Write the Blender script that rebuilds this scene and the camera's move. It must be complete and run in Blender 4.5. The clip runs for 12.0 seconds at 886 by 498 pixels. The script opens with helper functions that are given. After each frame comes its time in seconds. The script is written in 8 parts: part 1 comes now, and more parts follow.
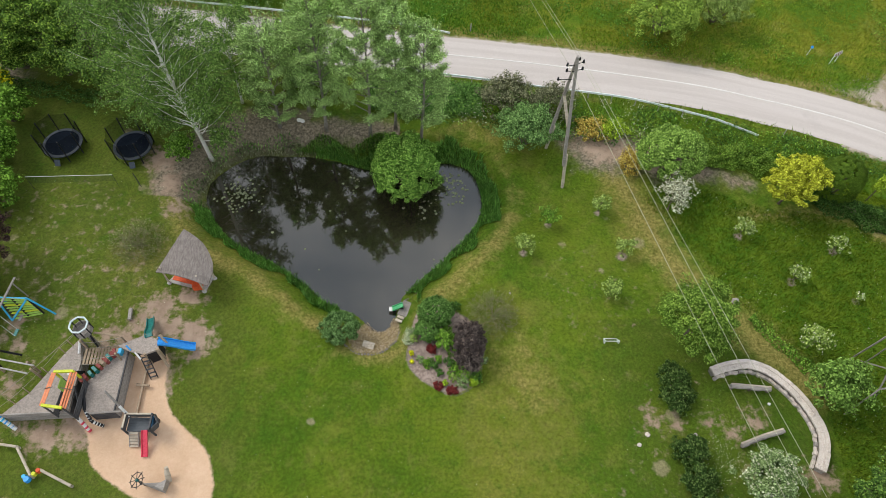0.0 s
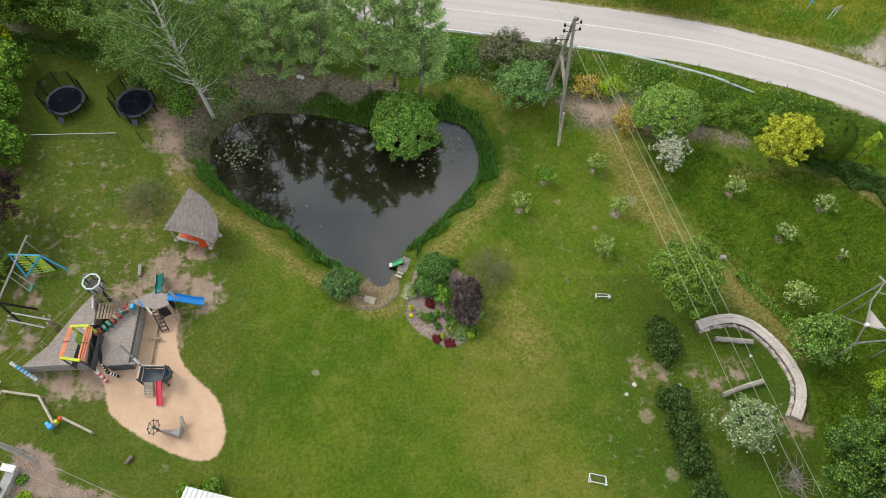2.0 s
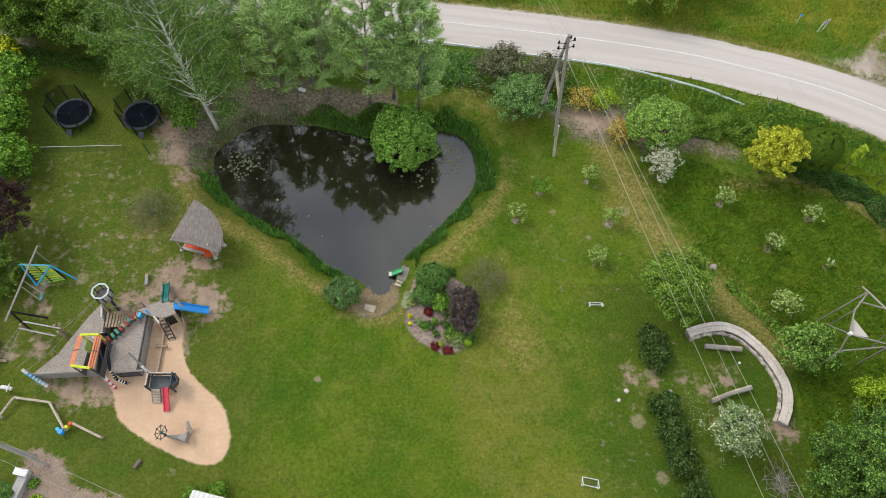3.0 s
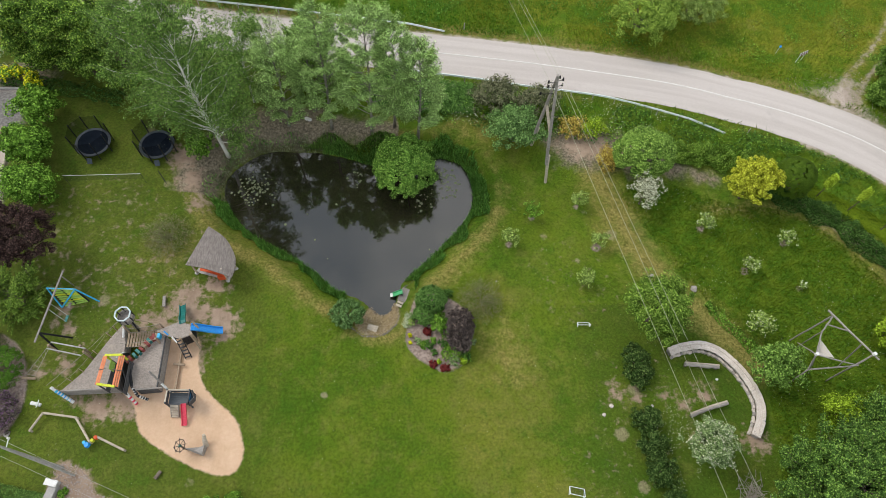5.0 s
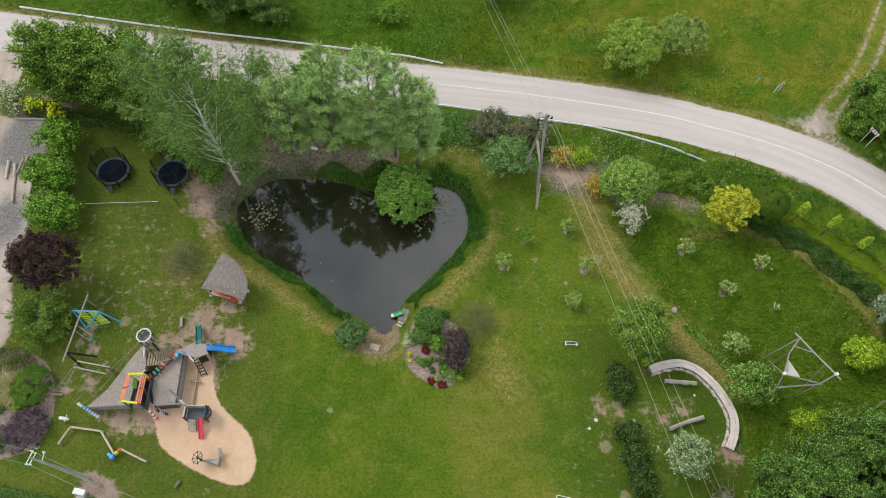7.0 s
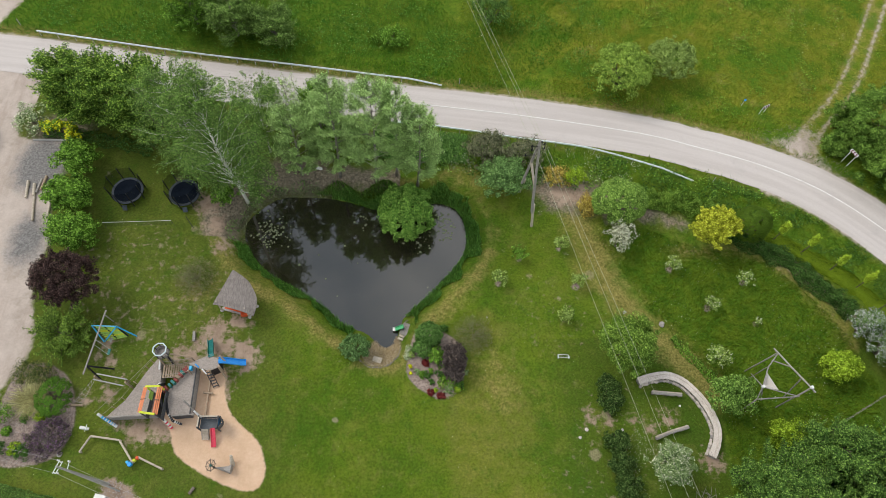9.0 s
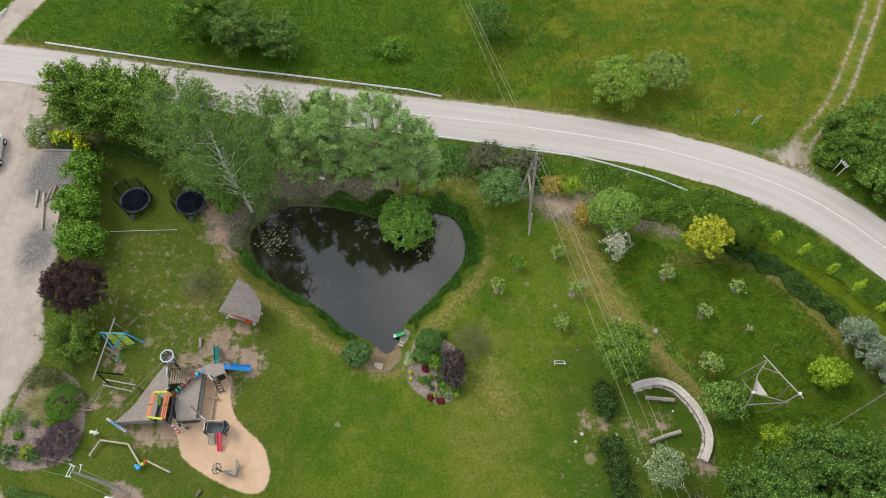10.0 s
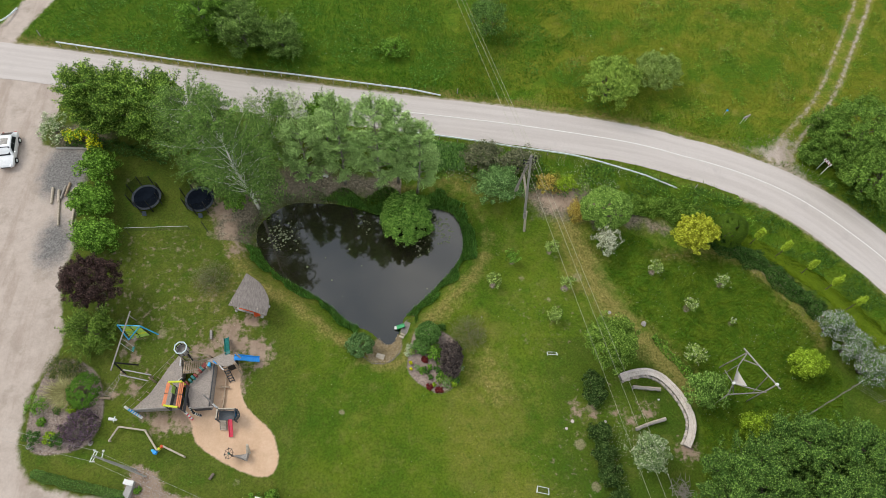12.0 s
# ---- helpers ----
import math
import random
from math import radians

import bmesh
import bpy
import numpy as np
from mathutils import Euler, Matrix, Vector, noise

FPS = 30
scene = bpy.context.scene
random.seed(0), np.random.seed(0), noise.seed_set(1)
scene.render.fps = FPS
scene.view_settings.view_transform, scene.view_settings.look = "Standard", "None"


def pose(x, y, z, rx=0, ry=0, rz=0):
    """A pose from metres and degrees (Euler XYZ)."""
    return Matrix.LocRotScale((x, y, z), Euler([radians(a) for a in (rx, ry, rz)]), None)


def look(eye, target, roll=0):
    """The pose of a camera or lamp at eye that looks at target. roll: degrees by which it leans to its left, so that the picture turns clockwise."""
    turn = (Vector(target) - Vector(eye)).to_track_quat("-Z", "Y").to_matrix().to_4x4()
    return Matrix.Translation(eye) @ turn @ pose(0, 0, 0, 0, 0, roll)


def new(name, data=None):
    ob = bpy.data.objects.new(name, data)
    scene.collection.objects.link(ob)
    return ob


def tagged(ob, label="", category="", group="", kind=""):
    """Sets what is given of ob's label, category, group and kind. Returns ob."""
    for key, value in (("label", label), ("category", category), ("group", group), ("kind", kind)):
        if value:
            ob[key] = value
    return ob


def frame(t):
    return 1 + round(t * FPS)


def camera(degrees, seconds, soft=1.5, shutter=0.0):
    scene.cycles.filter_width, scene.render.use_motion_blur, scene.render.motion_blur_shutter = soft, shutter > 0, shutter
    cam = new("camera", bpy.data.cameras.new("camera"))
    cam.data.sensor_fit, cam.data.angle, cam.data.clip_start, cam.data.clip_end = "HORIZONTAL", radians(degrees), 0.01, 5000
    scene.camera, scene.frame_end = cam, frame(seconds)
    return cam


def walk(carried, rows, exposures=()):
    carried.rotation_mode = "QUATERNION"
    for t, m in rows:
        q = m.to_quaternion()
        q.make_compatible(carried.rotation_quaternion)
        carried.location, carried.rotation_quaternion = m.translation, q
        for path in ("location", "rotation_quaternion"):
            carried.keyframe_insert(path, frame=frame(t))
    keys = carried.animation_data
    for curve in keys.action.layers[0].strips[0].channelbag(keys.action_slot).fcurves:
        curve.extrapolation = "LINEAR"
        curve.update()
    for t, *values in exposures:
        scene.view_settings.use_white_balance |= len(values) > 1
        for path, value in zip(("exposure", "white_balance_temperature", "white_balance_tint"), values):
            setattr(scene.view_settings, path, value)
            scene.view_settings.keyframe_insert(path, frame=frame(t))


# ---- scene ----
cam = camera(67.6, 12.0, soft=0.75)
METRES, EYE, TILT, LEAN, TURN = 20.0, 40.8, -58.1, -1.8, 0.0
ROWS = [
    (0.0, 0.0, 0.0, 0.0, 0.0, 0.0, 0.0),
    (0.5, 0.0003, -0.0106, 0.0057, -0.03, -2.69, -0.01),
    (1.0, -0.0004, -0.0224, 0.0197, -0.07, -4.82, -0.05),
    (1.5, 0.0003, -0.0437, 0.0344, -0.1, -4.85, -0.06),
    (2.0, 0.0012, -0.0716, 0.051, -0.12, -4.85, -0.07),
    (2.5, 0.0033, -0.1029, 0.0701, -0.14, -4.85, -0.08),
    (3.0, 0.0064, -0.1379, 0.0916, -0.16, -4.84, -0.08),
    (5.0, 0.0104, -0.2987, 0.1983, -0.24, -4.87, -0.09),
    (5.5, 0.0133, -0.3429, 0.2254, -0.25, -4.85, -0.12),
    (6.0, 0.0151, -0.3899, 0.2565, -0.27, -4.86, -0.12),
    (6.5, 0.0171, -0.437, 0.2862, -0.27, -4.85, -0.13),
    (7.0, 0.0191, -0.4818, 0.3145, -0.26, -4.84, -0.15),
    (9.0, 0.0222, -0.625, 0.4064, -0.26, -4.87, -0.19),
    (9.5, 0.0231, -0.6656, 0.4306, -0.25, -4.85, -0.2),
    (10.0, 0.0239, -0.7014, 0.4519, -0.26, -4.84, -0.23),
    (10.5, 0.026, -0.7365, 0.4711, -0.26, -4.93, -0.24),
    (11.0, 0.028, -0.7716, 0.4923, -0.25, -5.7, -0.24),
    (11.5, 0.028, -0.8058, 0.5164, -0.27, -6.46, -0.29),
    (12.0, 0.0275, -0.8406, 0.5383, -0.28, -6.48, -0.32),
]
walk(cam, [(t, pose(0, 0, EYE, TILT, LEAN, TURN) @ pose(METRES * x, METRES * y, METRES * z, 90 + pitch, roll, yaw)) for t, x, y, z, yaw, pitch, roll in ROWS],
     exposures=[(0.0, 0.0), (12.0, -0.12)])

# ---- light: a bright overcast afternoon ----
world = bpy.data.worlds.new("overcast_sky")
scene.world = world
world.use_nodes = True
wn, wl = world.node_tree.nodes, world.node_tree.links
wn.clear()
sky = wn.new("ShaderNodeTexSky")
sky.sky_type, sky.sun_disc = "NISHITA", False
sky.sun_elevation, sky.sun_rotation = radians(48), radians(304)
sky_coord = wn.new("ShaderNodeTexCoord")
cloud = wn.new("ShaderNodeTexNoise")
cloud.inputs["Scale"].default_value, cloud.inputs["Detail"].default_value = 4.5, 5.0
cloud_drift = wn.new("ShaderNodeMapping")
cloud_drift.inputs["Location"].default_value = (0.37, 0.11, 0.2)
wl.new(sky_coord.outputs["Generated"], cloud_drift.inputs["Vector"])
wl.new(cloud_drift.outputs["Vector"], cloud.inputs["Vector"])
cloud_tone = wn.new("ShaderNodeValToRGB")
cloud_tone.color_ramp.elements[0].position, cloud_tone.color_ramp.elements[0].color = 0.4, (6.8, 7.7, 8.8, 1)
cloud_tone.color_ramp.elements[1].position, cloud_tone.color_ramp.elements[1].color = 0.62, (13.0, 13.2, 13.4, 1)
wl.new(cloud.outputs["Fac"], cloud_tone.inputs["Fac"])
cover = wn.new("ShaderNodeMixRGB")
cover.inputs["Fac"].default_value = 0.9
wl.new(sky.outputs["Color"], cover.inputs["Color1"])
wl.new(cloud_tone.outputs["Color"], cover.inputs["Color2"])
air = wn.new("ShaderNodeBackground")
air.inputs["Strength"].default_value = 0.093
wl.new(cover.outputs["Color"], air.inputs["Color"])
sky_out = wn.new("ShaderNodeOutputWorld")
wl.new(air.outputs["Background"], sky_out.inputs["Surface"])

sun = new("sun", bpy.data.lights.new("sun", "SUN"))
sun.data.energy, sun.data.angle, sun.data.color = 2.0, radians(24), (1.0, 0.955, 0.88)
sun.matrix_world = look((-60, 60, 80), (0, 20, 0))

# ---- materials ----
def nodes_of(name):
    m = bpy.data.materials.new(name)
    m.use_nodes = True
    nt = m.node_tree
    return m, nt, nt.nodes["Principled BSDF"]


def add(nt, kind, **values):
    n = nt.nodes.new(kind)
    for k, v in values.items():
        n.inputs[k].default_value = v
    return n


def noise_fac(nt, vec, scale, detail=4.0, rough=0.6):
    n = add(nt, "ShaderNodeTexNoise", Scale=scale, Detail=detail, Roughness=rough)
    nt.links.new(vec, n.inputs["Vector"])
    return n.outputs["Fac"]


def ramp(nt, fac, lo, hi):
    n = add(nt, "ShaderNodeMapRange")
    n.inputs["From Min"].default_value, n.inputs["From Max"].default_value = lo, hi
    n.interpolation_type = "SMOOTHSTEP"
    nt.links.new(fac, n.inputs["Value"])
    return n.outputs["Result"]


def calc(nt, op, a, b=None):
    n = nt.nodes.new("ShaderNodeMath")
    n.operation = op
    for i, v in enumerate((a, b)):
        if v is None:
            continue
        if isinstance(v, (int, float)):
            n.inputs[i].default_value = v
        else:
            nt.links.new(v, n.inputs[i])
    return n.outputs[0]


def mix(nt, fac, a, b, mode="MIX"):
    n = nt.nodes.new("ShaderNodeMixRGB")
    n.blend_type = mode
    for key, v in (("Fac", fac), ("Color1", a), ("Color2", b)):
        if isinstance(v, (int, float)):
            n.inputs[key].default_value = v
        elif isinstance(v, tuple):
            n.inputs[key].default_value = (*v, 1)
        else:
            nt.links.new(v, n.inputs[key])
    return n.outputs["Color"]


def relief(nt, bsdf, height, strength, distance):
    n = add(nt, "ShaderNodeBump", Strength=strength, Distance=distance)
    nt.links.new(height, n.inputs["Height"])
    nt.links.new(n.outputs["Normal"], bsdf.inputs["Normal"])


def surf(name, a, b, scale=1.5, fine=25.0, rough=0.8, metal=0.0, bump=0.4, depth=0.01, vary=0.0, stretch=None, worn=None):
    """A surface of two tones, with large stains, fine grain and relief. vary: how much pieces differ; stretch: grain along an axis; worn: a third tone in patches."""
    m, nt, bsdf = nodes_of(name)
    coord = nt.nodes.new("ShaderNodeTexCoord").outputs["Object"]
    if stretch:
        mp = nt.nodes.new("ShaderNodeMapping")
        mp.inputs["Scale"].default_value = stretch
        nt.links.new(coord, mp.inputs["Vector"])
        coord = mp.outputs["Vector"]
    big, small = noise_fac(nt, coord, scale), noise_fac(nt, coord, fine, 3.0)
    col = mix(nt, ramp(nt, big, 0.3, 0.7), a, b)
    col = mix(nt, 0.35, col, mix(nt, ramp(nt, small, 0.3, 0.7), (0.25, 0.25, 0.25), (0.8, 0.8, 0.8)), "OVERLAY")
    if worn:
        patch = noise_fac(nt, coord, scale * 3.1, 6.0, 0.7)
        col = mix(nt, ramp(nt, patch, 0.56, 0.66), col, worn)
    if vary:
        info = nt.nodes.new("ShaderNodeObjectInfo")
        gain = calc(nt, "ADD", calc(nt, "MULTIPLY", info.outputs["Random"], 2 * vary), 1 - vary)
        hsv = nt.nodes.new("ShaderNodeHueSaturation")
        nt.links.new(gain, hsv.inputs["Value"])
        nt.links.new(col, hsv.inputs["Color"])
        col = hsv.outputs["Color"]
    nt.links.new(col, bsdf.inputs["Base Color"])
    bsdf.inputs["Roughness"].default_value, bsdf.inputs["Metallic"].default_value = rough, metal
    bsdf.inputs["Specular IOR Level"].default_value = 0.3
    relief(nt, bsdf, small, bump, depth)
    return m


def leafy(name, dark, light, tip, spread=0.5, through_light=0.2, field=None, vary=1.35):
    """Foliage: three tones, by clump and by leaf, a little light through each leaf."""
    m, nt, bsdf = nodes_of(name)
    geo = nt.nodes.new("ShaderNodeNewGeometry")
    dark, light, tip = [(c[0] * 0.9, c[1] * 1.04, c[2] * 0.85) for c in (dark, light, tip)]
    big = noise_fac(nt, geo.outputs["Position"], 0.9, 3.0)
    isl = geo.outputs["Random Per Island"]
    col = mix(nt, ramp(nt, big, 0.32, 0.68), dark, light)
    col = mix(nt, ramp(nt, isl, 1 - spread, 1.0), col, tip)
    if field:
        col = mix(nt, ramp(nt, noise_fac(nt, geo.outputs["Position"], 0.11, 4.0, 0.65), 0.42, 0.62), col, field)
    hsv = nt.nodes.new("ShaderNodeHueSaturation")
    nt.links.new(calc(nt, "ADD", calc(nt, "MULTIPLY", isl, vary), 1.275 - vary / 2), hsv.inputs["Value"])
    nt.links.new(col, hsv.inputs["Color"])
    nt.links.new(hsv.outputs["Color"], bsdf.inputs["Base Color"])
    bsdf.inputs["Roughness"].default_value = 0.6
    bsdf.inputs["Specular IOR Level"].default_value = 0.08
    tr = nt.nodes.new("ShaderNodeBsdfTranslucent")
    nt.links.new(hsv.outputs["Color"], tr.inputs["Color"])
    ms = add(nt, "ShaderNodeMixShader", Fac=through_light)
    nt.links.new(bsdf.outputs["BSDF"], ms.inputs[1])
    nt.links.new(tr.outputs["BSDF"], ms.inputs[2])
    nt.links.new(ms.outputs["Shader"], nt.nodes["Material Output"].inputs["Surface"])
    return m


def ground_material():
    m, nt, bsdf = nodes_of("ground_cover")
    pos = nt.nodes.new("ShaderNodeNewGeometry").outputs["Position"]

    def mask(name, soft, rag, scale):
        at = nt.nodes.new("ShaderNodeAttribute")
        at.attribute_name = name
        d = calc(nt, "ADD", at.outputs["Fac"], calc(nt, "MULTIPLY", calc(nt, "SUBTRACT", noise_fac(nt, pos, scale, 5.0, 0.65), 0.5), rag))
        return ramp(nt, d, -soft, soft)

    n_big, n_mid, n_fine, n_hair = noise_fac(nt, pos, 0.12, 4), noise_fac(nt, pos, 0.9, 4), noise_fac(nt, pos, 5.0, 4, 0.7), noise_fac(nt, pos, 26.0, 2, 0.7)
    grain = mix(nt, ramp(nt, calc(nt, "ADD", calc(nt, "MULTIPLY", n_hair, 0.5), calc(nt, "MULTIPLY", n_fine, 0.5)), 0.3, 0.7), (0.2, 0.2, 0.2), (0.8, 0.8, 0.8))
    lawn = mix(nt, ramp(nt, n_big, 0.3, 0.66), (0.051, 0.108, 0.007), (0.100, 0.150, 0.011))
    lawn = mix(nt, ramp(nt, noise_fac(nt, pos, 0.3, 5, 0.7), 0.46, 0.72), lawn, (0.128, 0.158, 0.020))
    lawn = mix(nt, calc(nt, "MULTIPLY", ramp(nt, n_mid, 0.55, 0.8), 0.6), lawn, (0.165, 0.170, 0.040))
    # a darker, duller lawn tone across the west of the garden
    lawn = mix(nt, calc(nt, "MULTIPLY", mask("west_lawn", 2.5, 7.0, 0.25), 0.65), lawn, (0.084, 0.106, 0.018))
    # a darker green lawn tone towards the south-east corner
    lawn = mix(nt, calc(nt, "MULTIPLY", mask("southeast_lawn", 2.0, 6.0, 0.25), 0.7), lawn, (0.052, 0.092, 0.010))
    lawn = mix(nt, calc(nt, "MULTIPLY", mask("sere", 1.0, 4.0, 0.35), 0.75), lawn, mix(nt, ramp(nt, n_mid, 0.35, 0.65), (0.142, 0.162, 0.020), (0.185, 0.180, 0.036)))
    blotch = noise_fac(nt, pos, 0.55, 6, 0.7)
    lawn = mix(nt, calc(nt, "MULTIPLY", ramp(nt, blotch, 0.52, 0.66), 0.55), lawn, (0.048, 0.112, 0.008))
    lawn = mix(nt, calc(nt, "MULTIPLY", ramp(nt, blotch, 0.48, 0.34), 0.4), lawn, (0.150, 0.160, 0.035))
    cells = nt.nodes.new("ShaderNodeTexVoronoi")
    cells.inputs["Scale"].default_value = 0.62
    nt.links.new(pos, cells.inputs["Vector"])
    reach = calc(nt, "MULTIPLY", ramp(nt, cells.outputs["Color"], 0.3, 1.0), 0.26)
    edge = calc(nt, "ADD", cells.outputs["Distance"], calc(nt, "MULTIPLY", calc(nt, "SUBTRACT", noise_fac(nt, pos, 3.2, 4, 0.6), 0.5), 0.32))
    worn = calc(nt, "MULTIPLY", ramp(nt, calc(nt, "SUBTRACT", reach, edge), -0.04, 0.09), mask("spots", 0.6, 2.0, 0.5))
    lawn = mix(nt, calc(nt, "MULTIPLY", worn, 0.7), lawn, (0.34, 0.285, 0.190))
    sparse = nt.nodes.new("ShaderNodeTexVoronoi")
    sparse.inputs["Scale"].default_value = 0.3
    nt.links.new(pos, sparse.inputs["Vector"])
    small = calc(nt, "SUBTRACT", calc(nt, "MULTIPLY", ramp(nt, sparse.outputs["Color"], 0.3, 1.0), 0.2), calc(nt, "ADD", sparse.outputs["Distance"], calc(nt, "MULTIPLY", calc(nt, "SUBTRACT", noise_fac(nt, pos, 4.0, 4, 0.6), 0.5), 0.16)))
    lawn = mix(nt, calc(nt, "MULTIPLY", ramp(nt, small, -0.02, 0.05), 0.6), lawn, (0.33, 0.275, 0.175))
    lawn = mix(nt, 0.6, lawn, grain, "OVERLAY")
    tall = mix(nt, ramp(nt, n_mid, 0.35, 0.65), (0.058, 0.128, 0.008), (0.102, 0.164, 0.012))
    field = mix(nt, ramp(nt, n_mid, 0.3, 0.7), (0.125, 0.165, 0.012), (0.200, 0.205, 0.022))
    field = mix(nt, calc(nt, "MULTIPLY", ramp(nt, noise_fac(nt, pos, 0.27, 6, 0.7), 0.54, 0.7), 0.8), field, (0.27, 0.235, 0.065))
    field = mix(nt, ramp(nt, noise_fac(nt, pos, 0.18, 5, 0.65), 0.45, 0.62), field, (0.075, 0.150, 0.010))
    field = mix(nt, calc(nt, "MULTIPLY", ramp(nt, noise_fac(nt, pos, 0.7, 6, 0.7), 0.54, 0.68), 0.6), field, (0.060, 0.120, 0.010))
    tall = mix(nt, calc(nt, "MULTIPLY", ramp(nt, noise_fac(nt, pos, 0.3, 6, 0.7), 0.5, 0.64), 0.6), tall, (0.082, 0.160, 0.012))
    dry = mix(nt, ramp(nt, n_fine, 0.3, 0.7), (0.180, 0.165, 0.036), (0.250, 0.212, 0.070))
    soil = mix(nt, ramp(nt, n_mid, 0.3, 0.7), (0.285, 0.205, 0.148), (0.40, 0.298, 0.225))
    gravel = mix(nt, ramp(nt, n_mid, 0.3, 0.7), (0.47, 0.390, 0.335), (0.545, 0.462, 0.402))
    ruts = nt.nodes.new("ShaderNodeMapping")
    ruts.inputs["Scale"].default_value = (0.55, 0.09, 1)
    nt.links.new(pos, ruts.inputs["Vector"])
    gravel = mix(nt, calc(nt, "MULTIPLY", ramp(nt, noise_fac(nt, ruts.outputs["Vector"], 1.0, 5, 0.6), 0.48, 0.66), 0.55), gravel, (0.36, 0.280, 0.228))
    gravel = mix(nt, ramp(nt, noise_fac(nt, pos, 0.33, 5, 0.65), 0.52, 0.68), gravel, (0.40, 0.330, 0.275))
    straw = mix(nt, ramp(nt, n_fine, 0.35, 0.65), (0.19, 0.140, 0.072), (0.34, 0.262, 0.145))
    slate = mix(nt, ramp(nt, n_fine, 0.35, 0.65), (0.16, 0.150, 0.142), (0.27, 0.255, 0.242))
    sand = mix(nt, ramp(nt, n_mid, 0.3, 0.7), (0.62, 0.42, 0.275), (0.70, 0.488, 0.335))
    mulch = mix(nt, ramp(nt, n_fine, 0.35, 0.65), (0.22, 0.165, 0.138), (0.37, 0.292, 0.25))
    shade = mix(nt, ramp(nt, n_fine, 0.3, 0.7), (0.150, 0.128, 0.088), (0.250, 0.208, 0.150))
    col, bits = lawn, []
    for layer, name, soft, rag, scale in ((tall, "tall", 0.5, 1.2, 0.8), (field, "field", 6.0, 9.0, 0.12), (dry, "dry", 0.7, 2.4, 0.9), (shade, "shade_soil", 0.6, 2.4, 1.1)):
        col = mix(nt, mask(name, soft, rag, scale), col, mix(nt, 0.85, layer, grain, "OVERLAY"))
    for layer, name, soft, rag, scale in ((soil, "soil", 0.4, 3.2, 1.7), (straw, "straw", 0.25, 0.9, 1.6), (gravel, "gravel", 0.3, 1.1, 1.7), (slate, "slate", 0.9, 2.2, 0.9), (sand, "sand", 0.1, 0.4, 2.6), (mulch, "mulch", 0.12, 0.3, 2.5)):
        col = mix(nt, mask(name, soft, rag, scale), col, layer)
    col = mix(nt, 0.16, col, grain, "OVERLAY")
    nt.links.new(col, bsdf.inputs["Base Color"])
    bsdf.inputs["Roughness"].default_value = 0.9
    bsdf.inputs["Specular IOR Level"].default_value = 0.1
    relief(nt, bsdf, calc(nt, "ADD", n_hair, n_fine), 0.5, 0.05)
    return m


def water_material():
    m, nt, bsdf = nodes_of("pond_water")
    pos = nt.nodes.new("ShaderNodeNewGeometry").outputs["Position"]
    murk = noise_fac(nt, pos, 0.25, 3)
    nt.links.new(mix(nt, ramp(nt, murk, 0.35, 0.65), (0.017, 0.015, 0.009), (0.024, 0.021, 0.012)), bsdf.inputs["Base Color"])
    bsdf.inputs["Roughness"].default_value = 0.02
    bsdf.inputs["IOR"].default_value = 2.0
    relief(nt, bsdf, noise_fac(nt, pos, 2.0, 3), 0.03, 0.03)
    return m


def road_material():
    m, nt, bsdf = nodes_of("pale_asphalt")
    uv = nt.nodes.new("ShaderNodeUVMap").outputs["UV"]
    pos = nt.nodes.new("ShaderNodeNewGeometry").outputs["Position"]
    mp = nt.nodes.new("ShaderNodeMapping")
    mp.inputs["Scale"].default_value = (0.06, 1.6, 1)
    nt.links.new(uv, mp.inputs["Vector"])
    lanes, stain, grain = noise_fac(nt, mp.outputs["Vector"], 1.0, 4), noise_fac(nt, pos, 0.35, 5), noise_fac(nt, pos, 30.0, 3, 0.7)
    col = mix(nt, ramp(nt, lanes, 0.35, 0.65), (0.505, 0.450, 0.418), (0.560, 0.505, 0.472))
    col = mix(nt, ramp(nt, stain, 0.58, 0.8), col, (0.45, 0.405, 0.38))
    col = mix(nt, 0.25, col, mix(nt, ramp(nt, grain, 0.3, 0.7), (0.25, 0.25, 0.25), (0.75, 0.75, 0.75)), "OVERLAY")
    nt.links.new(col, bsdf.inputs["Base Color"])
    bsdf.inputs["Roughness"].default_value = 0.85
    relief(nt, bsdf, grain, 0.3, 0.01)
    return m


GROUND, WATER, ROAD = ground_material(), water_material(), road_material()
LINE = surf("worn_road_paint", (0.84, 0.82, 0.78), (0.76, 0.73, 0.69), 2.0, 30, 0.7, worn=(0.62, 0.57, 0.53))
BARK = surf("brown_bark", (0.11, 0.085, 0.065), (0.20, 0.165, 0.13), 3, 20, 0.9, bump=0.8, depth=0.03)
GREY_BARK = surf("grey_bark", (0.20, 0.18, 0.15), (0.32, 0.29, 0.25), 3, 20, 0.9, bump=0.8, depth=0.03)
BIRCH_BARK = surf("birch_bark", (0.78, 0.76, 0.70), (0.68, 0.66, 0.60), 2, 12, 0.8, worn=(0.16, 0.14, 0.12), stretch=(1, 1, 4))
FINE_TWIG = surf("olive_brown_twigs", (0.10, 0.095, 0.06), (0.15, 0.14, 0.09), 2, 15, 0.9)
TWIG = surf("grey_twigs", (0.24, 0.21, 0.17), (0.34, 0.31, 0.26), 2, 15, 0.9)
MAPLE = leafy("maple_leaves", (0.064, 0.126, 0.021), (0.113, 0.191, 0.033), (0.290, 0.360, 0.066))
BIRCH_LEAF = leafy("birch_leaves", (0.090, 0.160, 0.032), (0.140, 0.222, 0.050), (0.235, 0.310, 0.095))
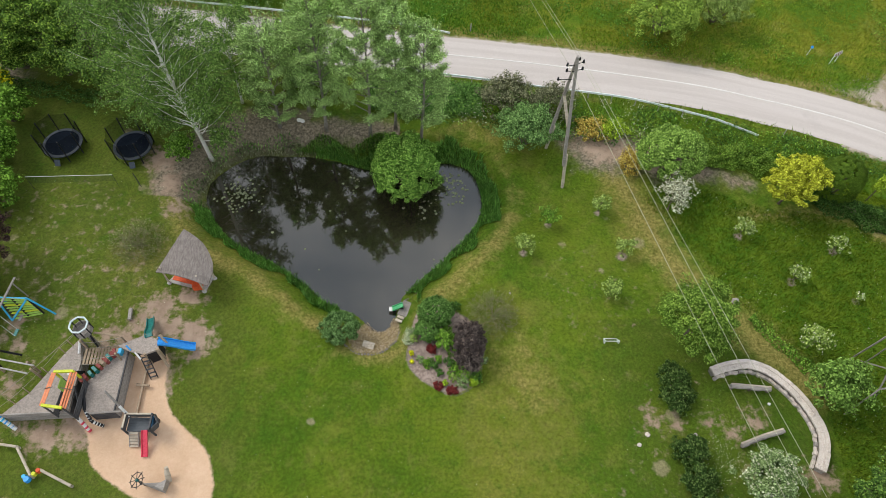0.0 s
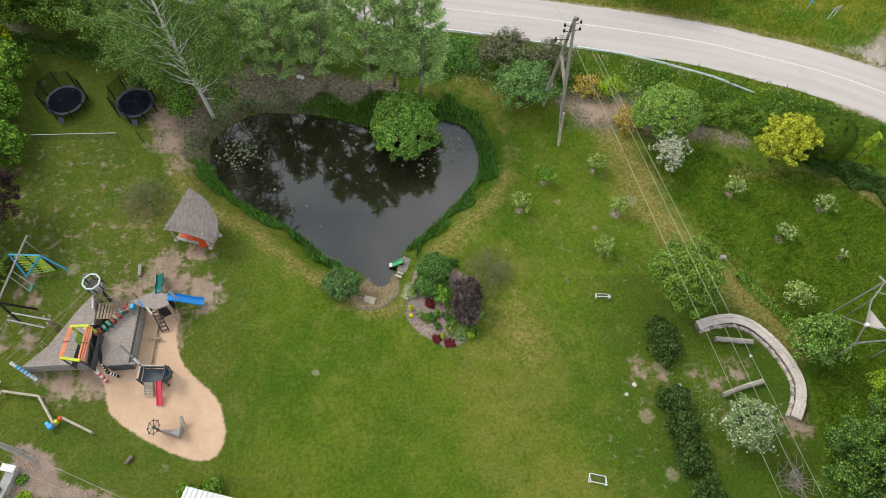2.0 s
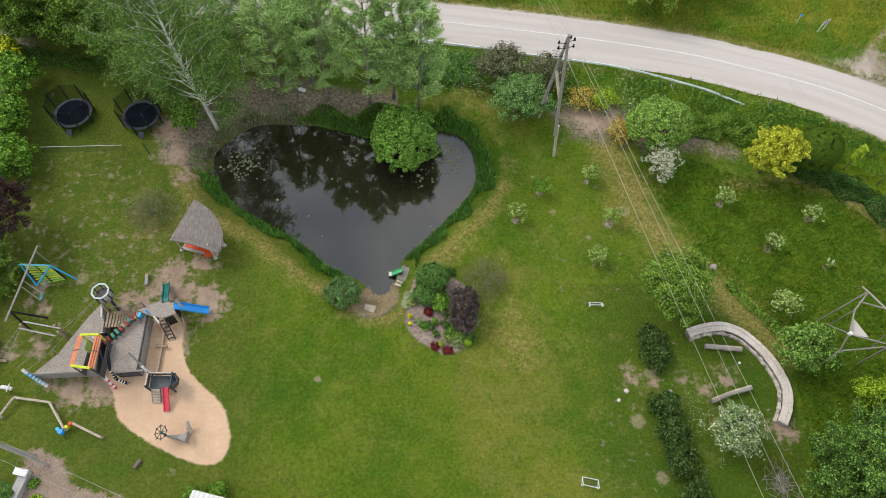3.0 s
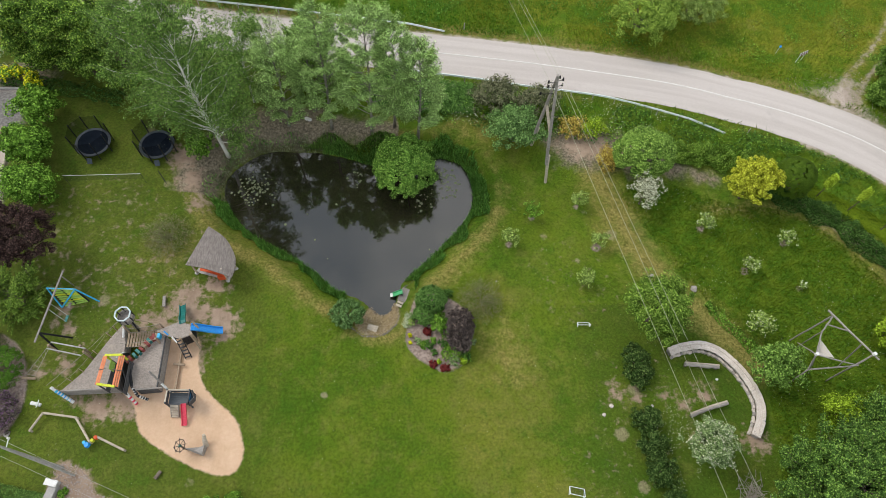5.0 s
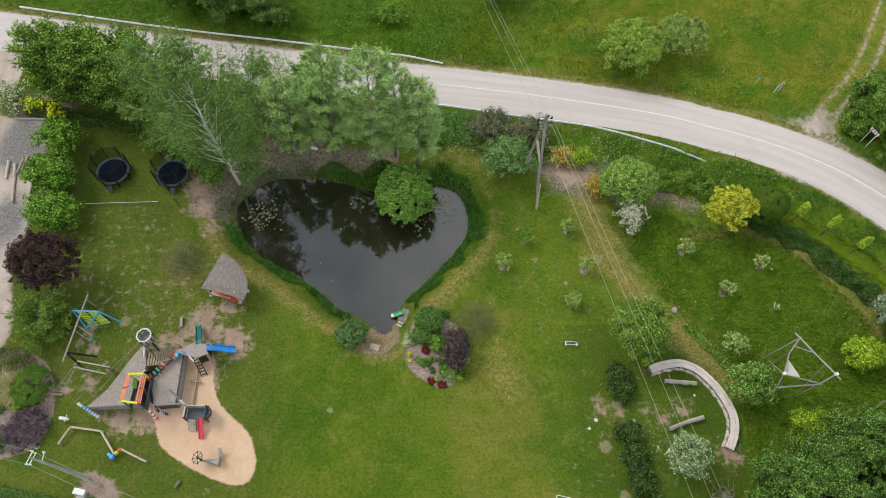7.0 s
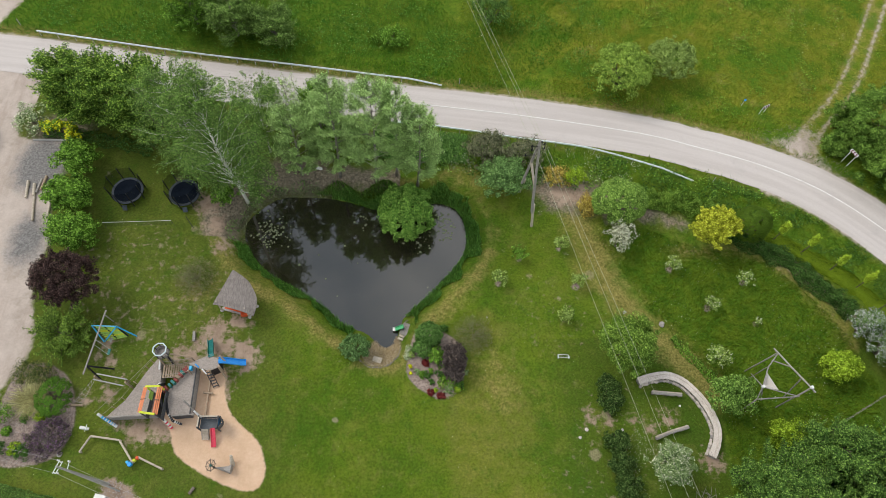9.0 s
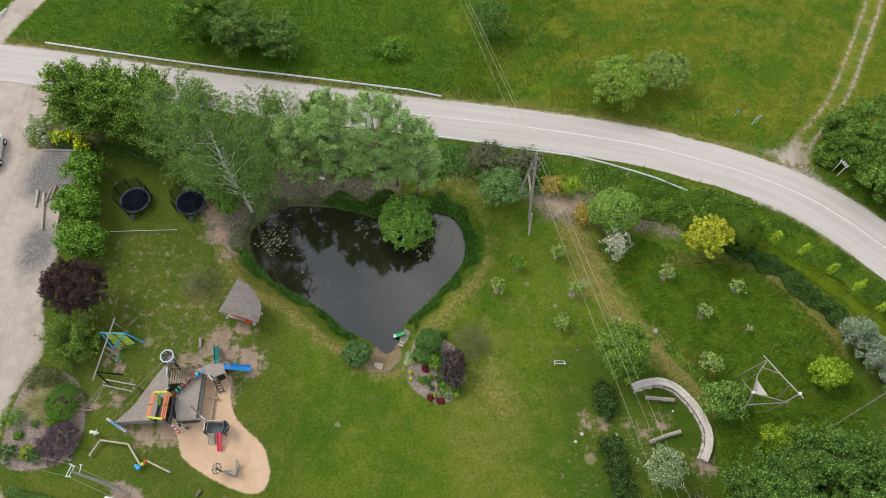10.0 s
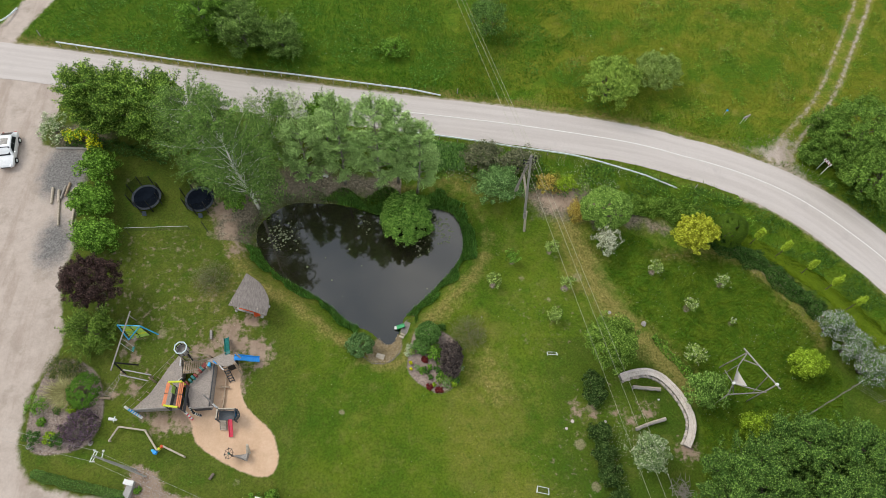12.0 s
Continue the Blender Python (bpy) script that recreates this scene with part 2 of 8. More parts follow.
WILLOW = leafy("willow_leaves", (0.208, 0.280, 0.104), (0.322, 0.408, 0.160), (0.468, 0.555, 0.250))
FRESH = leafy("fresh_green_leaves", (0.052, 0.113, 0.013), (0.132, 0.235, 0.029), (0.207, 0.314, 0.054))
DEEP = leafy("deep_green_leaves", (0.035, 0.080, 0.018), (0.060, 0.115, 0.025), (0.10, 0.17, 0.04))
BLUEGREEN = leafy("blue_green_leaves", (0.063, 0.116, 0.029), (0.098, 0.165, 0.040), (0.161, 0.231, 0.065))
PURPLE = leafy("dark_purple_leaves", (0.029, 0.016, 0.018), (0.058, 0.030, 0.034), (0.098, 0.051, 0.050))
VIOLET = leafy("violet_flowering_leaves", (0.070, 0.052, 0.050), (0.105, 0.080, 0.072), (0.155, 0.125, 0.115))
GOLD = leafy("golden_leaves", (0.315, 0.300, 0.024), (0.400, 0.375, 0.035), (0.530, 0.480, 0.068))
LIME = leafy("lime_green_leaves", (0.15, 0.22, 0.014), (0.25, 0.33, 0.022), (0.36, 0.42, 0.05))
ORANGE_LEAF = leafy("orange_bronze_leaves", (0.26, 0.16, 0.035), (0.42, 0.26, 0.06), (0.52, 0.38, 0.11))
RED_LEAF = leafy("crimson_leaves", (0.085, 0.010, 0.013), (0.145, 0.018, 0.021), (0.187, 0.039, 0.039))
BROWNISH = leafy("dull_bronze_green_leaves", (0.098, 0.094, 0.056), (0.145, 0.134, 0.084), (0.215, 0.190, 0.135))
SILVER = leafy("silvery_green_leaves", (0.120, 0.165, 0.064), (0.180, 0.225, 0.098), (0.300, 0.340, 0.187))
BLOSSOM = leafy("white_blossom", (0.50, 0.44, 0.38), (0.58, 0.52, 0.45), (0.66, 0.60, 0.53), vary=0.7)
LILAC = leafy("pale_lilac_blossom", (0.330, 0.275, 0.340), (0.430, 0.370, 0.440), (0.540, 0.480, 0.550))
REED = leafy("reed_blades", (0.075, 0.170, 0.036), (0.125, 0.250, 0.052), (0.210, 0.335, 0.085), through_light=0.2)
MEADOW = leafy("meadow_grass", (0.085, 0.165, 0.013), (0.150, 0.220, 0.018), (0.260, 0.300, 0.040), through_light=0.2, field=(0.215, 0.225, 0.022), vary=0.8)
DENSE = leafy("dense_meadow_grass", (0.074, 0.121, 0.008), (0.119, 0.158, 0.011), (0.160, 0.184, 0.020), through_light=0.2, vary=0.6)
PALE_LEAF = leafy("pale_yellow_green_leaves", (0.150, 0.205, 0.048), (0.220, 0.275, 0.072), (0.360, 0.390, 0.144))
YELLOW_BLOOM = leafy("bright_yellow_blossom", (0.46, 0.40, 0.008), (0.56, 0.48, 0.012), (0.64, 0.56, 0.03))
PALE_TWIG = surf("pale_dry_twigs", (0.17, 0.165, 0.08), (0.25, 0.24, 0.13), 2, 15, 0.9)

# ---- plan: the curves that the ground, road and pond share ----
def smooth(points, closed=True, steps=6):
    """A rounded line through the points of the plan."""
    pts, n, out = [np.array(p, float) for p in points], len(points), []
    for i in range(n if closed else n - 1):
        a, b, c, d = (pts[(i + k) % n] if closed else pts[min(max(i + k, 0), n - 1)] for k in (-1, 0, 1, 2))
        for s in range(steps):
            u = s / steps
            out.append(0.5 * (2 * b + (c - a) * u + (2 * a - 5 * b + 4 * c - d) * u * u + (3 * b - a - 3 * c + d) * u ** 3))
    if not closed:
        out.append(pts[-1])
    return np.array(out)


def line_distance(p, line, closed=False):
    """The distance of each point in p from a line of the plan."""
    best = np.full(len(p), 1e9)
    ends = np.roll(line, -1, 0) if closed else line[1:]
    for a, b in zip(line if closed else line[:-1], ends):
        ab = b - a
        u = np.clip(((p - a) @ ab) / max(ab @ ab, 1e-9), 0, 1)
        best = np.minimum(best, np.hypot(*(p - a - u[:, None] * ab).T))
    return best


def inside_depth(p, area):
    """How deep each point lies inside an area of the plan; minus outside."""
    ins = np.zeros(len(p), bool)
    for a, b in zip(area, np.roll(area, -1, 0)):
        if a[1] != b[1]:
            cross = (a[1] > p[:, 1]) != (b[1] > p[:, 1])
            ins ^= cross & (p[:, 0] < (b[0] - a[0]) * (p[:, 1] - a[1]) / (b[1] - a[1]) + a[0])
    d = line_distance(p, area, True)
    return np.where(ins, d, -d)


WATER_Z = -1.5
POND = smooth([(-17.2, 30.8), (-16.9, 32.6), (-14.6, 34.7), (-11.3, 35.1), (-7.7, 34.8), (-4.4, 33.8), (-1.6, 34.2), (1.4, 34.7), (3.6, 33.8), (4.5, 31.2), (4.0, 28.5), (1.2, 24.9),
               (-1.2, 22.4), (-2.0, 20.4), (-2.6, 19.4), (-3.5, 19.4), (-4.9, 20.7), (-7.2, 21.6), (-8.7, 23.0), (-11.3, 24.7), (-14.3, 26.4), (-16.3, 28.5)], steps=5)
ROAD_LINE = smooth([(-110, 60.0), (-70, 54.6), (-42, 51.2), (-22.7, 48.4), (-3.2, 46.05), (9.5, 44.65), (22.1, 42.7), (28.2, 41.05), (34.2, 39.0), (39.8, 35.9), (44.8, 31.5),
                    (49.5, 26.4), (56, 17.5), (64, 2), (75, -30)], False, 8)
LOT = smooth([(-41.7, 48.6), (-41.3, 44.8), (-40.6, 40.6), (-36.4, 40.2), (-35.6, 37.5), (-35.4, 33.0), (-34.6, 28.5), (-35.0, 25.5), (-34.0, 21.9), (-33.2, 19.1), (-33.6, 16.4), (-34.6, 14.6),
              (-34.7, 11.5), (-34.3, 8.6), (-32.6, 6.3), (-28.2, 5.2), (-24.4, 4.2), (-24, -8), (-75, -8), (-75, 52), (-50, 51)], steps=3)
SAND = smooth([(-21.2, 12.9), (-20.2, 11.7), (-19.5, 9.9), (-18.4, 9.0), (-16.6, 8.0), (-15.0, 7.35), (-13.6, 6.95), (-12.5, 7.2), (-12.15, 8.2), (-12.4, 9.6), (-13.0, 10.8), (-14.2, 11.8), (-15.3, 12.8),
               (-15.9, 13.8), (-16.3, 15.2), (-16.4, 16.6), (-18.2, 17.2), (-19.0, 15.0)], steps=4)
MEADOW_AREA = smooth([(17.0, 31.0), (18.8, 26.9), (20.3, 23.6), (21.8, 21.5), (23.2, 19.8), (24.6, 17.9), (26.0, 15.4), (25.9, 12.4), (25.7, 8.5), (26.6, 4.6), (36.0, 4.8), (40.2, 15.2), (39.4, 17.6), (38.9, 20.4), (37.0, 23.5),
                      (34.6, 26.4), (31.8, 28.6), (28.8, 29.3), (25.0, 30.0), (21.0, 31.8)], steps=4)
BED = smooth([(-0.9, 18.6), (-1.1, 16.8), (-0.3, 15.6), (1.0, 14.8), (1.8, 14.5), (3.0, 15.0), (3.7, 16.2), (4.0, 17.8), (3.5, 19.5), (2.0, 20.6), (0.4, 21.1), (-0.6, 20.3)], steps=4)
ROCKERY = smooth([(-33.4, 16.6), (-31.4, 17.0), (-29.4, 15.9), (-28.3, 14.0), (-27.9, 11.6), (-28.6, 9.6), (-30.4, 8.8), (-33.0, 8.7), (-34.1, 10.5), (-34.2, 13.8)], steps=4)
MULCH_STRIP = smooth([(-24.6, 7.5), (-23.6, 7.7), (-22.4, 7.1), (-21.4, 5.9), (-19.6, 5.2), (-17.6, 4.7), (-15, 3.2), (-22, 2.5), (-24.4, 5.0)], steps=3)
BEACH = smooth([(-2.0, 20.4), (-1.75, 19.2), (-2.2, 18.1), (-3.3, 17.35), (-4.5, 17.5), (-5.0, 18.5), (-4.4, 19.6), (-3.4, 20.4)], steps=4)
ROSE_SOIL = smooth([(10.4, 36.2), (11.2, 34.4), (12.4, 33.2), (14.6, 32.6), (16.6, 32.9), (19.0, 31.7), (22.5, 32.0), (25.4, 31.0), (26.2, 32.6), (22.5, 34.2), (17, 37.4), (12.8, 37.8)], steps=3)
TRACK = smooth([(39.6, 40.4), (41.5, 43.7), (45.0, 47.3), (48.1, 51.5), (50.6, 55.9), (53.2, 60.5), (57, 68), (66, 90)], False)
SIDE_ROAD = smooth([(-49.5, 53), (-48.3, 57), (-46.9, 60.2), (-44, 66), (-36, 82)], False)
JUNCTION = smooth([(34.6, 42.9), (37.6, 43.3), (40.8, 44.6), (42.2, 43.4), (42.0, 40.4), (43.6, 36.8), (38.5, 39.0)], steps=4)
FOOTPATH = smooth([(24.0, 29.2), (26.5, 29.0), (29.4, 29.3), (32.2, 28.6), (34.7, 26.5), (37.0, 23.8), (38.3, 21.9), (38.9, 19.6)], False)
DRY_STRIP = smooth([(15.2, 32.4), (16.6, 29.0), (17.4, 26.0), (18.8, 23.0), (20.8, 20.6), (23.6, 17.6), (25.6, 15.2)], False)
BARE = [(-20.5, 11.7, 1.1), (-22.6, 11.5, 1.0), (-17.2, 15.0, 1.0), (-15.2, 18.2, 1.2), (-17.4, 18.6, 1.3), (-18.0, 19.9, 1.2), (-16.4, 18.9, 0.85), (-14.7, 17.4, 0.75), (-19.6, 18.2, 1.0), (-17.0, 16.0, 1.2), (-16.9, 14.0, 1.2), (-20.6, 17.8, 0.8), (-22.4, 12.1, 0.6), (-16.0, 21.0, 0.8), (-20.6, 33.2, 1.3), (-19.4, 30.8, 1.1), (-18.6, 28.7, 0.7), (-26.5, 17.6, 0.7), (-26.8, 19.0, 0.5), (-27.6, 14.2, 0.4), (-25.8, 14.6, 0.6),
        (-23.2, 11.9, 0.7), (-21.6, 12.0, 0.9), (-24.4, 12.0, 0.5), (21.2, 13.0, 0.55), (19.6, 12.2, 0.5), (18.2, 13.0, 0.4), (15.9, 12.6, 0.4), (14.6, 13.2, 0.5), (14.4, 12.6, 0.3), (24.4, 9.5, 0.9)]
SPOTTY = [(-26, 25, 6.0), (-20, 22, 5), (-24, 19, 3), (17.5, 12.6, 4.5), (12, 22, 4), (13.5, 7.5, 3.5)]

RINGS = [(9.3, 28.1, 0.25), (13.2, 29.3, 0.25), (14.4, 25.2, 0.4), (7.2, 25.4, 0.3), (23.4, 27.0, 0.35), (30.1, 25.7, 0.35), (26.3, 23.1, 0.35), (30.5, 21.6, 0.25)]


def rise(x, y):
    """The height of the land, without the pond."""
    s = 0.45 / (1 + np.exp((x + 10) / 3)) / (1 + np.exp((y - 24) / 3))
    return s - 0.75 * np.exp(-((x - 9) / 11) ** 2 - ((y - 30) / 6) ** 2) - 0.35 * np.exp(-((x - 2) / 7) ** 2 - ((y - 19) / 4) ** 2) + 0.55 * np.exp(-((x - 46) / 10) ** 2 - ((y - 35) / 10) ** 2)


def land(x, y):
    """The height of the ground, with the pond's bowl; arrays or numbers."""
    x, y = np.atleast_1d(np.asarray(x, float)), np.atleast_1d(np.asarray(y, float))
    h = rise(x, y)
    near = (x > -23) & (x < 10) & (y > 14) & (y < 41)
    if near.any():
        d = -inside_depth(np.c_[x[near], y[near]], POND)
        u = np.clip((d + 0.2) / 2.4, 0, 1)
        bank = WATER_Z + (h[near] - WATER_Z) * u * u * (3 - 2 * u)
        h[near] = np.where(d < -0.2, WATER_Z - np.minimum(0.9, (-0.2 - d) * 0.6) - 0.02, bank)
    return h


def at(x, y):
    return float(land(x, y)[0])


def spaced(fine_from, fine_to, step, far):
    """Even steps in the middle, ever longer ones out to the horizon."""
    mid, tail, d = list(np.arange(fine_from, fine_to + 1e-6, step)), [], step
    while not tail or tail[-1] < far:
        d *= 1.35
        tail.append((tail[-1] if tail else 0) + d)
    return np.array([fine_from - t for t in reversed(tail)] + mid + [mid[-1] + t for t in tail])


def mesh_object(name, verts, faces, material, parent=None, smooth_faces=False):
    me = bpy.data.meshes.new(name)
    me.from_pydata(verts, [], faces)
    if smooth_faces:
        me.polygons.foreach_set("use_smooth", [True] * len(me.polygons))
    me.materials.append(material)
    ob = new(name, me)
    if parent:
        ob.parent = parent
    return ob


def build_ground():
    xs, ys = spaced(-54, 60, 0.38, 1800), spaced(2, 70, 0.38, 1800)
    X, Y = np.meshgrid(xs, ys)
    p = np.c_[X.ravel(), Y.ravel()]
    z = land(p[:, 0], p[:, 1])
    n, m = len(xs), len(ys)
    i = (np.arange(m - 1)[:, None] * n + np.arange(n - 1)[None, :]).ravel()
    faces = np.c_[i, i + 1, i + n + 1, i + n]
    me = bpy.data.meshes.new("ground")
    me.vertices.add(len(p))
    road = line_distance(p, ROAD_LINE)
    pond = -inside_depth(p, POND)
    x, y = p.T
    north = y - np.interp(x, ROAD_LINE[:60, 0], ROAD_LINE[:60, 1])
    z += np.array([noise.noise((a * 0.35, b * 0.35, 0)) * 0.05 for a, b in p]) * np.clip((road - 3.4) / 2.5, 0, 1)
    me.vertices.foreach_set("co", np.c_[p, z].ravel())
    me.loops.add(faces.size)
    me.loops.foreach_set("vertex_index", faces.ravel())
    me.polygons.add(len(faces))
    me.polygons.foreach_set("loop_start", np.arange(len(faces)) * 4)
    me.polygons.foreach_set("use_smooth", np.ones(len(faces), bool))
    me.update(calc_edges=True)
    track = line_distance(p, TRACK)
    masks = {
        "gravel": np.maximum.reduce([inside_depth(p, LOT), np.where(north > 0, 2.65, np.where(x > 34, 2.9, 2.3)) - road, inside_depth(p, JUNCTION) * 0.4 - 0.5, 0.08 - 1.0 * line_distance(p, TRACK + np.array((0.8, -0.3))), 0.02 - 1.0 * line_distance(p, TRACK + np.array((-0.8, 0.3))), 1.5 - line_distance(p, SIDE_ROAD),
                                     np.where((x < -40) & (y < 52), 8 - abs(y - 48) - 4, -9)]),
        "sand": inside_depth(p, SAND),
        "soil": np.maximum.reduce([(r - np.hypot(x - a, y - b)) * 0.7 - 0.1 for a, b, r in BARE] + [-0.45 - line_distance(p, FOOTPATH), inside_depth(p, MULCH_STRIP) * 1.5, inside_depth(p, ROSE_SOIL) * 0.5 - 0.8]
                                  + [np.minimum(r - np.hypot(x - a, y - b), 0) - (0.48 if a < -10 else 0.6) for a, b, r in SPOTTY]),
        "mulch": np.maximum.reduce([r - np.hypot(x - a, y - b) for a, b, r in RINGS] + [inside_depth(p, BED), inside_depth(p, ROCKERY)]),
        "slate": np.maximum(2.6 - np.hypot((x + 37.6) * 1.1, (y - 37.2) * 0.8), 1.6 - np.hypot(x + 36.5, (y - 29.0) * 0.6)),
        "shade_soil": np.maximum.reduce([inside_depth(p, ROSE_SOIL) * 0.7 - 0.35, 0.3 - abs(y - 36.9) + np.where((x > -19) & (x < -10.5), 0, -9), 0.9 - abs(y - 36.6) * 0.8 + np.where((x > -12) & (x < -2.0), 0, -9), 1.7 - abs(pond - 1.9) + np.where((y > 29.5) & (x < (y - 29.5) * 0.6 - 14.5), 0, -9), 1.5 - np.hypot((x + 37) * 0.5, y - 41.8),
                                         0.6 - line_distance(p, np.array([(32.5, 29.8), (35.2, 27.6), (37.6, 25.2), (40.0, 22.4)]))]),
        "straw": inside_depth(p, BEACH) + 0.05,
        "west_lawn": np.minimum(-11 - x, 4.0),
        "southeast_lawn": np.minimum(np.where(y < 20, x - 12.0, -9), 4.0),
        "sere": np.maximum.reduce([1 - np.hypot((x - a) / r, (y - b) / q) for a, b, r, q in ((5.8, 12.0, 3.6, 6.0), (5.4, 20.5, 2.2, 2.0), (8.5, 5.0, 3.5, 2.5), (15.5, 27.5, 1.5, 3.0), (-12.0, 26.0, 3.0, 2.5), (7.0, 37.0, 3.0, 1.5))]) * 2.0,
        "spots": np.maximum.reduce([1 - np.hypot((x - a) / r, (y - b) / q) for a, b, r, q in ((-23.5, 24.5, 7.0, 6.0), (-18.5, 19.0, 5.0, 3.0), (-9.0, 15.0, 3.5, 3.5), (13.0, 23.0, 3.0, 6.0), (15.0, 11.5, 4.0, 2.5))]) * 2.0,
        "field": np.minimum(np.minimum(north - 3.0, (x - 10) * 0.5 + 1.0), 4.0),
        "tall": np.maximum.reduce([inside_depth(p, MEADOW_AREA), np.minimum(north - 4.0, 30), np.where((x > -2) & (x < 60), np.minimum(road - 3.2, 7.0 - road), -9)]),
        "dry": np.maximum.reduce([0.38 - abs(pond - 2.1) * 0.85 - np.where((x < -9) & (y > 30), 9, 0) - np.where(y > 29, 0.4, 0), 0.55 - line_distance(p, DRY_STRIP) * 0.5, 0.2 - line_distance(p, FOOTPATH) * 0.7, 0.2 - abs(track - 0.8),
                                  np.where(north > 0, 0.4, -0.2) - abs(road - 3.2)] + [0.12 - 0.3 * np.hypot((x - a) / 1.2, y - b) for a, b in ((7.0, 15.5), (6.2, 17.4), (17, 27.5), (6, 36.6), (3.5, 37.2), (-20, 24))]),
    }
    for key, v in masks.items():
        a = me.attributes.new(key, "FLOAT", "POINT")
        a.data.foreach_set("value", np.clip(v, -4, 4).astype(np.float32))
    me.materials.append(GROUND)
    ob = new("ground", me)
    return tagged(ob, "grassy ground with lawn, meadow, bare soil, sand and a gravel yard", "ground", kind="structure")


build_ground()
mesh_object("water", [(*q, WATER_Z) for q in smooth(POND[::5] * 1.0 + (POND[::5] - POND.mean(0)) * 0.03, steps=5)], [tuple(range(len(POND)))], WATER)
tagged(bpy.data.objects["water"], "still dark pond water in a heart-shaped outline", "pond", kind="structure")


def ribbon(line, left, right, lift, name, material, wobble=0.0):
    """A strip along a line of the plan, from left to right of it, laid on the land."""
    t = np.gradient(line, axis=0)
    t /= np.linalg.norm(t, axis=1)[:, None]
    nrm = np.c_[-t[:, 1], t[:, 0]]
    cols = 7
    run = np.r_[0, np.cumsum(np.hypot(*np.diff(line, axis=0).T))]
    offs = [np.interp(run, np.linspace(0, run[-1], len(np.atleast_1d(o))), np.atleast_1d(o)) for o in (left, right)]
    verts, uvs = [], []
    for i in range(len(line)):
        for c in range(cols):
            u = c / (cols - 1)
            w = offs[0][i] * (1 - u) + offs[1][i] * u
            if wobble and c in (0, cols - 1):
                w += wobble * noise.noise((run[i] * 0.5, c, 3.3))
            q = line[i] + nrm[i] * w
            verts.append((*q, float(rise(*q)) + lift + 0.04 * (1 - (2 * u - 1) ** 2)))
            uvs.append((run[i], w))
    faces = [(i * cols + c, (i + 1) * cols + c, (i + 1) * cols + c + 1, i * cols + c + 1) for i in range(len(line) - 1) for c in range(cols - 1)]
    ob = mesh_object(name, verts, faces, material, smooth_faces=True)
    layer = ob.data.uv_layers.new(name="UVMap")
    for loop in ob.data.loops:
        layer.data[loop.index].uv = uvs[loop.vertex_index]
    return ob


fine_road = smooth(ROAD_LINE[::4], False, 12)
tagged(ribbon(fine_road, [2.5] * 6 + [2.6, 2.9, 3.1, 3.1, 3.0], [-2.5] * 6 + [-2.6, -2.9, -3.1, -3.1, -3.0], 0.03, "road", ROAD, 0.1), "pale worn asphalt country road curving past the garden", "road", kind="structure")
mid = (fine_road[:, 0] > -9) & (fine_road[:, 0] < 62)
tagged(ribbon(fine_road[mid], 0.24, 0.12, 0.075, "road_marking", LINE, 0.0), "thin worn white centre line on the road", "road marking", kind="structure")

# ---- vegetation ----
rng = np.random.default_rng(7)


def unit(v):
    return v / np.maximum(np.linalg.norm(v, axis=-1, keepdims=True), 1e-9)


def leaf_object(name, centres, normals, length, width, material, parent=None, droop=0.0, curl=0.25):
    """Many small leaves, each a folded diamond, in one mesh."""
    n = len(centres)
    t = rng.normal(size=(n, 3))
    t[:, 2] -= droop * 2
    t = unit(t - normals * np.sum(t * normals, 1, keepdims=True))
    b = np.cross(normals, t)
    size = rng.uniform(0.65, 1.25, (n, 1))
    L, W = length * size * 0.5, width * size * 0.5
    lift = normals * W * curl
    co = np.stack([centres - t * L, centres + b * W + lift, centres + t * L, centres - b * W + lift], 1).reshape(-1, 3)
    idx = np.arange(n)[:, None] * 4
    tri = np.concatenate([idx + [0, 1, 2], idx + [0, 2, 3]], 1).reshape(-1, 3)
    me = bpy.data.meshes.new(name)
    me.vertices.add(len(co))
    me.vertices.foreach_set("co", co.ravel())
    me.loops.add(tri.size)
    me.loops.foreach_set("vertex_index", tri.ravel().astype(np.int32))
    me.polygons.add(len(tri))
    me.polygons.foreach_set("loop_start", np.arange(len(tri)) * 3)
    me.update(calc_edges=True)
    me.materials.append(material)
    ob = new(name, me)
    if parent:
        ob.parent = parent
    return ob


def tube(verts, faces, path, radii, sides=6):
    """Adds a tapered tube along a path to lists of vertices and faces."""
    base = len(verts)
    path = [Vector(q) for q in path]
    for i, q in enumerate(path):
        d = (path[min(i + 1, len(path) - 1)] - path[max(i - 1, 0)]).normalized()
        side = d.cross(Vector((0.31, 0.87, 0.11))).normalized()
        up = d.cross(side)
        for k in range(sides):
            a = 2 * math.pi * k / sides
            verts.append(tuple(q + (side * math.cos(a) + up * math.sin(a)) * radii[i]))
    for i in range(len(path) - 1):
        for k in range(sides):
            a, b = base + i * sides + k, base + i * sides + (k + 1) % sides
            faces.append((a, b, b + sides, a + sides))
    faces.append(tuple(base + (len(path) - 1) * sides + k for k in range(sides)))
    faces.append(tuple(base + k for k in reversed(range(sides))))


def bent(a, b, sway, steps=4):
    a, b = np.array(a, float), np.array(b, float)
    mid = rng.normal(size=3) * sway
    return [tuple(a + (b - a) * u + mid * math.sin(math.pi * u)) for u in np.linspace(0, 1, steps + 1)]


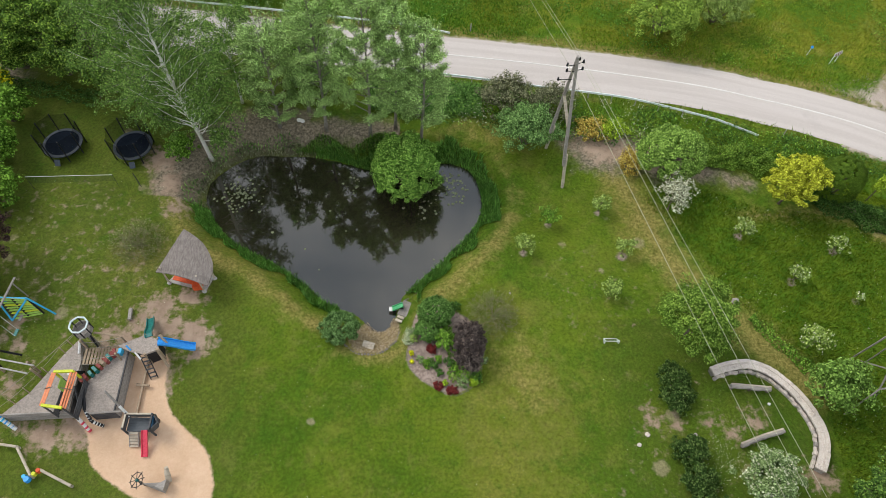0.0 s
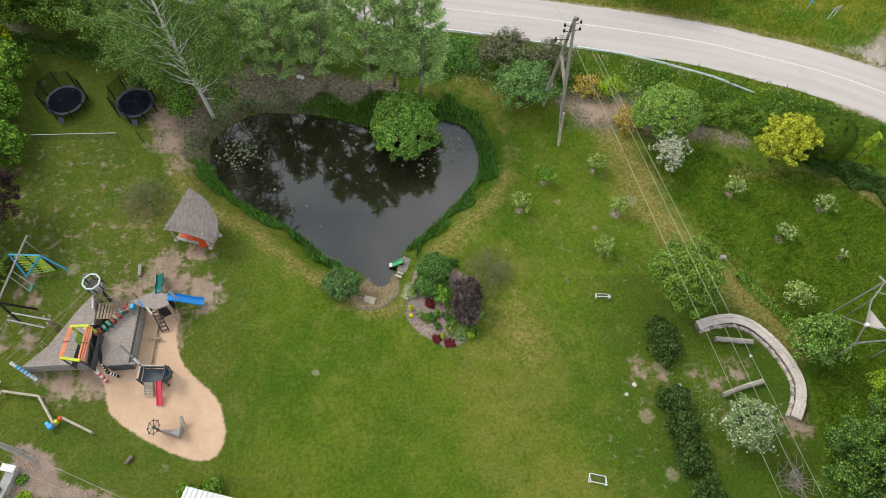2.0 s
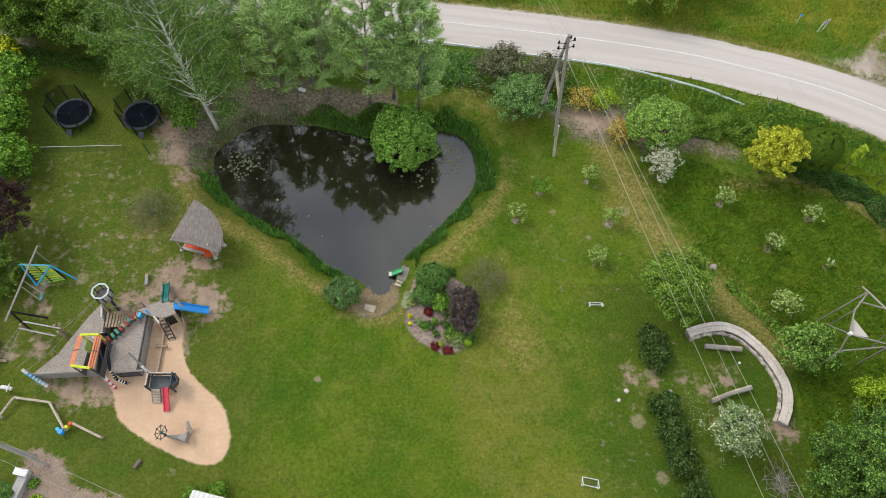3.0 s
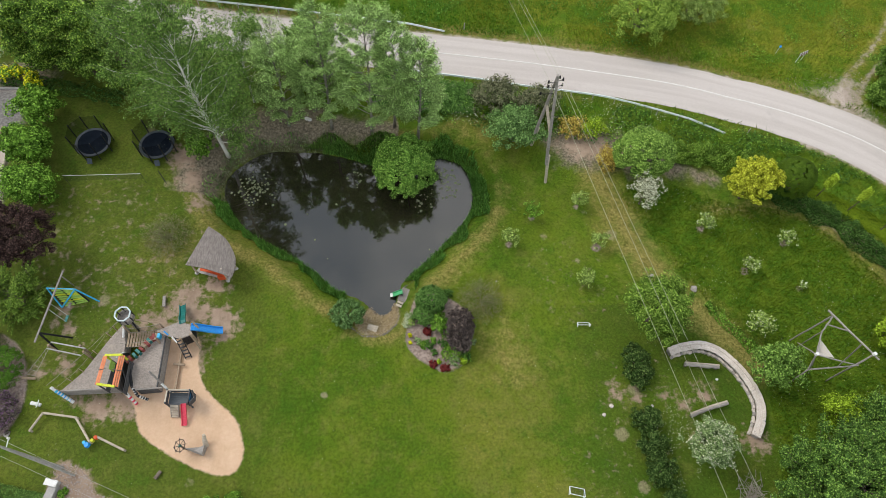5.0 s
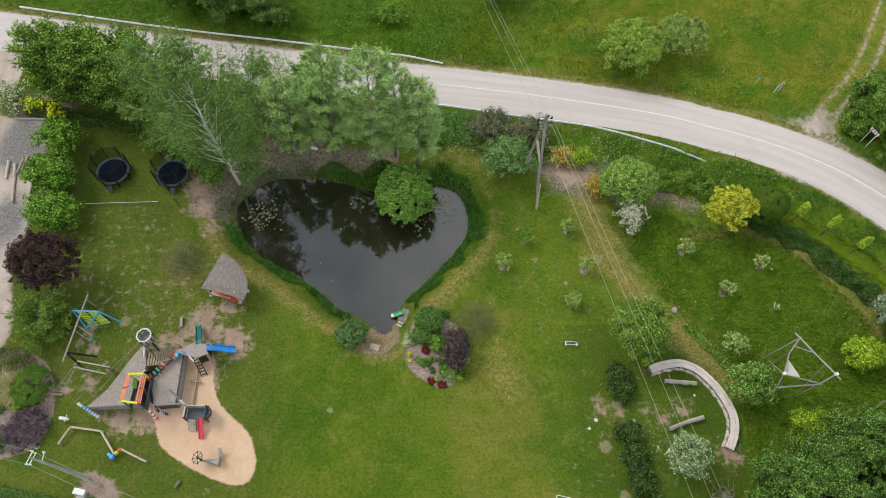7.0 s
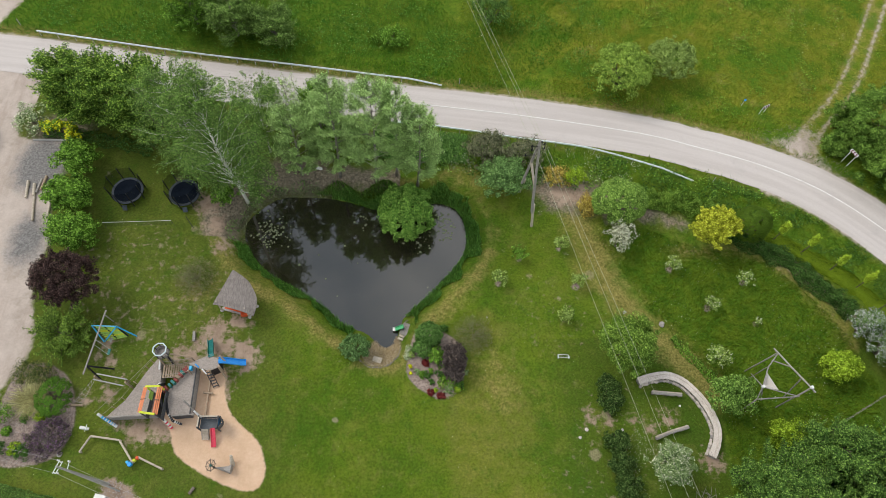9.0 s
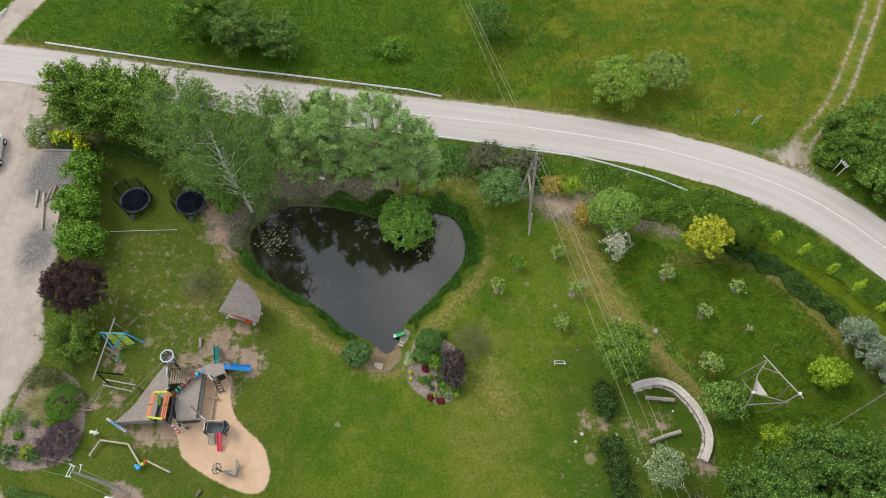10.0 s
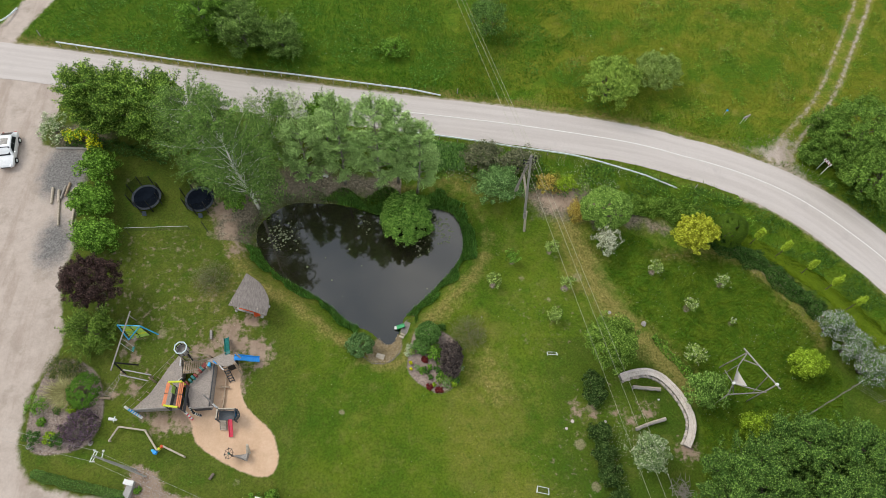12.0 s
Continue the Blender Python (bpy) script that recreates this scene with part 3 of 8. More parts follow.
def plant(name, label, category, x, y, centre, radii, leaf_mat, clumps, per, leaf=(0.22, 0.13), clump=0.24, trunk=0.12, bark=None, stems=1, limbs=14, droop=0.0, lump=0.35, blossom=None,
          lean=(0.0, 0.0), hollow=0.5, group="", twigs=0, ball=0.6, bare=0.0, crisp=0.0, limb_girth=0.3):
    """A tree or shrub: a trunk or stems with limbs, and a crown of leaf clumps. centre: the crown's height; radii: the crown's half sizes."""
    bark = bark or BARK
    base = new(name)
    base.location = (x, y, at(x, y) - 0.03)
    tagged(base, label, category, group)
    R, c = np.array(radii, float), np.array((lean[0], lean[1], centre), float)
    d = unit(rng.normal(size=(clumps, 3)))
    d[:, 2] = np.where(d[:, 2] < (-0.8 if droop else -0.35), -d[:, 2], d[:, 2])
    seed = rng.uniform(0, 50, 3)
    lumpy = np.array([1 + lump * noise.noise(Vector(q * 2.3 + seed)) + 0.6 * lump * noise.noise(Vector(q * 5.1 - seed)) for q in d])[:, None]
    depth = (hollow + (1 - hollow) * rng.random((clumps, 1)) ** 0.6)
    cc = c + d * R * lumpy * depth
    cr = clump * R.mean() * rng.uniform(0.55, 1.3, (clumps, 1))
    k = np.repeat(np.arange(clumps), per)
    o = unit(rng.normal(size=(clumps * per, 3)))
    r = cr[k] * (ball * 0.55 + (1 - ball * 0.55) * rng.random((len(k), 1)) ** 0.45)
    pts = cc[k] + o * r * np.array([1, 1, 0.75])
    if droop:
        pts[:, 2] -= droop * rng.random(len(k)) ** 1.5 * R[2] * 0.35
    nrm = unit(o * (0.45 + 0.6 * ball) + unit((cc[k] - c) / R) * 0.5 + np.array([0, 0, 0.75 - 0.3 * ball]) + rng.normal(size=o.shape) * (0.42 - 0.12 * ball))
    if crisp:
        nrm = unit(nrm + unit((pts - c) / R ** 2) * crisp * 3)
    ok = (pts[:, 2] > 0.06) & (rng.random(len(k)) > bare * np.clip((pts[:, 2] - c[2]) / R[2] * 1.2 + 0.35, 0, 1))
    pts, nrm = pts[ok], nrm[ok]
    leaf_object("crown", pts, nrm, leaf[0], leaf[1], leaf_mat, base, droop)
    verts, faces = [], []
    top = c + np.array([0, 0, R[2] * 0.55])
    if stems == 1:
        path = bent((0, 0, 0), top, trunk * 1.2, 7)
        tube(verts, faces, path, [trunk * (1.25 if i == 0 else 1 - 0.85 * i / 7) for i in range(8)], 8)
    else:
        path = [(0, 0, 0.05), (0, 0, 0.15), (0, 0, 0.3)]
        for s in range(stems):
            a = 2 * math.pi * (s + rng.random()) / stems
            tip = c + np.array([math.cos(a) * R[0] * 0.6, math.sin(a) * R[1] * 0.6, R[2] * 0.3])
            tube(verts, faces, bent((0.12 * math.cos(a), 0.12 * math.sin(a), 0), tip, 0.12, 4), [trunk * (1 - 0.17 * i) for i in range(5)], 5)
    for s in range(limbs):
        q = cc[rng.integers(clumps)]
        lo = path[min(len(path) - 1, 2 + int(rng.integers(0, max(1, len(path) - 3))))]
        limb = bent(lo, q, 0.1 * R.mean(), 5)
        tube(verts, faces, limb, [trunk * limb_girth * (1 - 0.165 * i) for i in range(6)], 4)
        for _ in range(twigs):
            a = np.array(limb[int(rng.integers(2, 6))])
            e = a + unit(unit(q - np.array(lo)) + rng.normal(size=3) * 0.45) * R.mean() * rng.uniform(0.15, 0.35)
            tube(verts, faces, bent(a, e, 0.12, 3), [trunk * 0.09, trunk * 0.07, trunk * 0.05, trunk * 0.03], 3)
    mesh_object("trunk" if stems == 1 else "stems", verts, faces, bark, base, True)
    if blossom:
        mat, count, size = blossom
        pick = rng.integers(0, len(pts), count)
        p2 = pts[pick] + nrm[pick] * 0.08 + rng.normal(size=(count, 3)) * 0.05
        high = p2[:, 2] > c[2] - R[2] * 0.4
        leaf_object("blossom", p2[high], unit(nrm[pick][high] + np.array([0, 0, 0.8])), size, size * 0.85, mat, base)
    return base


def tree(name, label, x, y, line, girth, bark, limbs, radius, base, lift, sprays, reach, per, leaf, material, droop=0.0, spread=0.16, twig=0.012, up=0.35, group="", bare=0.0, inner=0.22, flat=0.75, thin=None):
    """A tree of limbs and leafy sprays. line: the trunk as offsets (dx, dy, z); radius: the crown's half width; base: where the crown begins, as a share of the height;
    lift: how steeply the limbs climb; reach: the length of a spray; inner: the bare inner share of a limb; thin: a way and a share by which limbs that way are shorter, and nearly bare but for the top; bare: the share of leaves missing at the top."""
    ob = new(name)
    ob.location = (x, y, at(x, y) - 0.03)
    tagged(ob, label, "tree", group)
    pts = smooth([q + (0,) if len(q) == 2 else q for q in line], False, 4)
    zs, top = pts[:, 2], pts[-1, 2]
    verts, faces = [], []
    tube(verts, faces, [tuple(q) for q in pts], [girth * (1.2 if i == 0 else 1 - 0.9 * i / (len(pts) - 1)) for i in range(len(pts))], 8)
    starts, ways, lens, outs = [], [], [], []
    low = 0.55 if thin else 0.78
    for k in range(limbs):
        f = base + (1 - base) * ((k + rng.random()) / limbs) ** 0.9
        o = np.array([np.interp(f * top, zs, pts[:, i]) for i in range(3)])
        g = (f - base) / (1 - base)
        r = radius * (math.sqrt(max(0.04, 1 - ((g - 0.3) / 0.76) ** 2)) if g > 0.3 else low + (1 - low) * g / 0.3) * rng.uniform(0.7, 1.12)
        a = k * 2.39996 + rng.normal() * 0.35
        out = np.array([math.cos(a), math.sin(a), 0])
        open_side = max(0.0, math.cos(a - thin[0])) if thin else 0.0
        r *= 1 - (thin[1] if thin else 0) * open_side ** 0.7
        if open_side > 0.5 and g < 0.3:
            continue
        end = o + out * r + np.array([0, 0, lift * r * rng.uniform(0.6, 1.2) * (0.5 + 0.8 * g)])
        limb = np.array(bent(o - np.array([0, 0, 0.25 * r * lift]), end, 0.09 * r, 6))
        w = girth * 0.32 * (1 - 0.6 * g)
        tube(verts, faces, [tuple(q) for q in limb], [w * (1 - 0.145 * i) for i in range(7)], 4)
        d = unit(end - o)
        side = np.array([-out[1], out[0], 0])
        for j in range(sprays // 5 if open_side > 0.5 and g < 0.9 else sprays):
            u = inner + (1 - inner) * ((j + rng.random()) / sprays)
            i = min(int(u * 6), 5)
            q = limb[i] + (limb[i + 1] - limb[i]) * (u * 6 - i)
            way = unit(d * rng.uniform(0.3, 1.0) + side * rng.normal() * 0.75 + np.array([0, 0, up + rng.normal() * 0.3]))
            starts.append(q), ways.append(way), lens.append(reach * rng.uniform(0.6, 1.3)), outs.append((g, u))
    S, W, L, F = np.array(starts), np.array(ways), np.array(lens)[:, None], np.array(outs)
    fall = np.array([0, 0, -droop])
    mesh_object("trunk", verts, faces, bark, ob, True)
    verts, faces = [], []
    for q, w, l in zip(S, W, L[:, 0]):
        tube(verts, faces, [tuple(q + w * l * u + fall * l * u * u) for u in (0, 0.5, 1.0)], [twig, twig * 0.7, twig * 0.35], 3)
    tagged(mesh_object("branchwork", verts, faces, FINE_TWIG, ob), kind="stuff")
    k = np.repeat(np.arange(len(S)), per)
    u = rng.random((len(k), 1)) ** 0.8
    off = unit(rng.normal(size=(len(k), 3))) * spread * L[k] * rng.random((len(k), 1)) ** 0.5 * (1.25 - 0.6 * u)
    p = S[k] + W[k] * L[k] * u + fall * L[k] * u * u + off
    n = unit(unit(off) * 0.7 + W[k] * 0.25 + np.array([0, 0, flat]) + rng.normal(size=p.shape) * 0.45)
    ok = (p[:, 2] > 0.25) & (rng.random(len(k)) > bare * np.clip(F[k, 0] * 1.5 - 0.35, 0, 1) * np.clip(1.4 - F[k, 1], 0.3, 1))
    leaf_object("crown", p[ok], n[ok], leaf[0], leaf[1], material, ob, droop * 0.6)
    return ob


# trees by the road and the yard
for mx, my, mz, mr in ((-34.2, 43.0, 7.4, 2.6), (-30.4, 42.3, 8.0, 2.8), (-26.6, 41.2, 8.5, 3.2)):
    tree("maple_tree", "dense green maple with pale yellow-green shoot tips", mx, my, [(0, 0, 0), (0.1, 0.1, mz * 0.5), (0.2, 0.2, mz)], 0.24, BARK, 64, mr, 0.08, 0.6, 16, 1.1, 46, (0.17, 0.105), MAPLE, up=0.6, spread=0.28, group="maples beside the yard")
tree("birch_tree", "tall birch with white trunk and drooping airy foliage", -17.1, 33.9, [(0, 0, 0), (0.2, -0.8, 4.5), (0.5, -2.0, 9.6), (0.5, -2.2, 12.6), (0.0, -1.2, 14.6), (-0.4, -0.3, 16.4)], 0.17, BIRCH_BARK, 84, 3.6, 0.2, 0.85, 19, 1.5, 52, (0.12, 0.075), BIRCH_LEAF, droop=0.7, up=0.12, spread=0.2, bare=0.3, inner=0.3, flat=0.4, thin=(radians(-95), 0.4))
tree("birch_tree", "tall birch with drooping airy foliage", -21.6, 37.3, [(0, 0, 0), (0.1, 0.1, 5.0), (0.3, 0.0, 12.6)], 0.2, BIRCH_BARK, 60, 3.6, 0.16, 0.6, 15, 1.5, 54, (0.12, 0.075), BIRCH_LEAF, droop=0.5, up=0.1, spread=0.22, bare=0.2, flat=0.4)
tree("birch_tree", "slender birch with drooping airy foliage", -15.4, 39.4, [(0, 0, 0), (0.1, 0.1, 4.0), (0.2, 0.0, 9.0)], 0.13, BIRCH_BARK, 40, 2.7, 0.2, 0.6, 13, 1.3, 50, (0.12, 0.075), BIRCH_LEAF, droop=0.45, up=0.1, spread=0.22, bare=0.3)
for wx, wy, wz, wr, wn in ((-12.0, 36.9, 8.8, 2.0, 34), (-8.2, 36.7, 12.6, 1.9, 44), (-4.6, 36.2, 13.4, 2.3, 50), (-0.5, 36.0, 10.4, 1.7, 38), (-2.6, 37.0, 11.4, 1.7, 36), (-9.8, 38.6, 8.4, 1.6, 30)):
    tree("willow_tree", "grey-green willow with soft feathery foliage behind the pond", wx, wy, [(0, 0, 0), (0.2, -0.1, wz * 0.5), (0.1, 0.0, wz)], 0.15, GREY_BARK, wn, wr, 0.2, 0.8, 22, 0.95, 54, (0.125, 0.058), WILLOW, droop=0.2, up=0.55, spread=0.26, flat=0.3, group="willows behind the pond", bare=0.3, inner=0.5)
tree("alder_tree", "narrow dark green tree between the willows and the road", -10.2, 41.6, [(0, 0, 0), (0, 0.1, 3.0), (0.1, 0.1, 6.0)], 0.12, BARK, 44, 1.9, 0.1, 0.6, 12, 1.0, 46, (0.13, 0.085), FRESH, up=0.5, spread=0.3)
tree("willow_tree", "sparse twiggy young willow beside the road", -13.4, 42.4, [(0, 0, 0), (0, 0.1, 2.5), (0.1, 0.1, 5.6)], 0.1, GREY_BARK, 34, 2.1, 0.15, 0.6, 10, 1.0, 22, (0.13, 0.065), WILLOW, up=0.4, spread=0.3, bare=0.5)
plant("shrub", "low green shrub at the foot of the birch", "bush", -19.0, 33.8, 0.9, (1.2, 1.0, 1.0), FRESH, 90, 55, (0.14, 0.08), 0.22, 0.04, stems=5, lump=0.5)
plant("willow_bush", "bright green round willow bush leaning over the pond", "bush", -1.7, 33.0, 2.9, (2.6, 2.6, 2.6), leafy("pond_willow_leaves", (0.085, 0.176, 0.026), (0.145, 0.255, 0.045), (0.280, 0.385, 0.095)), 560, 90, (0.15, 0.085), 0.12, 0.1, stems=6, lean=(0.0, -0.8), hollow=0.7, ball=0.8, lump=0.3)
# along the yard
plant("shrub", "fresh green shrub at the edge of the gravel yard", "bush", -33.2, 36.9, 1.8, (1.75, 1.6, 1.6), FRESH, 110, 60, (0.22, 0.14), 0.24, 0.06, stems=5, lump=0.6)
plant("shrub", "fresh green shrub at the edge of the gravel yard", "bush", -32.8, 32.8, 1.9, (2.15, 1.85, 1.8), FRESH, 150, 65, (0.22, 0.14), 0.22, 0.07, stems=6)
plant("shrub", "fresh green shrub at the edge of the gravel yard", "bush", -31.7, 29.0, 1.7, (2.3, 1.7, 1.6), FRESH, 140, 60, (0.2, 0.13), 0.22, 0.07, stems=6, lump=0.5)
plant("purple_plum_tree", "dark purple-leaved plum tree beside the yard", "tree", -30.35, 23.5, 3.1, (2.65, 2.5, 2.4), PURPLE, 380, 95, (0.15, 0.065), 0.13, 0.14, limbs=24, lump=0.35, ball=0.3)
YEW = leafy("yew_leaves", (0.072, 0.122, 0.020), (0.118, 0.182, 0.030), (0.240, 0.300, 0.060))
tree("yew_bush", "green conifer with spiky branches beside the yard", -29.9, 19.3, [(0, 0, 0), (0.05, 0, 1.2), (0, 0, 2.6)], 0.12, BARK, 44, 2.2, 0.04, 0.5, 10, 0.85, 60, (0.13, 0.05), YEW, up=0.25, spread=0.16)
plant("flowering_shrub", "pale flowering shrub by the yard entrance", "bush", -39.3, 42.2, 0.9, (1.8, 1.9, 1.1), SILVER, 46, 40, (0.16, 0.1), 0.25, 0.05, stems=5, blossom=(BLOSSOM, 700, 0.12), lump=0.6)
plant("laburnum_bush", "low bush with bright yellow flowers", "bush", -36.6, 41.3, 0.9, (1.9, 0.5, 0.7), FRESH, 50, 40, (0.2, 0.12), 0.28, 0.05, stems=5, lump=0.7, blossom=(YELLOW_BLOOM, 620, 0.16))
plant("laburnum_bush", "low bush with bright yellow flowers", "bush", -34.7, 40.1, 1.0, (0.7, 0.7, 0.9), FRESH, 36, 40, (0.2, 0.12), 0.3, 0.05, stems=4, lump=0.7, blossom=(YELLOW_BLOOM, 620, 0.16))
# near the pond and on the lawn
plant("willow_bush", "small round grey-green bush beside the pond's shallow end", "bush", -5.6, 18.75, 0.75, (1.3, 1.15, 0.85), leafy("osier_leaves", (0.058, 0.111, 0.032), (0.090, 0.152, 0.050), (0.187, 0.262, 0.115)), 330, 55, (0.11, 0.045), 0.13, 0.05, stems=5, hollow=0.6, lump=0.15)
plant("rhododendron", "rounded green shrub in the flower bed", "bush", 0.75, 19.95, 0.95, (1.2, 1.1, 1.0), leafy("bed_shrub_leaves", (0.055, 0.115, 0.024), (0.085, 0.155, 0.036), (0.15, 0.23, 0.07)), 330, 60, (0.10, 0.06), 0.14, 0.05, stems=6, lump=0.15, hollow=0.75)
plant("rhododendron", "rounded dark green shrub in the flower bed", "bush", 0.25, 18.85, 0.6, (0.85, 0.8, 0.7), bpy.data.materials["bed_shrub_leaves"], 200, 55, (0.10, 0.06), 0.16, 0.04, stems=5, lump=0.15, hollow=0.75)
plant("barberry_bush", "upright dark purple barberry in the flower bed", "bush", 3.0, 17.4, 1.2, (1.0, 1.75, 1.5), leafy("barberry_leaves", (0.042, 0.026, 0.030), (0.072, 0.047, 0.052), (0.145, 0.104, 0.112)), 460, 40, (0.13, 0.045), 0.1, 0.05, stems=8, lump=0.4, hollow=0.6, ball=0.5)
for ex, ey in ((-0.95, 19.0), (-1.0, 18.6), (-1.05, 18.2)):
    plant("edging_plant", "low white-flowering cushion at the bed's edge", "plant", ex, ey, 0.12, (0.28, 0.3, 0.18), SILVER, 22, 28, (0.08, 0.05), 0.32, 0.015, stems=3, limbs=3, blossom=(BLOSSOM, 260, 0.05), group="white edging plants")
plant("shrub", "light green low shrub in the flower bed", "bush", 1.45, 18.3, 0.5, (0.7, 0.85, 0.55), FRESH, 50, 40, (0.13, 0.08), 0.3, 0.03, stems=4)
for rx_, ry_ in ((0.55, 17.65), (1.0, 15.0), (1.85, 14.75)):
    plant("red_cushion_plant", "low crimson cushion plant in the flower bed", "plant", rx_, ry_, 0.14, (0.36, 0.34, 0.2), RED_LEAF, 36, 45, (0.1, 0.06), 0.3, 0.02, stems=4, limbs=4, group="red cushion plants")
for gx, gy, gr, gm in ((0.65, 16.6, 0.42, DEEP), (-0.2, 16.9, 0.3, SILVER), (1.9, 16.0, 0.4, FRESH), (2.6, 15.3, 0.45, SILVER), (1.1, 15.9, 0.26, DEEP), (3.5, 15.6, 0.4, FRESH), (3.9, 16.9, 0.35, SILVER), (-0.75, 18.9, 0.4, SILVER), (1.4, 15.2, 0.2, LIME), (2.2, 20.9, 0.4, DEEP), (-0.8, 17.3, 0.13, YELLOW_BLOOM), (-0.75, 16.7, 0.12, YELLOW_BLOOM), (2.7, 15.75, 0.5, FRESH), (0.2, 16.6, 0.34, FRESH), (-0.7, 18.4, 0.3, PALE_LEAF), (3.3, 15.3, 0.3, LIME), (2.0, 17.4, 0.42, FRESH), (1.7, 16.7, 0.36, DEEP), (2.25, 16.3, 0.42, FRESH), (1.9, 15.6, 0.3, PALE_LEAF), (3.45, 15.7, 0.34, DEEP), (1.0, 16.9, 0.25, FRESH)):
    plant("perennial", "small leafy perennial in the flower bed", "plant", gx, gy, 0.18, (gr, gr, 0.24), gm, 22, 32, (0.1, 0.05), 0.32, 0.015, stems=3, limbs=3, group="perennials in the flower bed")
# slope below the road
plant("lilac_bush", "dull bronze-green bush below the road", "bush", 6.4, 39.3, 1.7, (2.3, 1.9, 1.6), BROWNISH, 120, 60, (0.17, 0.09), 0.24, 0.06, stems=6, lump=0.5)
plant("lilac_bush", "dull bronze-green bush below the road", "bush", 10.1, 38.9, 1.5, (2.1, 1.7, 1.4), BROWNISH, 100, 55, (0.17, 0.09), 0.24, 0.05, stems=6, lump=0.5)
plant("shrub", "rounded blue-green shrub behind the power pole", "bush", 7.9, 35.9, 1.7, (2.5, 2.1, 1.8), leafy("slope_shrub_leaves", (0.090, 0.155, 0.052), (0.135, 0.215, 0.074), (0.210, 0.295, 0.115)), 190, 75, (0.17, 0.09), 0.22, 0.06, stems=6)
plant("spirea_bush", "orange-bronze low bush on the slope", "bush", 13.3, 37.0, 0.5, (1.3, 1.2, 0.7), ORANGE_LEAF, 70, 36, (0.13, 0.08), 0.28, 0.03, stems=5, lump=0.6)
plant("spirea_bush", "yellow-green low bush on the slope", "bush", 15.3, 37.0, 0.5, (1.3, 1.0, 0.7), LIME, 70, 36, (0.13, 0.08), 0.28, 0.03, stems=5, lump=0.6)
plant("spirea_bush", "orange-yellow low bush beside a round shrub", "bush", 16.2, 33.9, 0.5, (0.95, 1.4, 0.7), ORANGE_LEAF, 70, 36, (0.13, 0.08), 0.28, 0.03, stems=5, lump=0.6)
plant("viburnum_bush", "big round pale green shrub on the slope", "bush", 18.9, 33.2, 2.1, (2.5, 2.1, 2.1), leafy("viburnum_leaves", (0.090, 0.155, 0.026), (0.170, 0.260, 0.050), (0.340, 0.430, 0.115)), 420, 150, (0.11, 0.08), 0.125, 0.07, stems=6, hollow=0.9, ball=1.0, lump=0.12)
plant("blossoming_apple_tree", "small apple tree covered with white blossom", "tree", 18.6, 29.5, 1.9, (1.3, 1.2, 1.4), BROWNISH, 80, 30, (0.11, 0.07), 0.22, 0.07, limbs=18, blossom=(BLOSSOM, 1700, 0.11), lump=0.7)
plant("golden_maple_tree", "small golden-yellow maple beside the meadow", "tree", 27.3, 30.1, 2.7, (1.95, 1.8, 2.1), GOLD, 360, 60, (0.15, 0.09), 0.13, 0.1, limbs=20, lump=0.45, ball=0.4, hollow=0.5)
plant("thuja_bush", "smooth clipped green dome-shaped thuja", "bush", 31.1, 30.8, 2.0, (1.75, 1.6, 2.2), leafy("thuja_leaves", (0.062, 0.100, 0.012), (0.092, 0.140, 0.016), (0.125, 0.175, 0.022), vary=0.5), 760, 62, (0.08, 0.055), 0.075, 0.08, stems=3, lump=0.04, hollow=0.94, ball=0.2, crisp=0.8)
plant("round_tree", "round soft green tree beside the stone bench", "tree", 17.6, 18.6, 3.0, (2.15, 2.3, 2.3), leafy("soft_green_leaves", (0.090, 0.152, 0.022), (0.145, 0.215, 0.035), (0.225, 0.290, 0.062)), 260, 120, (0.14, 0.085), 0.19, 0.1, limbs=20, lump=0.4, hollow=0.62, ball=0.8)
for hx, hy, hr in ((16.2, 15.4, 1.25), (16.3, 14.2, 1.2), (16.4, 10.9, 1.15), (16.6, 9.2, 1.25), (16.9, 7.3, 1.3), (17.4, 5.2, 1.3)):
    plant("rhododendron", "dark green rounded rhododendron at the lawn's edge", "bush", hx, hy, 0.6, (hr * 0.85, hr * 0.85, 0.8), leafy("rhododendron_leaves", (0.026, 0.052, 0.012), (0.044, 0.078, 0.018), (0.100, 0.128, 0.042)) if hx == 16.2 else bpy.data.materials["rhododendron_leaves"], 80, 50, (0.16, 0.08), 0.25, 0.05, stems=5, group="rhododendrons at the lawn's edge")
plant("whitebeam_tree", "small tree with silvery leaves and white blossom", "tree", 20.1, 8.9, 2.3, (1.5, 1.6, 1.5), SILVER, 260, 75, (0.115, 0.07), 0.15, 0.09, limbs=20, blossom=(BLOSSOM, 750, 0.13), lump=0.5)
LINDEN = leafy("linden_leaves", (0.052, 0.104, 0.024), (0.100, 0.172, 0.038), (0.190, 0.265, 0.062))
for lx, ly, lz, lr, ln in ((27.4, 5.6, 7.4, 3.9, 120), (32.0, 9.2, 7.6, 2.5, 64), (36.0, 8.6, 8.2, 2.6, 70), (33.8, 4.6, 8.6, 2.9, 84), (39.6, 4.4, 8.0, 3.5, 90)):
    tree("linden_tree", "large dense green tree at the garden's corner", lx, ly, [(0, 0, 0), (0.1, 0.1, lz * 0.5), (0, 0, lz - 1.2)], 0.28, BARK, ln, lr, 0.1, 0.45, 15, 1.0, 58, (0.13, 0.09), LINDEN, up=0.55, spread=0.3, group="large trees at the garden's corner")
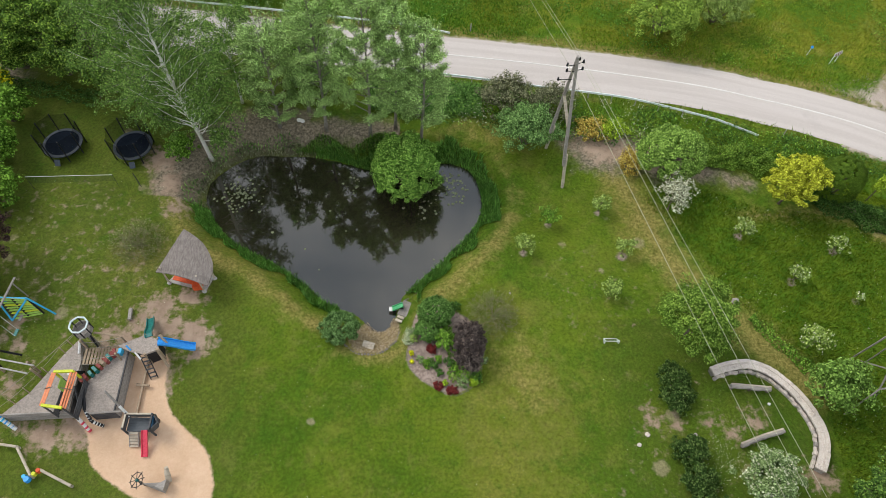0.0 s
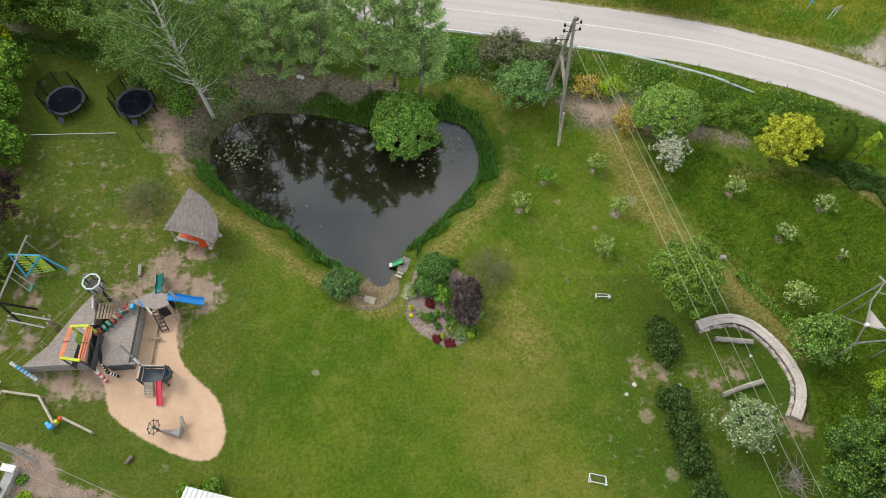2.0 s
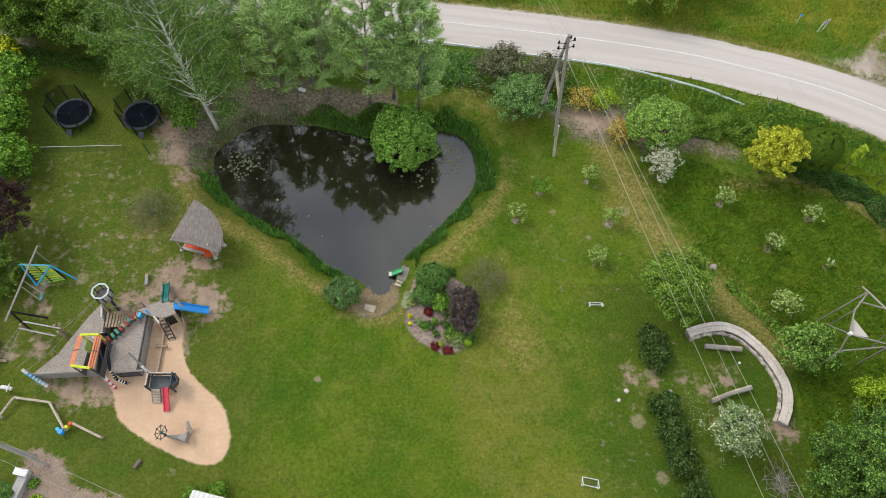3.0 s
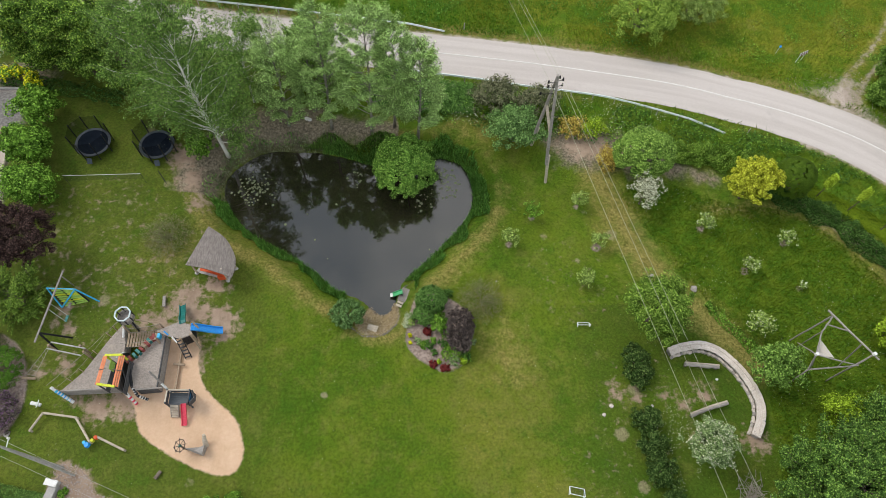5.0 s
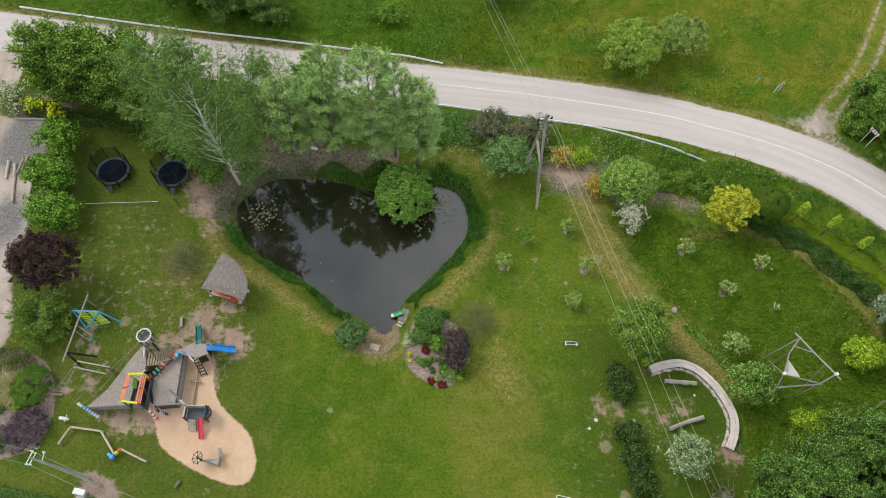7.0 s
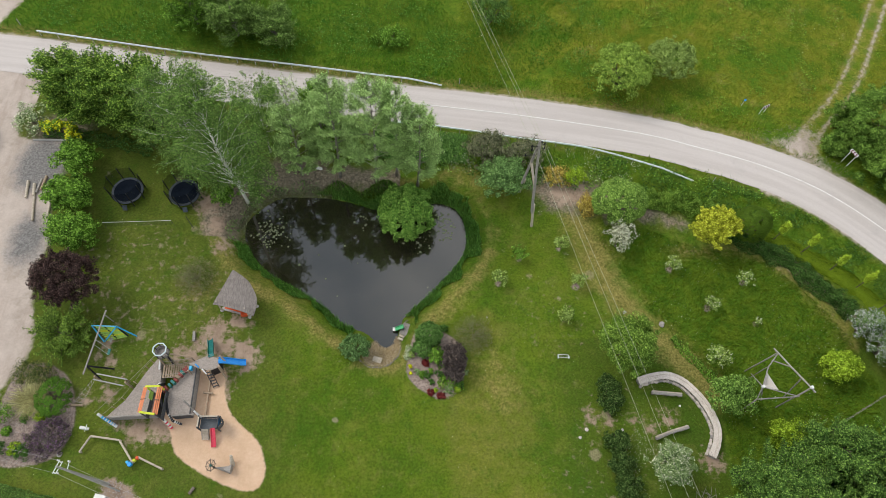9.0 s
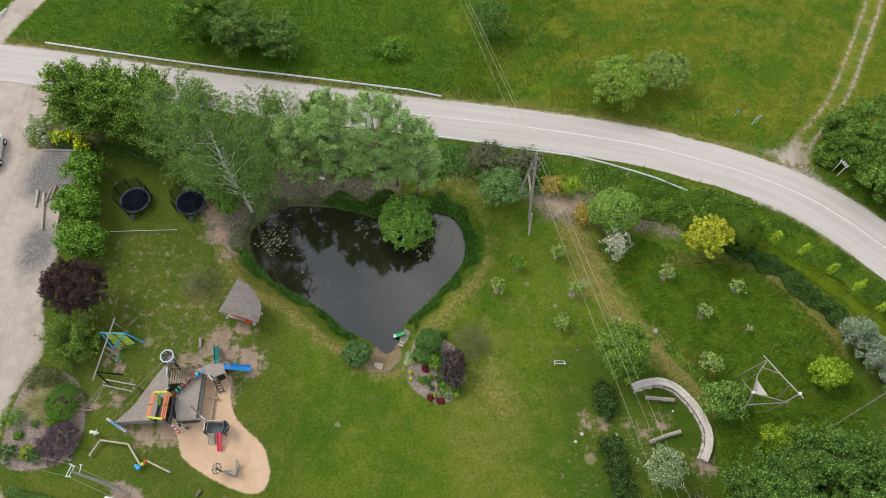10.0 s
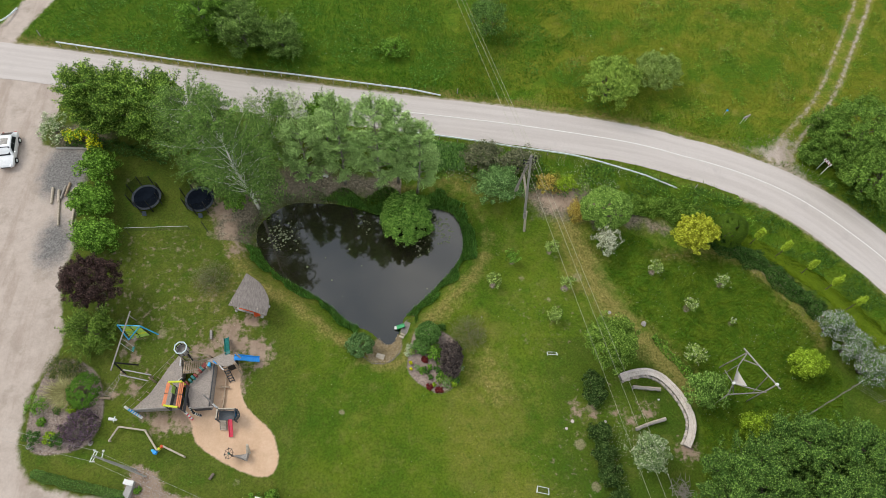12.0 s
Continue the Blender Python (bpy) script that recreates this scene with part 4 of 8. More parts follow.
plant("shrub", "yellow-green bush beside large trees", "bush", 30.2, 11.4, 1.4, (1.6, 1.2, 1.4), LIME, 90, 55, (0.16, 0.1), 0.24, 0.06, stems=5, lump=0.6)
plant("hazel_bush", "fresh green bush beside the net swing", "bush", 26.0, 14.6, 1.9, (1.9, 1.6, 1.8), leafy("hazel_leaves", (0.100, 0.170, 0.032), (0.150, 0.230, 0.049), (0.230, 0.310, 0.084)), 110, 60, (0.18, 0.12), 0.24, 0.05, stems=6, lump=0.65)
plant("golden_shrub", "bright yellow-green rounded shrub in the meadow", "bush", 36.3, 17.3, 1.5, (1.6, 1.45, 1.35), LIME, 150, 60, (0.17, 0.11), 0.2, 0.07, stems=5)
for lx, ly, lz, lr in ((39.6, 20.9, 1.7, (1.2, 1.3, 1.6)), (40.8, 19.0, 1.9, (1.35, 1.5, 1.7)), (42.0, 16.9, 2.0, (1.5, 1.7, 1.8))):
    plant("lilac_bush", "lilac bush covered with pale violet blossom", "bush", lx, ly, lz, lr, BLUEGREEN, 150, 65, (0.13, 0.08), 0.2, 0.06, stems=6, blossom=(LILAC, 3300, 0.1), lump=0.6, group="lilacs beside the meadow")
# beyond the road
plant("hawthorn_bush", "round green bush with pale tips in the meadow", "bush", 21.0, 49.2, 2.5, (3.0, 2.9, 2.3), leafy("hawthorn_leaves", (0.125, 0.195, 0.030), (0.210, 0.285, 0.048), (0.390, 0.440, 0.105)), 380, 110, (0.13, 0.085), 0.12, 0.08, stems=6, hollow=0.82, ball=1.0, lump=0.25)
plant("sallow_bush", "silvery grey-green bush in the meadow", "bush", 26.5, 51.0, 2.1, (2.6, 2.4, 1.9), PALE_LEAF, 300, 80, (0.13, 0.075), 0.13, 0.07, stems=6, lump=0.4, hollow=0.75, ball=0.9)
for bx, by, bz, br in ((47.2, 42.0, 3.4, (4.5, 4.0, 3.0)), (47.4, 36.8, 2.7, (3.6, 3.0, 2.4)), (51.5, 39.9, 3.6, (4.4, 4.2, 3.2))):
    plant("sallow_tree", "broad green roadside tree", "tree", bx, by, bz, br, leafy("sallow_leaves", (0.084, 0.150, 0.025), (0.126, 0.198, 0.034), (0.204, 0.276, 0.062)) if by == 42.0 else bpy.data.materials["sallow_leaves"], 320, 95, (0.17, 0.1), 0.13, 0.15, limbs=20, lump=0.4, hollow=0.75, ball=0.9)
for bx, by, bz, br in ((44.6, 43.8, 3.2, 1.9), (44.2, 41.9, 2.0, 1.4), (45.6, 40.5, 2.4, 1.6), (42.5, 41.0, 1.0, 0.9), (46.2, 38.8, 1.5, 1.3)):
    tree("roadside_shrub", "leafy green shrub behind the road sign", bx, by, [(0, 0, 0), (0.05, 0.0, bz * 0.5), (0.0, 0.1, bz)], 0.06, BARK, 34, br, 0.04, 0.5, 12, 0.8, 40, (0.16, 0.1), bpy.data.materials["sallow_leaves"], up=0.5, spread=0.32, group="shrubs behind the road sign")
GREY_SALLOW = leafy("grey_sallow_leaves", (0.100, 0.155, 0.036), (0.145, 0.210, 0.052), (0.220, 0.290, 0.088))
for bx, by, bz, br, bm_ in ((-25.6, 56.6, 4.4, 2.9, FRESH), (-20.8, 55.0, 4.6, 3.0, GREY_SALLOW), (-16.6, 54.4, 3.2, 2.4, GREY_SALLOW), (-22.8, 58.6, 4.6, 3.0, FRESH)):
    tree("sallow_tree", "grey-green sallow tree in the meadow", bx, by, [(0, 0, 0), (0.1, 0.0, bz * 0.5), (0.0, 0.1, bz)], 0.12, GREY_BARK, 46, br, 0.04, 0.55, 13, 0.95, 38, (0.16, 0.09), bm_, up=0.45, spread=0.3, group="sallows in the meadow", bare=0.15)
plant("sallow_bush", "dull green bush in the meadow", "bush", 7.4, 58.2, 2.4, (2.1, 2.2, 2.2), BLUEGREEN, 130, 60, (0.17, 0.09), 0.22, 0.06, stems=6)
plant("sallow_bush", "low pale green bush in the meadow", "bush", -3.8, 54.6, 0.7, (2.0, 1.5, 0.9), FRESH, 70, 45, (0.17, 0.1), 0.26, 0.04, stems=5, lump=0.6)
# rockery beside the yard
plant("heather_bush", "low violet-flowering bush in the rockery", "bush", -29.4, 10.9, 0.5, (1.75, 1.55, 0.7), VIOLET, 130, 55, (0.12, 0.07), 0.2, 0.04, stems=6, lump=0.5, blossom=(leafy("violet_flowers", (0.12, 0.045, 0.14), (0.17, 0.07, 0.19), (0.24, 0.12, 0.26)), 1900, 0.08))
plant("juniper_bush", "dense round green shrub in the rockery", "bush", -29.7, 14.0, 0.75, (1.4, 1.7, 0.95), leafy("juniper_leaves", (0.054, 0.120, 0.013), (0.084, 0.162, 0.018), (0.144, 0.228, 0.037)), 330, 60, (0.075, 0.045), 0.11, 0.05, stems=5, lump=0.1, hollow=0.88, ball=0.9, crisp=0.5)
plant("cotoneaster_bush", "low dark bronze-green shrub in the rockery", "bush", -32.0, 16.0, 0.5, (1.9, 1.1, 0.7), leafy("cotoneaster_leaves", (0.055, 0.075, 0.022), (0.090, 0.110, 0.034), (0.18, 0.15, 0.06)), 90, 50, (0.12, 0.06), 0.24, 0.04, stems=5)
for gx, gy, gr, gm in ((-33.7, 12.8, 1.0, FRESH), (-33.3, 9.9, 0.8, DEEP), (-30.5, 12.6, 0.65, LIME), (-32.0, 10.0, 0.55, LIME), (-31.9, 12.4, 0.35, DEEP), (-33.0, 11.4, 0.4, FRESH), (-31.2, 9.8, 0.7, DEEP), (-31.6, 13.2, 0.5, FRESH)):
    plant("rockery_plant", "small rounded plant in the rockery", "plant", gx, gy, gr * 0.45, (gr, gr, gr * 0.7), gm, 40, 40, (0.11, 0.06), 0.28, 0.02, stems=4, limbs=3, group="plants in the rockery")
for gx, gy, gr, gm in ((-23.0, 4.6, 0.55, LIME), (-21.8, 4.2, 0.6, DEEP), (-24.8, 4.9, 0.6, DEEP), (-13.7, 5.0, 0.7, FRESH), (-23.6, 5.8, 0.3, FRESH), (-19.6, 4.4, 0.3, GOLD), (18.0, 3.8, 1.0, LIME), (-12.3, 5.4, 0.6, FRESH)):
    plant("garden_plant", "small rounded garden plant by the house", "plant", gx, gy, gr * 0.5, (gr, gr, gr * 0.7), gm, 40, 40, (0.12, 0.07), 0.28, 0.02, stems=4, limbs=3, group="plants by the house")

# ---- reeds, meadow grass, weeds, hedges ----
STRIP = [(32.4, 31.4), (33.8, 30.5), (36.9, 28.5), (39.6, 26.5), (41.4, 24.6), (43.5, 22.5), (45.6, 19.8)]
def blades(name, roots, height, width, material, lean=0.35, label="", category="grass"):
    """Grass blades: narrow bent triangles, in one mesh."""
    n = len(roots)
    a = rng.uniform(0, 2 * math.pi, n)
    side = np.c_[np.cos(a), np.sin(a), np.zeros(n)]
    b = rng.uniform(0, 2 * math.pi, n)
    h = height * rng.uniform(0.55, 1.2, n)
    tip = np.c_[np.cos(b) * h * lean * rng.random(n) * 2, np.sin(b) * h * lean * rng.random(n) * 2, h]
    w = width * rng.uniform(0.7, 1.3, (n, 1)) * 0.5
    mid = roots + tip * np.array([0.35, 0.35, 0.6])
    co = np.stack([roots - side * w, roots + side * w, mid + side * w * 0.9, mid - side * w * 0.9, roots + tip], 1).reshape(-1, 3)
    idx = np.arange(n)[:, None] * 5
    tri = np.concatenate([idx + [0, 1, 2], idx + [0, 2, 3], idx + [3, 2, 4]], 1).reshape(-1, 3)
    me = bpy.data.meshes.new(name)
    me.vertices.add(len(co))
    me.vertices.foreach_set("co", co.ravel())
    me.loops.add(tri.size)
    me.loops.foreach_set("vertex_index", tri.ravel().astype(np.int32))
    me.polygons.add(len(tri))
    me.polygons.foreach_set("loop_start", np.arange(len(tri)) * 3)
    me.update(calc_edges=True)
    me.materials.append(material)
    return tagged(new(name, me), label, category, kind="stuff")


def scatter(n, box, keep):
    """Random places in a box of the plan that pass keep(points), on the land."""
    p = np.c_[rng.uniform(box[0], box[2], n), rng.uniform(box[1], box[3], n)]
    p = p[keep(p)]
    return np.c_[p, land(p[:, 0], p[:, 1])]


def flecks(name, roots, size, material, label, category="flowers"):
    n = len(roots)
    return tagged(leaf_object(name, roots, unit(rng.normal(size=(n, 3)) * 0.35 + np.array([0, 0, 1])), size, size, material), label, category, kind="stuff")


def patchy(p, scale, cut):
    return np.array([noise.noise((a * scale, b * scale, 1.7)) for a, b in p]) > cut


STRAW = leafy("dead_reed_stalks", (0.14, 0.12, 0.085), (0.21, 0.185, 0.135), (0.30, 0.27, 0.21), through_light=0.1)


def pond_band(lo, hi, west):
    def keep(p):
        d = -inside_depth(p, POND)
        nw = (p[:, 0] < -9) & (p[:, 1] > 29.5) & (p[:, 0] < (p[:, 1] - 29.5) * 1.2 - 14)
        beach = (p[:, 1] < 21.3) & (p[:, 0] > -6) & (p[:, 0] < -0.6) | (p[:, 1] < 22.4) & (p[:, 0] > -2.6) & (p[:, 0] < -0.5)
        width = np.where((p[:, 0] > -1) & (p[:, 1] > 28.5), 0.95, 0.5) * hi + 0.5 * np.array([noise.noise((a * 0.9, b * 0.9, 4.0)) for a, b in p])
        return (d > lo) & (d < width + 0.25 * np.sin(p[:, 0] * 1.9 + p[:, 1])) & (nw == west) & ~beach
    return keep


blades("pond_reeds", scatter(230000, (-20, 18, 8, 38), pond_band(-0.15, 1.35, False)), 0.5, 0.04, REED, 0.35, "lush green reeds and sedge round the pond", "reeds")
blades("dead_reeds", scatter(40000, (-20, 28, 0, 38), pond_band(-0.1, 1.0, True)), 0.3, 0.04, STRAW, 0.5, "dull withered reeds on the shaded bank", "reeds")
blades("bank_grass", scatter(13000, (-20, 28, 2, 38), pond_band(0.3, 1.9, True)), 0.3, 0.05, REED, 0.5, "short green grass on the shaded bank", "grass")

blades("bank_grass", scatter(9000, (-10.6, 33.8, -2.5, 37.0), lambda p: (inside_depth(p, POND) < -0.1) & (p[:, 1] < 35.8 + 0.5 * np.sin(p[:, 0] * 1.3))), 0.4, 0.045, leafy("shaded_sedge", (0.070, 0.140, 0.026), (0.108, 0.190, 0.036), (0.165, 0.250, 0.058)), 0.4, "dark green sedge on the bank below the willows", "grass")
road_d = lambda p: line_distance(p, ROAD_LINE)
north_of = lambda p: p[:, 1] - np.interp(p[:, 0], ROAD_LINE[:60, 0], ROAD_LINE[:60, 1])
blades("meadow_grass", scatter(72000, (16, 4, 41, 32), lambda p: inside_depth(p, MEADOW_AREA) > 0.1), 0.2, 0.05, DENSE, 0.4, "unmown meadow grass beside the lawn")
blades("meadow_grass", scatter(80000, (4, 38, 60, 68), lambda p: (patchy(p, 0.13, -0.25) | (p[:, 0] > 14)) & (north_of(p) > 3.0) & (road_d(p) > 3.4) & (line_distance(p, TRACK) > 1.4) & (line_distance(p, SIDE_ROAD) > 1.7)), 0.17, 0.05, MEADOW, 0.35, "unmown yellowish meadow beyond the road")
blades("lush_grass", scatter(85000, (-52, 44, 18, 68), lambda p: (patchy(p + 40, 0.13, -0.2) | (p[:, 0] < 2)) & (north_of(p) > 3.0) & (line_distance(p, SIDE_ROAD) > 1.7)), 0.2, 0.055, leafy("lush_grass_blades", (0.044, 0.135, 0.012), (0.072, 0.180, 0.020), (0.12, 0.23, 0.04), through_light=0.2, field=(0.090, 0.180, 0.018), vary=0.9), 0.4, "lush green grass beyond the road")
blades("verge_grass", scatter(60000, (-4, 14, 60, 47), lambda p: (north_of(p) < 0) & (road_d(p) > np.where(p[:, 0] > 32, 3.05, 2.6)) & (road_d(p) < 7.2) & (p[:, 0] > -3) & (line_distance(p, np.array(STRIP)) > 0.9)), 0.3, 0.05, DENSE, 0.5, "tall grass on the slope below the road")
verge = scatter(34000, (-8, 40, 60, 56), lambda p: (north_of(p) > 0) & (road_d(p) > 2.9) & (road_d(p) < 5.6) & (line_distance(p, TRACK) > 1.5))
blades("verge_grass", verge, 0.24, 0.05, leafy("bright_verge_grass", (0.100, 0.185, 0.012), (0.150, 0.235, 0.018), (0.210, 0.285, 0.032), vary=0.8), 0.4, "bright green verge grass beside the road")
nettles = scatter(34000, (-5, 38.4, 6, 43.4), lambda p: (road_d(p) > 3.5) & (road_d(p) < 7.4) & (p[:, 0] < 4.5))
nettles[:, 2] += rng.uniform(0.1, 0.75, len(nettles))
tagged(leaf_object("nettles", nettles, unit(rng.normal(size=nettles.shape) * 0.5 + np.array([0, 0, 1])), 0.15, 0.09, leafy("nettle_leaves", (0.062, 0.130, 0.030), (0.098, 0.185, 0.044), (0.160, 0.255, 0.072))), "dense green nettles and herbs below the road", "weeds", kind="stuff")
slope = lambda p: (np.hypot(p[:, 0] - 31.2, p[:, 1] - 31.4) > 2.3) & (north_of(p) < 0) & (road_d(p) > 3.4) & (road_d(p) < 8.2) & (p[:, 0] > -2.5) & (p[:, 1] > 32)
wild = scatter(34000, (-3, 30, 34, 45), lambda p: slope(p) & patchy(p, 0.5, -0.1))
wild[:, 2] += rng.uniform(0.1, 0.6, len(wild))
tagged(leaf_object("wild_herbs", wild, unit(rng.normal(size=wild.shape) * 0.5 + np.array([0, 0, 1])), 0.17, 0.1, DEEP), "leafy wild herbs on the slope below the road", "weeds", kind="stuff")
wild = scatter(26000, (-3, 30, 40, 45), lambda p: slope(p) & patchy(p + 31, 0.35, 0.0))
wild[:, 2] += rng.uniform(0.2, 0.8, len(wild))
tagged(leaf_object("wild_herbs", wild, unit(rng.normal(size=wild.shape) * 0.5 + np.array([0, 0, 1])), 0.17, 0.09, FRESH), "fresh green bushy growth on the slope below the road", "weeds", kind="stuff")
bank = scatter(60000, (28, 12, 56, 38), lambda p: (north_of(p) < 0) & (road_d(p) > 3.3) & (road_d(p) < 6.8) & (p[:, 0] > 29) & (line_distance(p, np.array(STRIP)) > 1.0) & patchy(p + 17, 0.4, -0.15))
bank[:, 2] += rng.uniform(0.05, 0.35, len(bank))
tagged(leaf_object("wild_herbs", bank, unit(rng.normal(size=bank.shape) * 0.5 + np.array([0, 0, 1])), 0.16, 0.08, DEEP), "dark green weeds on the bank below the road", "weeds", kind="stuff")
f1 = scatter(5200, (-2, 36, 22, 45), lambda p: slope(p) & patchy(p + 9, 0.45, 0.05))
f1[:, 2] += 0.65
flecks("cow_parsley", f1, 0.065, BLOSSOM, "white umbels of cow parsley on the slope")
f2 = scatter(1500, (16, 12, 40, 32), lambda p: (inside_depth(p, MEADOW_AREA) > 0.2) & patchy(p, 0.3, 0.0))
f2[:, 2] += 0.3
flecks("meadow_flowers", f2, 0.055, BLOSSOM, "scattered white meadow flowers")
f3 = scatter(2600, (-40, 44, 60, 68), lambda p: (north_of(p) > 4) & patchy(p, 0.12, 0.1))
f3[:, 2] += 0.34
flecks("meadow_flowers", f3, 0.08, leafy("pale_yellow_flowers", (0.42, 0.42, 0.16), (0.52, 0.50, 0.26), (0.62, 0.62, 0.45)), "scattered pale meadow flowers beyond the road")
low = scatter(30000, (-44, 46, 24, 62), lambda p: (north_of(p) > 3.6) & (p[:, 0] < 22) & patchy(p + 5, 0.22, 0.08))
low[:, 2] += rng.uniform(0.1, 0.5, len(low))
tagged(leaf_object("wild_herbs", low, unit(rng.normal(size=low.shape) * 0.5 + np.array([0, 0, 1])), 0.2, 0.1, leafy("lush_herbs", (0.050, 0.125, 0.016), (0.078, 0.172, 0.026), (0.135, 0.235, 0.050), vary=0.9)), "lush green weeds in the meadow beyond the road", "weeds", kind="stuff")
tufts = scatter(46000, (16, 40, 60, 68), lambda p: (north_of(p) > 3.6) & (line_distance(p, TRACK) > 1.6) & patchy(p + 5, 0.3, 0.22))
tufts[:, 2] += rng.uniform(0.08, 0.35, len(tufts))
tagged(leaf_object("wild_herbs", tufts, unit(rng.normal(size=tufts.shape) * 0.5 + np.array([0, 0, 1])), 0.17, 0.08, FRESH), "green tufts of weeds in the yellowish meadow", "weeds", kind="stuff")
wilt = scatter(5000, (-33, 4, 25, 36), lambda p: (rng.random(len(p)) < 0.2))
wilt[:, 2] += 0.02
flecks("daisies", wilt[(road_d(wilt[:, :2]) > 5) & (inside_depth(wilt[:, :2], POND) < -2) & (inside_depth(wilt[:, :2], SAND) < -1)], 0.035, BLOSSOM, "tiny white daisies in the lawn")


specks = scatter(2600, (15.5, 5.5, 22.5, 13.5), lambda p: (np.hypot((p[:, 0] - 18.6) / 1.6, (p[:, 1] - 9.2) / 3.2) < 1) & patchy(p, 0.6, -0.2))
specks[:, 2] += 0.03
flecks("daisies", specks, 0.045, BLOSSOM, "white daisies thick in the lawn beside the silvery tree")


def hedge(name, label, line, width, height, material, count, leaf=(0.13, 0.08), lump=0.25, category="hedge"):
    """A row of bushy growth along a line of the plan, with stems inside."""
    line = smooth(line, False, 8)
    base = new(name)
    base.location = (*line[0], at(*line[0]))
    tagged(base, label, category)
    k = rng.integers(0, len(line) - 1, count)
    u = rng.random((count, 1))
    c = line[k] * (1 - u) + line[k + 1] * u
    t = unit(line[k + 1] - line[k])
    a = rng.uniform(0, math.pi, count)
    r = rng.uniform(0.75, 1.05, count) * np.array([1 + lump * noise.noise((q[0] * 1.1, q[1] * 1.1, s * 1.5)) * 2 for q, s in zip(c, a)])
    off, up = np.cos(a) * width * 0.5 * r, np.sin(a) * height * r
    p = c + np.c_[-t[:, 1], t[:, 0]] * off[:, None]
    pts = np.c_[p, land(p[:, 0], p[:, 1]) + up + 0.04] - np.array(base.location)
    nrm = unit(np.c_[np.c_[-t[:, 1], t[:, 0]] * np.cos(a)[:, None], np.sin(a) + 0.3] + rng.normal(size=(count, 3)) * 0.45)
    leaf_object("foliage", pts, nrm, *leaf, material, base)
    verts, faces = [], []
    for q in line[::3]:
        g = at(*q)
        o = np.array([*q, g]) - np.array(base.location)
        tube(verts, faces, [tuple(o), tuple(o + np.array([rng.normal() * 0.1, rng.normal() * 0.1, height * 0.8]))], [0.03, 0.012], 4)
    tagged(mesh_object("woody_core", verts, faces, BARK, base), kind="stuff")
    return base


hedge("hedge", "dark green loose hedge along the meadow path", [(28.9, 31.0), (30.4, 30.5), (32.4, 29.3), (33.9, 28.5), (35.5, 27.1), (37.0, 25.6), (38.3, 24.2), (39.7, 22.7)], 1.5, 0.95, leafy("hedge_leaves", (0.036, 0.076, 0.016), (0.056, 0.105, 0.022), (0.095, 0.150, 0.040)), 24000, lump=0.6)
hedge("hedge", "bushy green hedge on the slope", [(21.6, 34.6), (24.0, 34.3), (26.4, 33.8), (29.0, 33.6)], 1.9, 0.9, leafy("slope_hedge_leaves", (0.085, 0.150, 0.020), (0.130, 0.200, 0.030), (0.200, 0.265, 0.050)), 12000, lump=0.7)
hedge("hedge", "low clipped green hedge beside the yard", [(-32.6, 7.1), (-29.6, 6.3), (-26.2, 5.6), (-24.6, 5.3)], 0.9, 0.5, BLUEGREEN, 8000, (0.1, 0.06))
hedge("herb_row", "row of leafy plants beside the stone bench", [(22.6, 20.2), (23.6, 18.8), (24.8, 17.4), (25.6, 16.4)], 0.7, 0.4, FRESH, 1500, lump=0.8, category="plants")
hedge("grass_strip", "bright yellow-green strip of tall grass below the road", STRIP, 1.7, 0.16, leafy("yellow_grass", (0.135, 0.185, 0.012), (0.172, 0.220, 0.014), (0.205, 0.245, 0.020), vary=0.4), 26000, (0.16, 0.06), category="grass")
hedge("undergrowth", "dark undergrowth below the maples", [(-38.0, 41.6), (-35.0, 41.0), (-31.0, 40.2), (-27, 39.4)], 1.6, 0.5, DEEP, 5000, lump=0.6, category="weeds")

for sx, sy in ((9.32, 28.22), (13.27, 29.45), (14.42, 25.41), (7.23, 25.58), (13.05, 21.9)):
    plant("sapling", "young fruit tree with pale green leaves in a mulch ring", "tree", sx, sy, 1.0 if sy > 22 else 0.8, (0.75, 0.75, 0.7), PALE_LEAF if sx != 9.32 else FRESH, 34, 26, (0.13, 0.08), 0.3, 0.03, limbs=12, lump=0.7, group="young fruit trees")
for sx, sy, big in ((23.5, 27.12, 1.0), (30.14, 25.81, 0.9), (26.37, 23.2, 0.9), (30.52, 21.68, 0.4), (25.9, 18.0, 1.25)):
    plant("apple_sapling", "young apple tree with sparse pale blossom in the meadow", "tree", sx, sy, 1.0 * big + 0.1, (0.8 * big, 0.75 * big, 0.6 * big), PALE_LEAF, int(36 * big), 22, (0.15, 0.085), 0.26, 0.035, limbs=14, lump=0.9, blossom=(BLOSSOM, int(70 * big), 0.1), group="young apple trees")
for sx, sy in ((34.06, 30.3), (36.4, 28.9), (38.7, 27.0), (40.7, 25.25), (42.35, 23.15)):
    plant("golden_sapling", "young golden-leaved tree with a bare dark stem", "tree", sx, sy, 2.2, (0.22, 0.22, 1.25), leafy("golden_lime_leaves", (0.22, 0.29, 0.02), (0.31, 0.37, 0.03), (0.40, 0.45, 0.06)) if sx == 34.06 else bpy.data.materials["golden_lime_leaves"], 60, 40, (0.12, 0.08), 0.34, 0.05, limbs=10, lump=0.5, group="young golden trees")


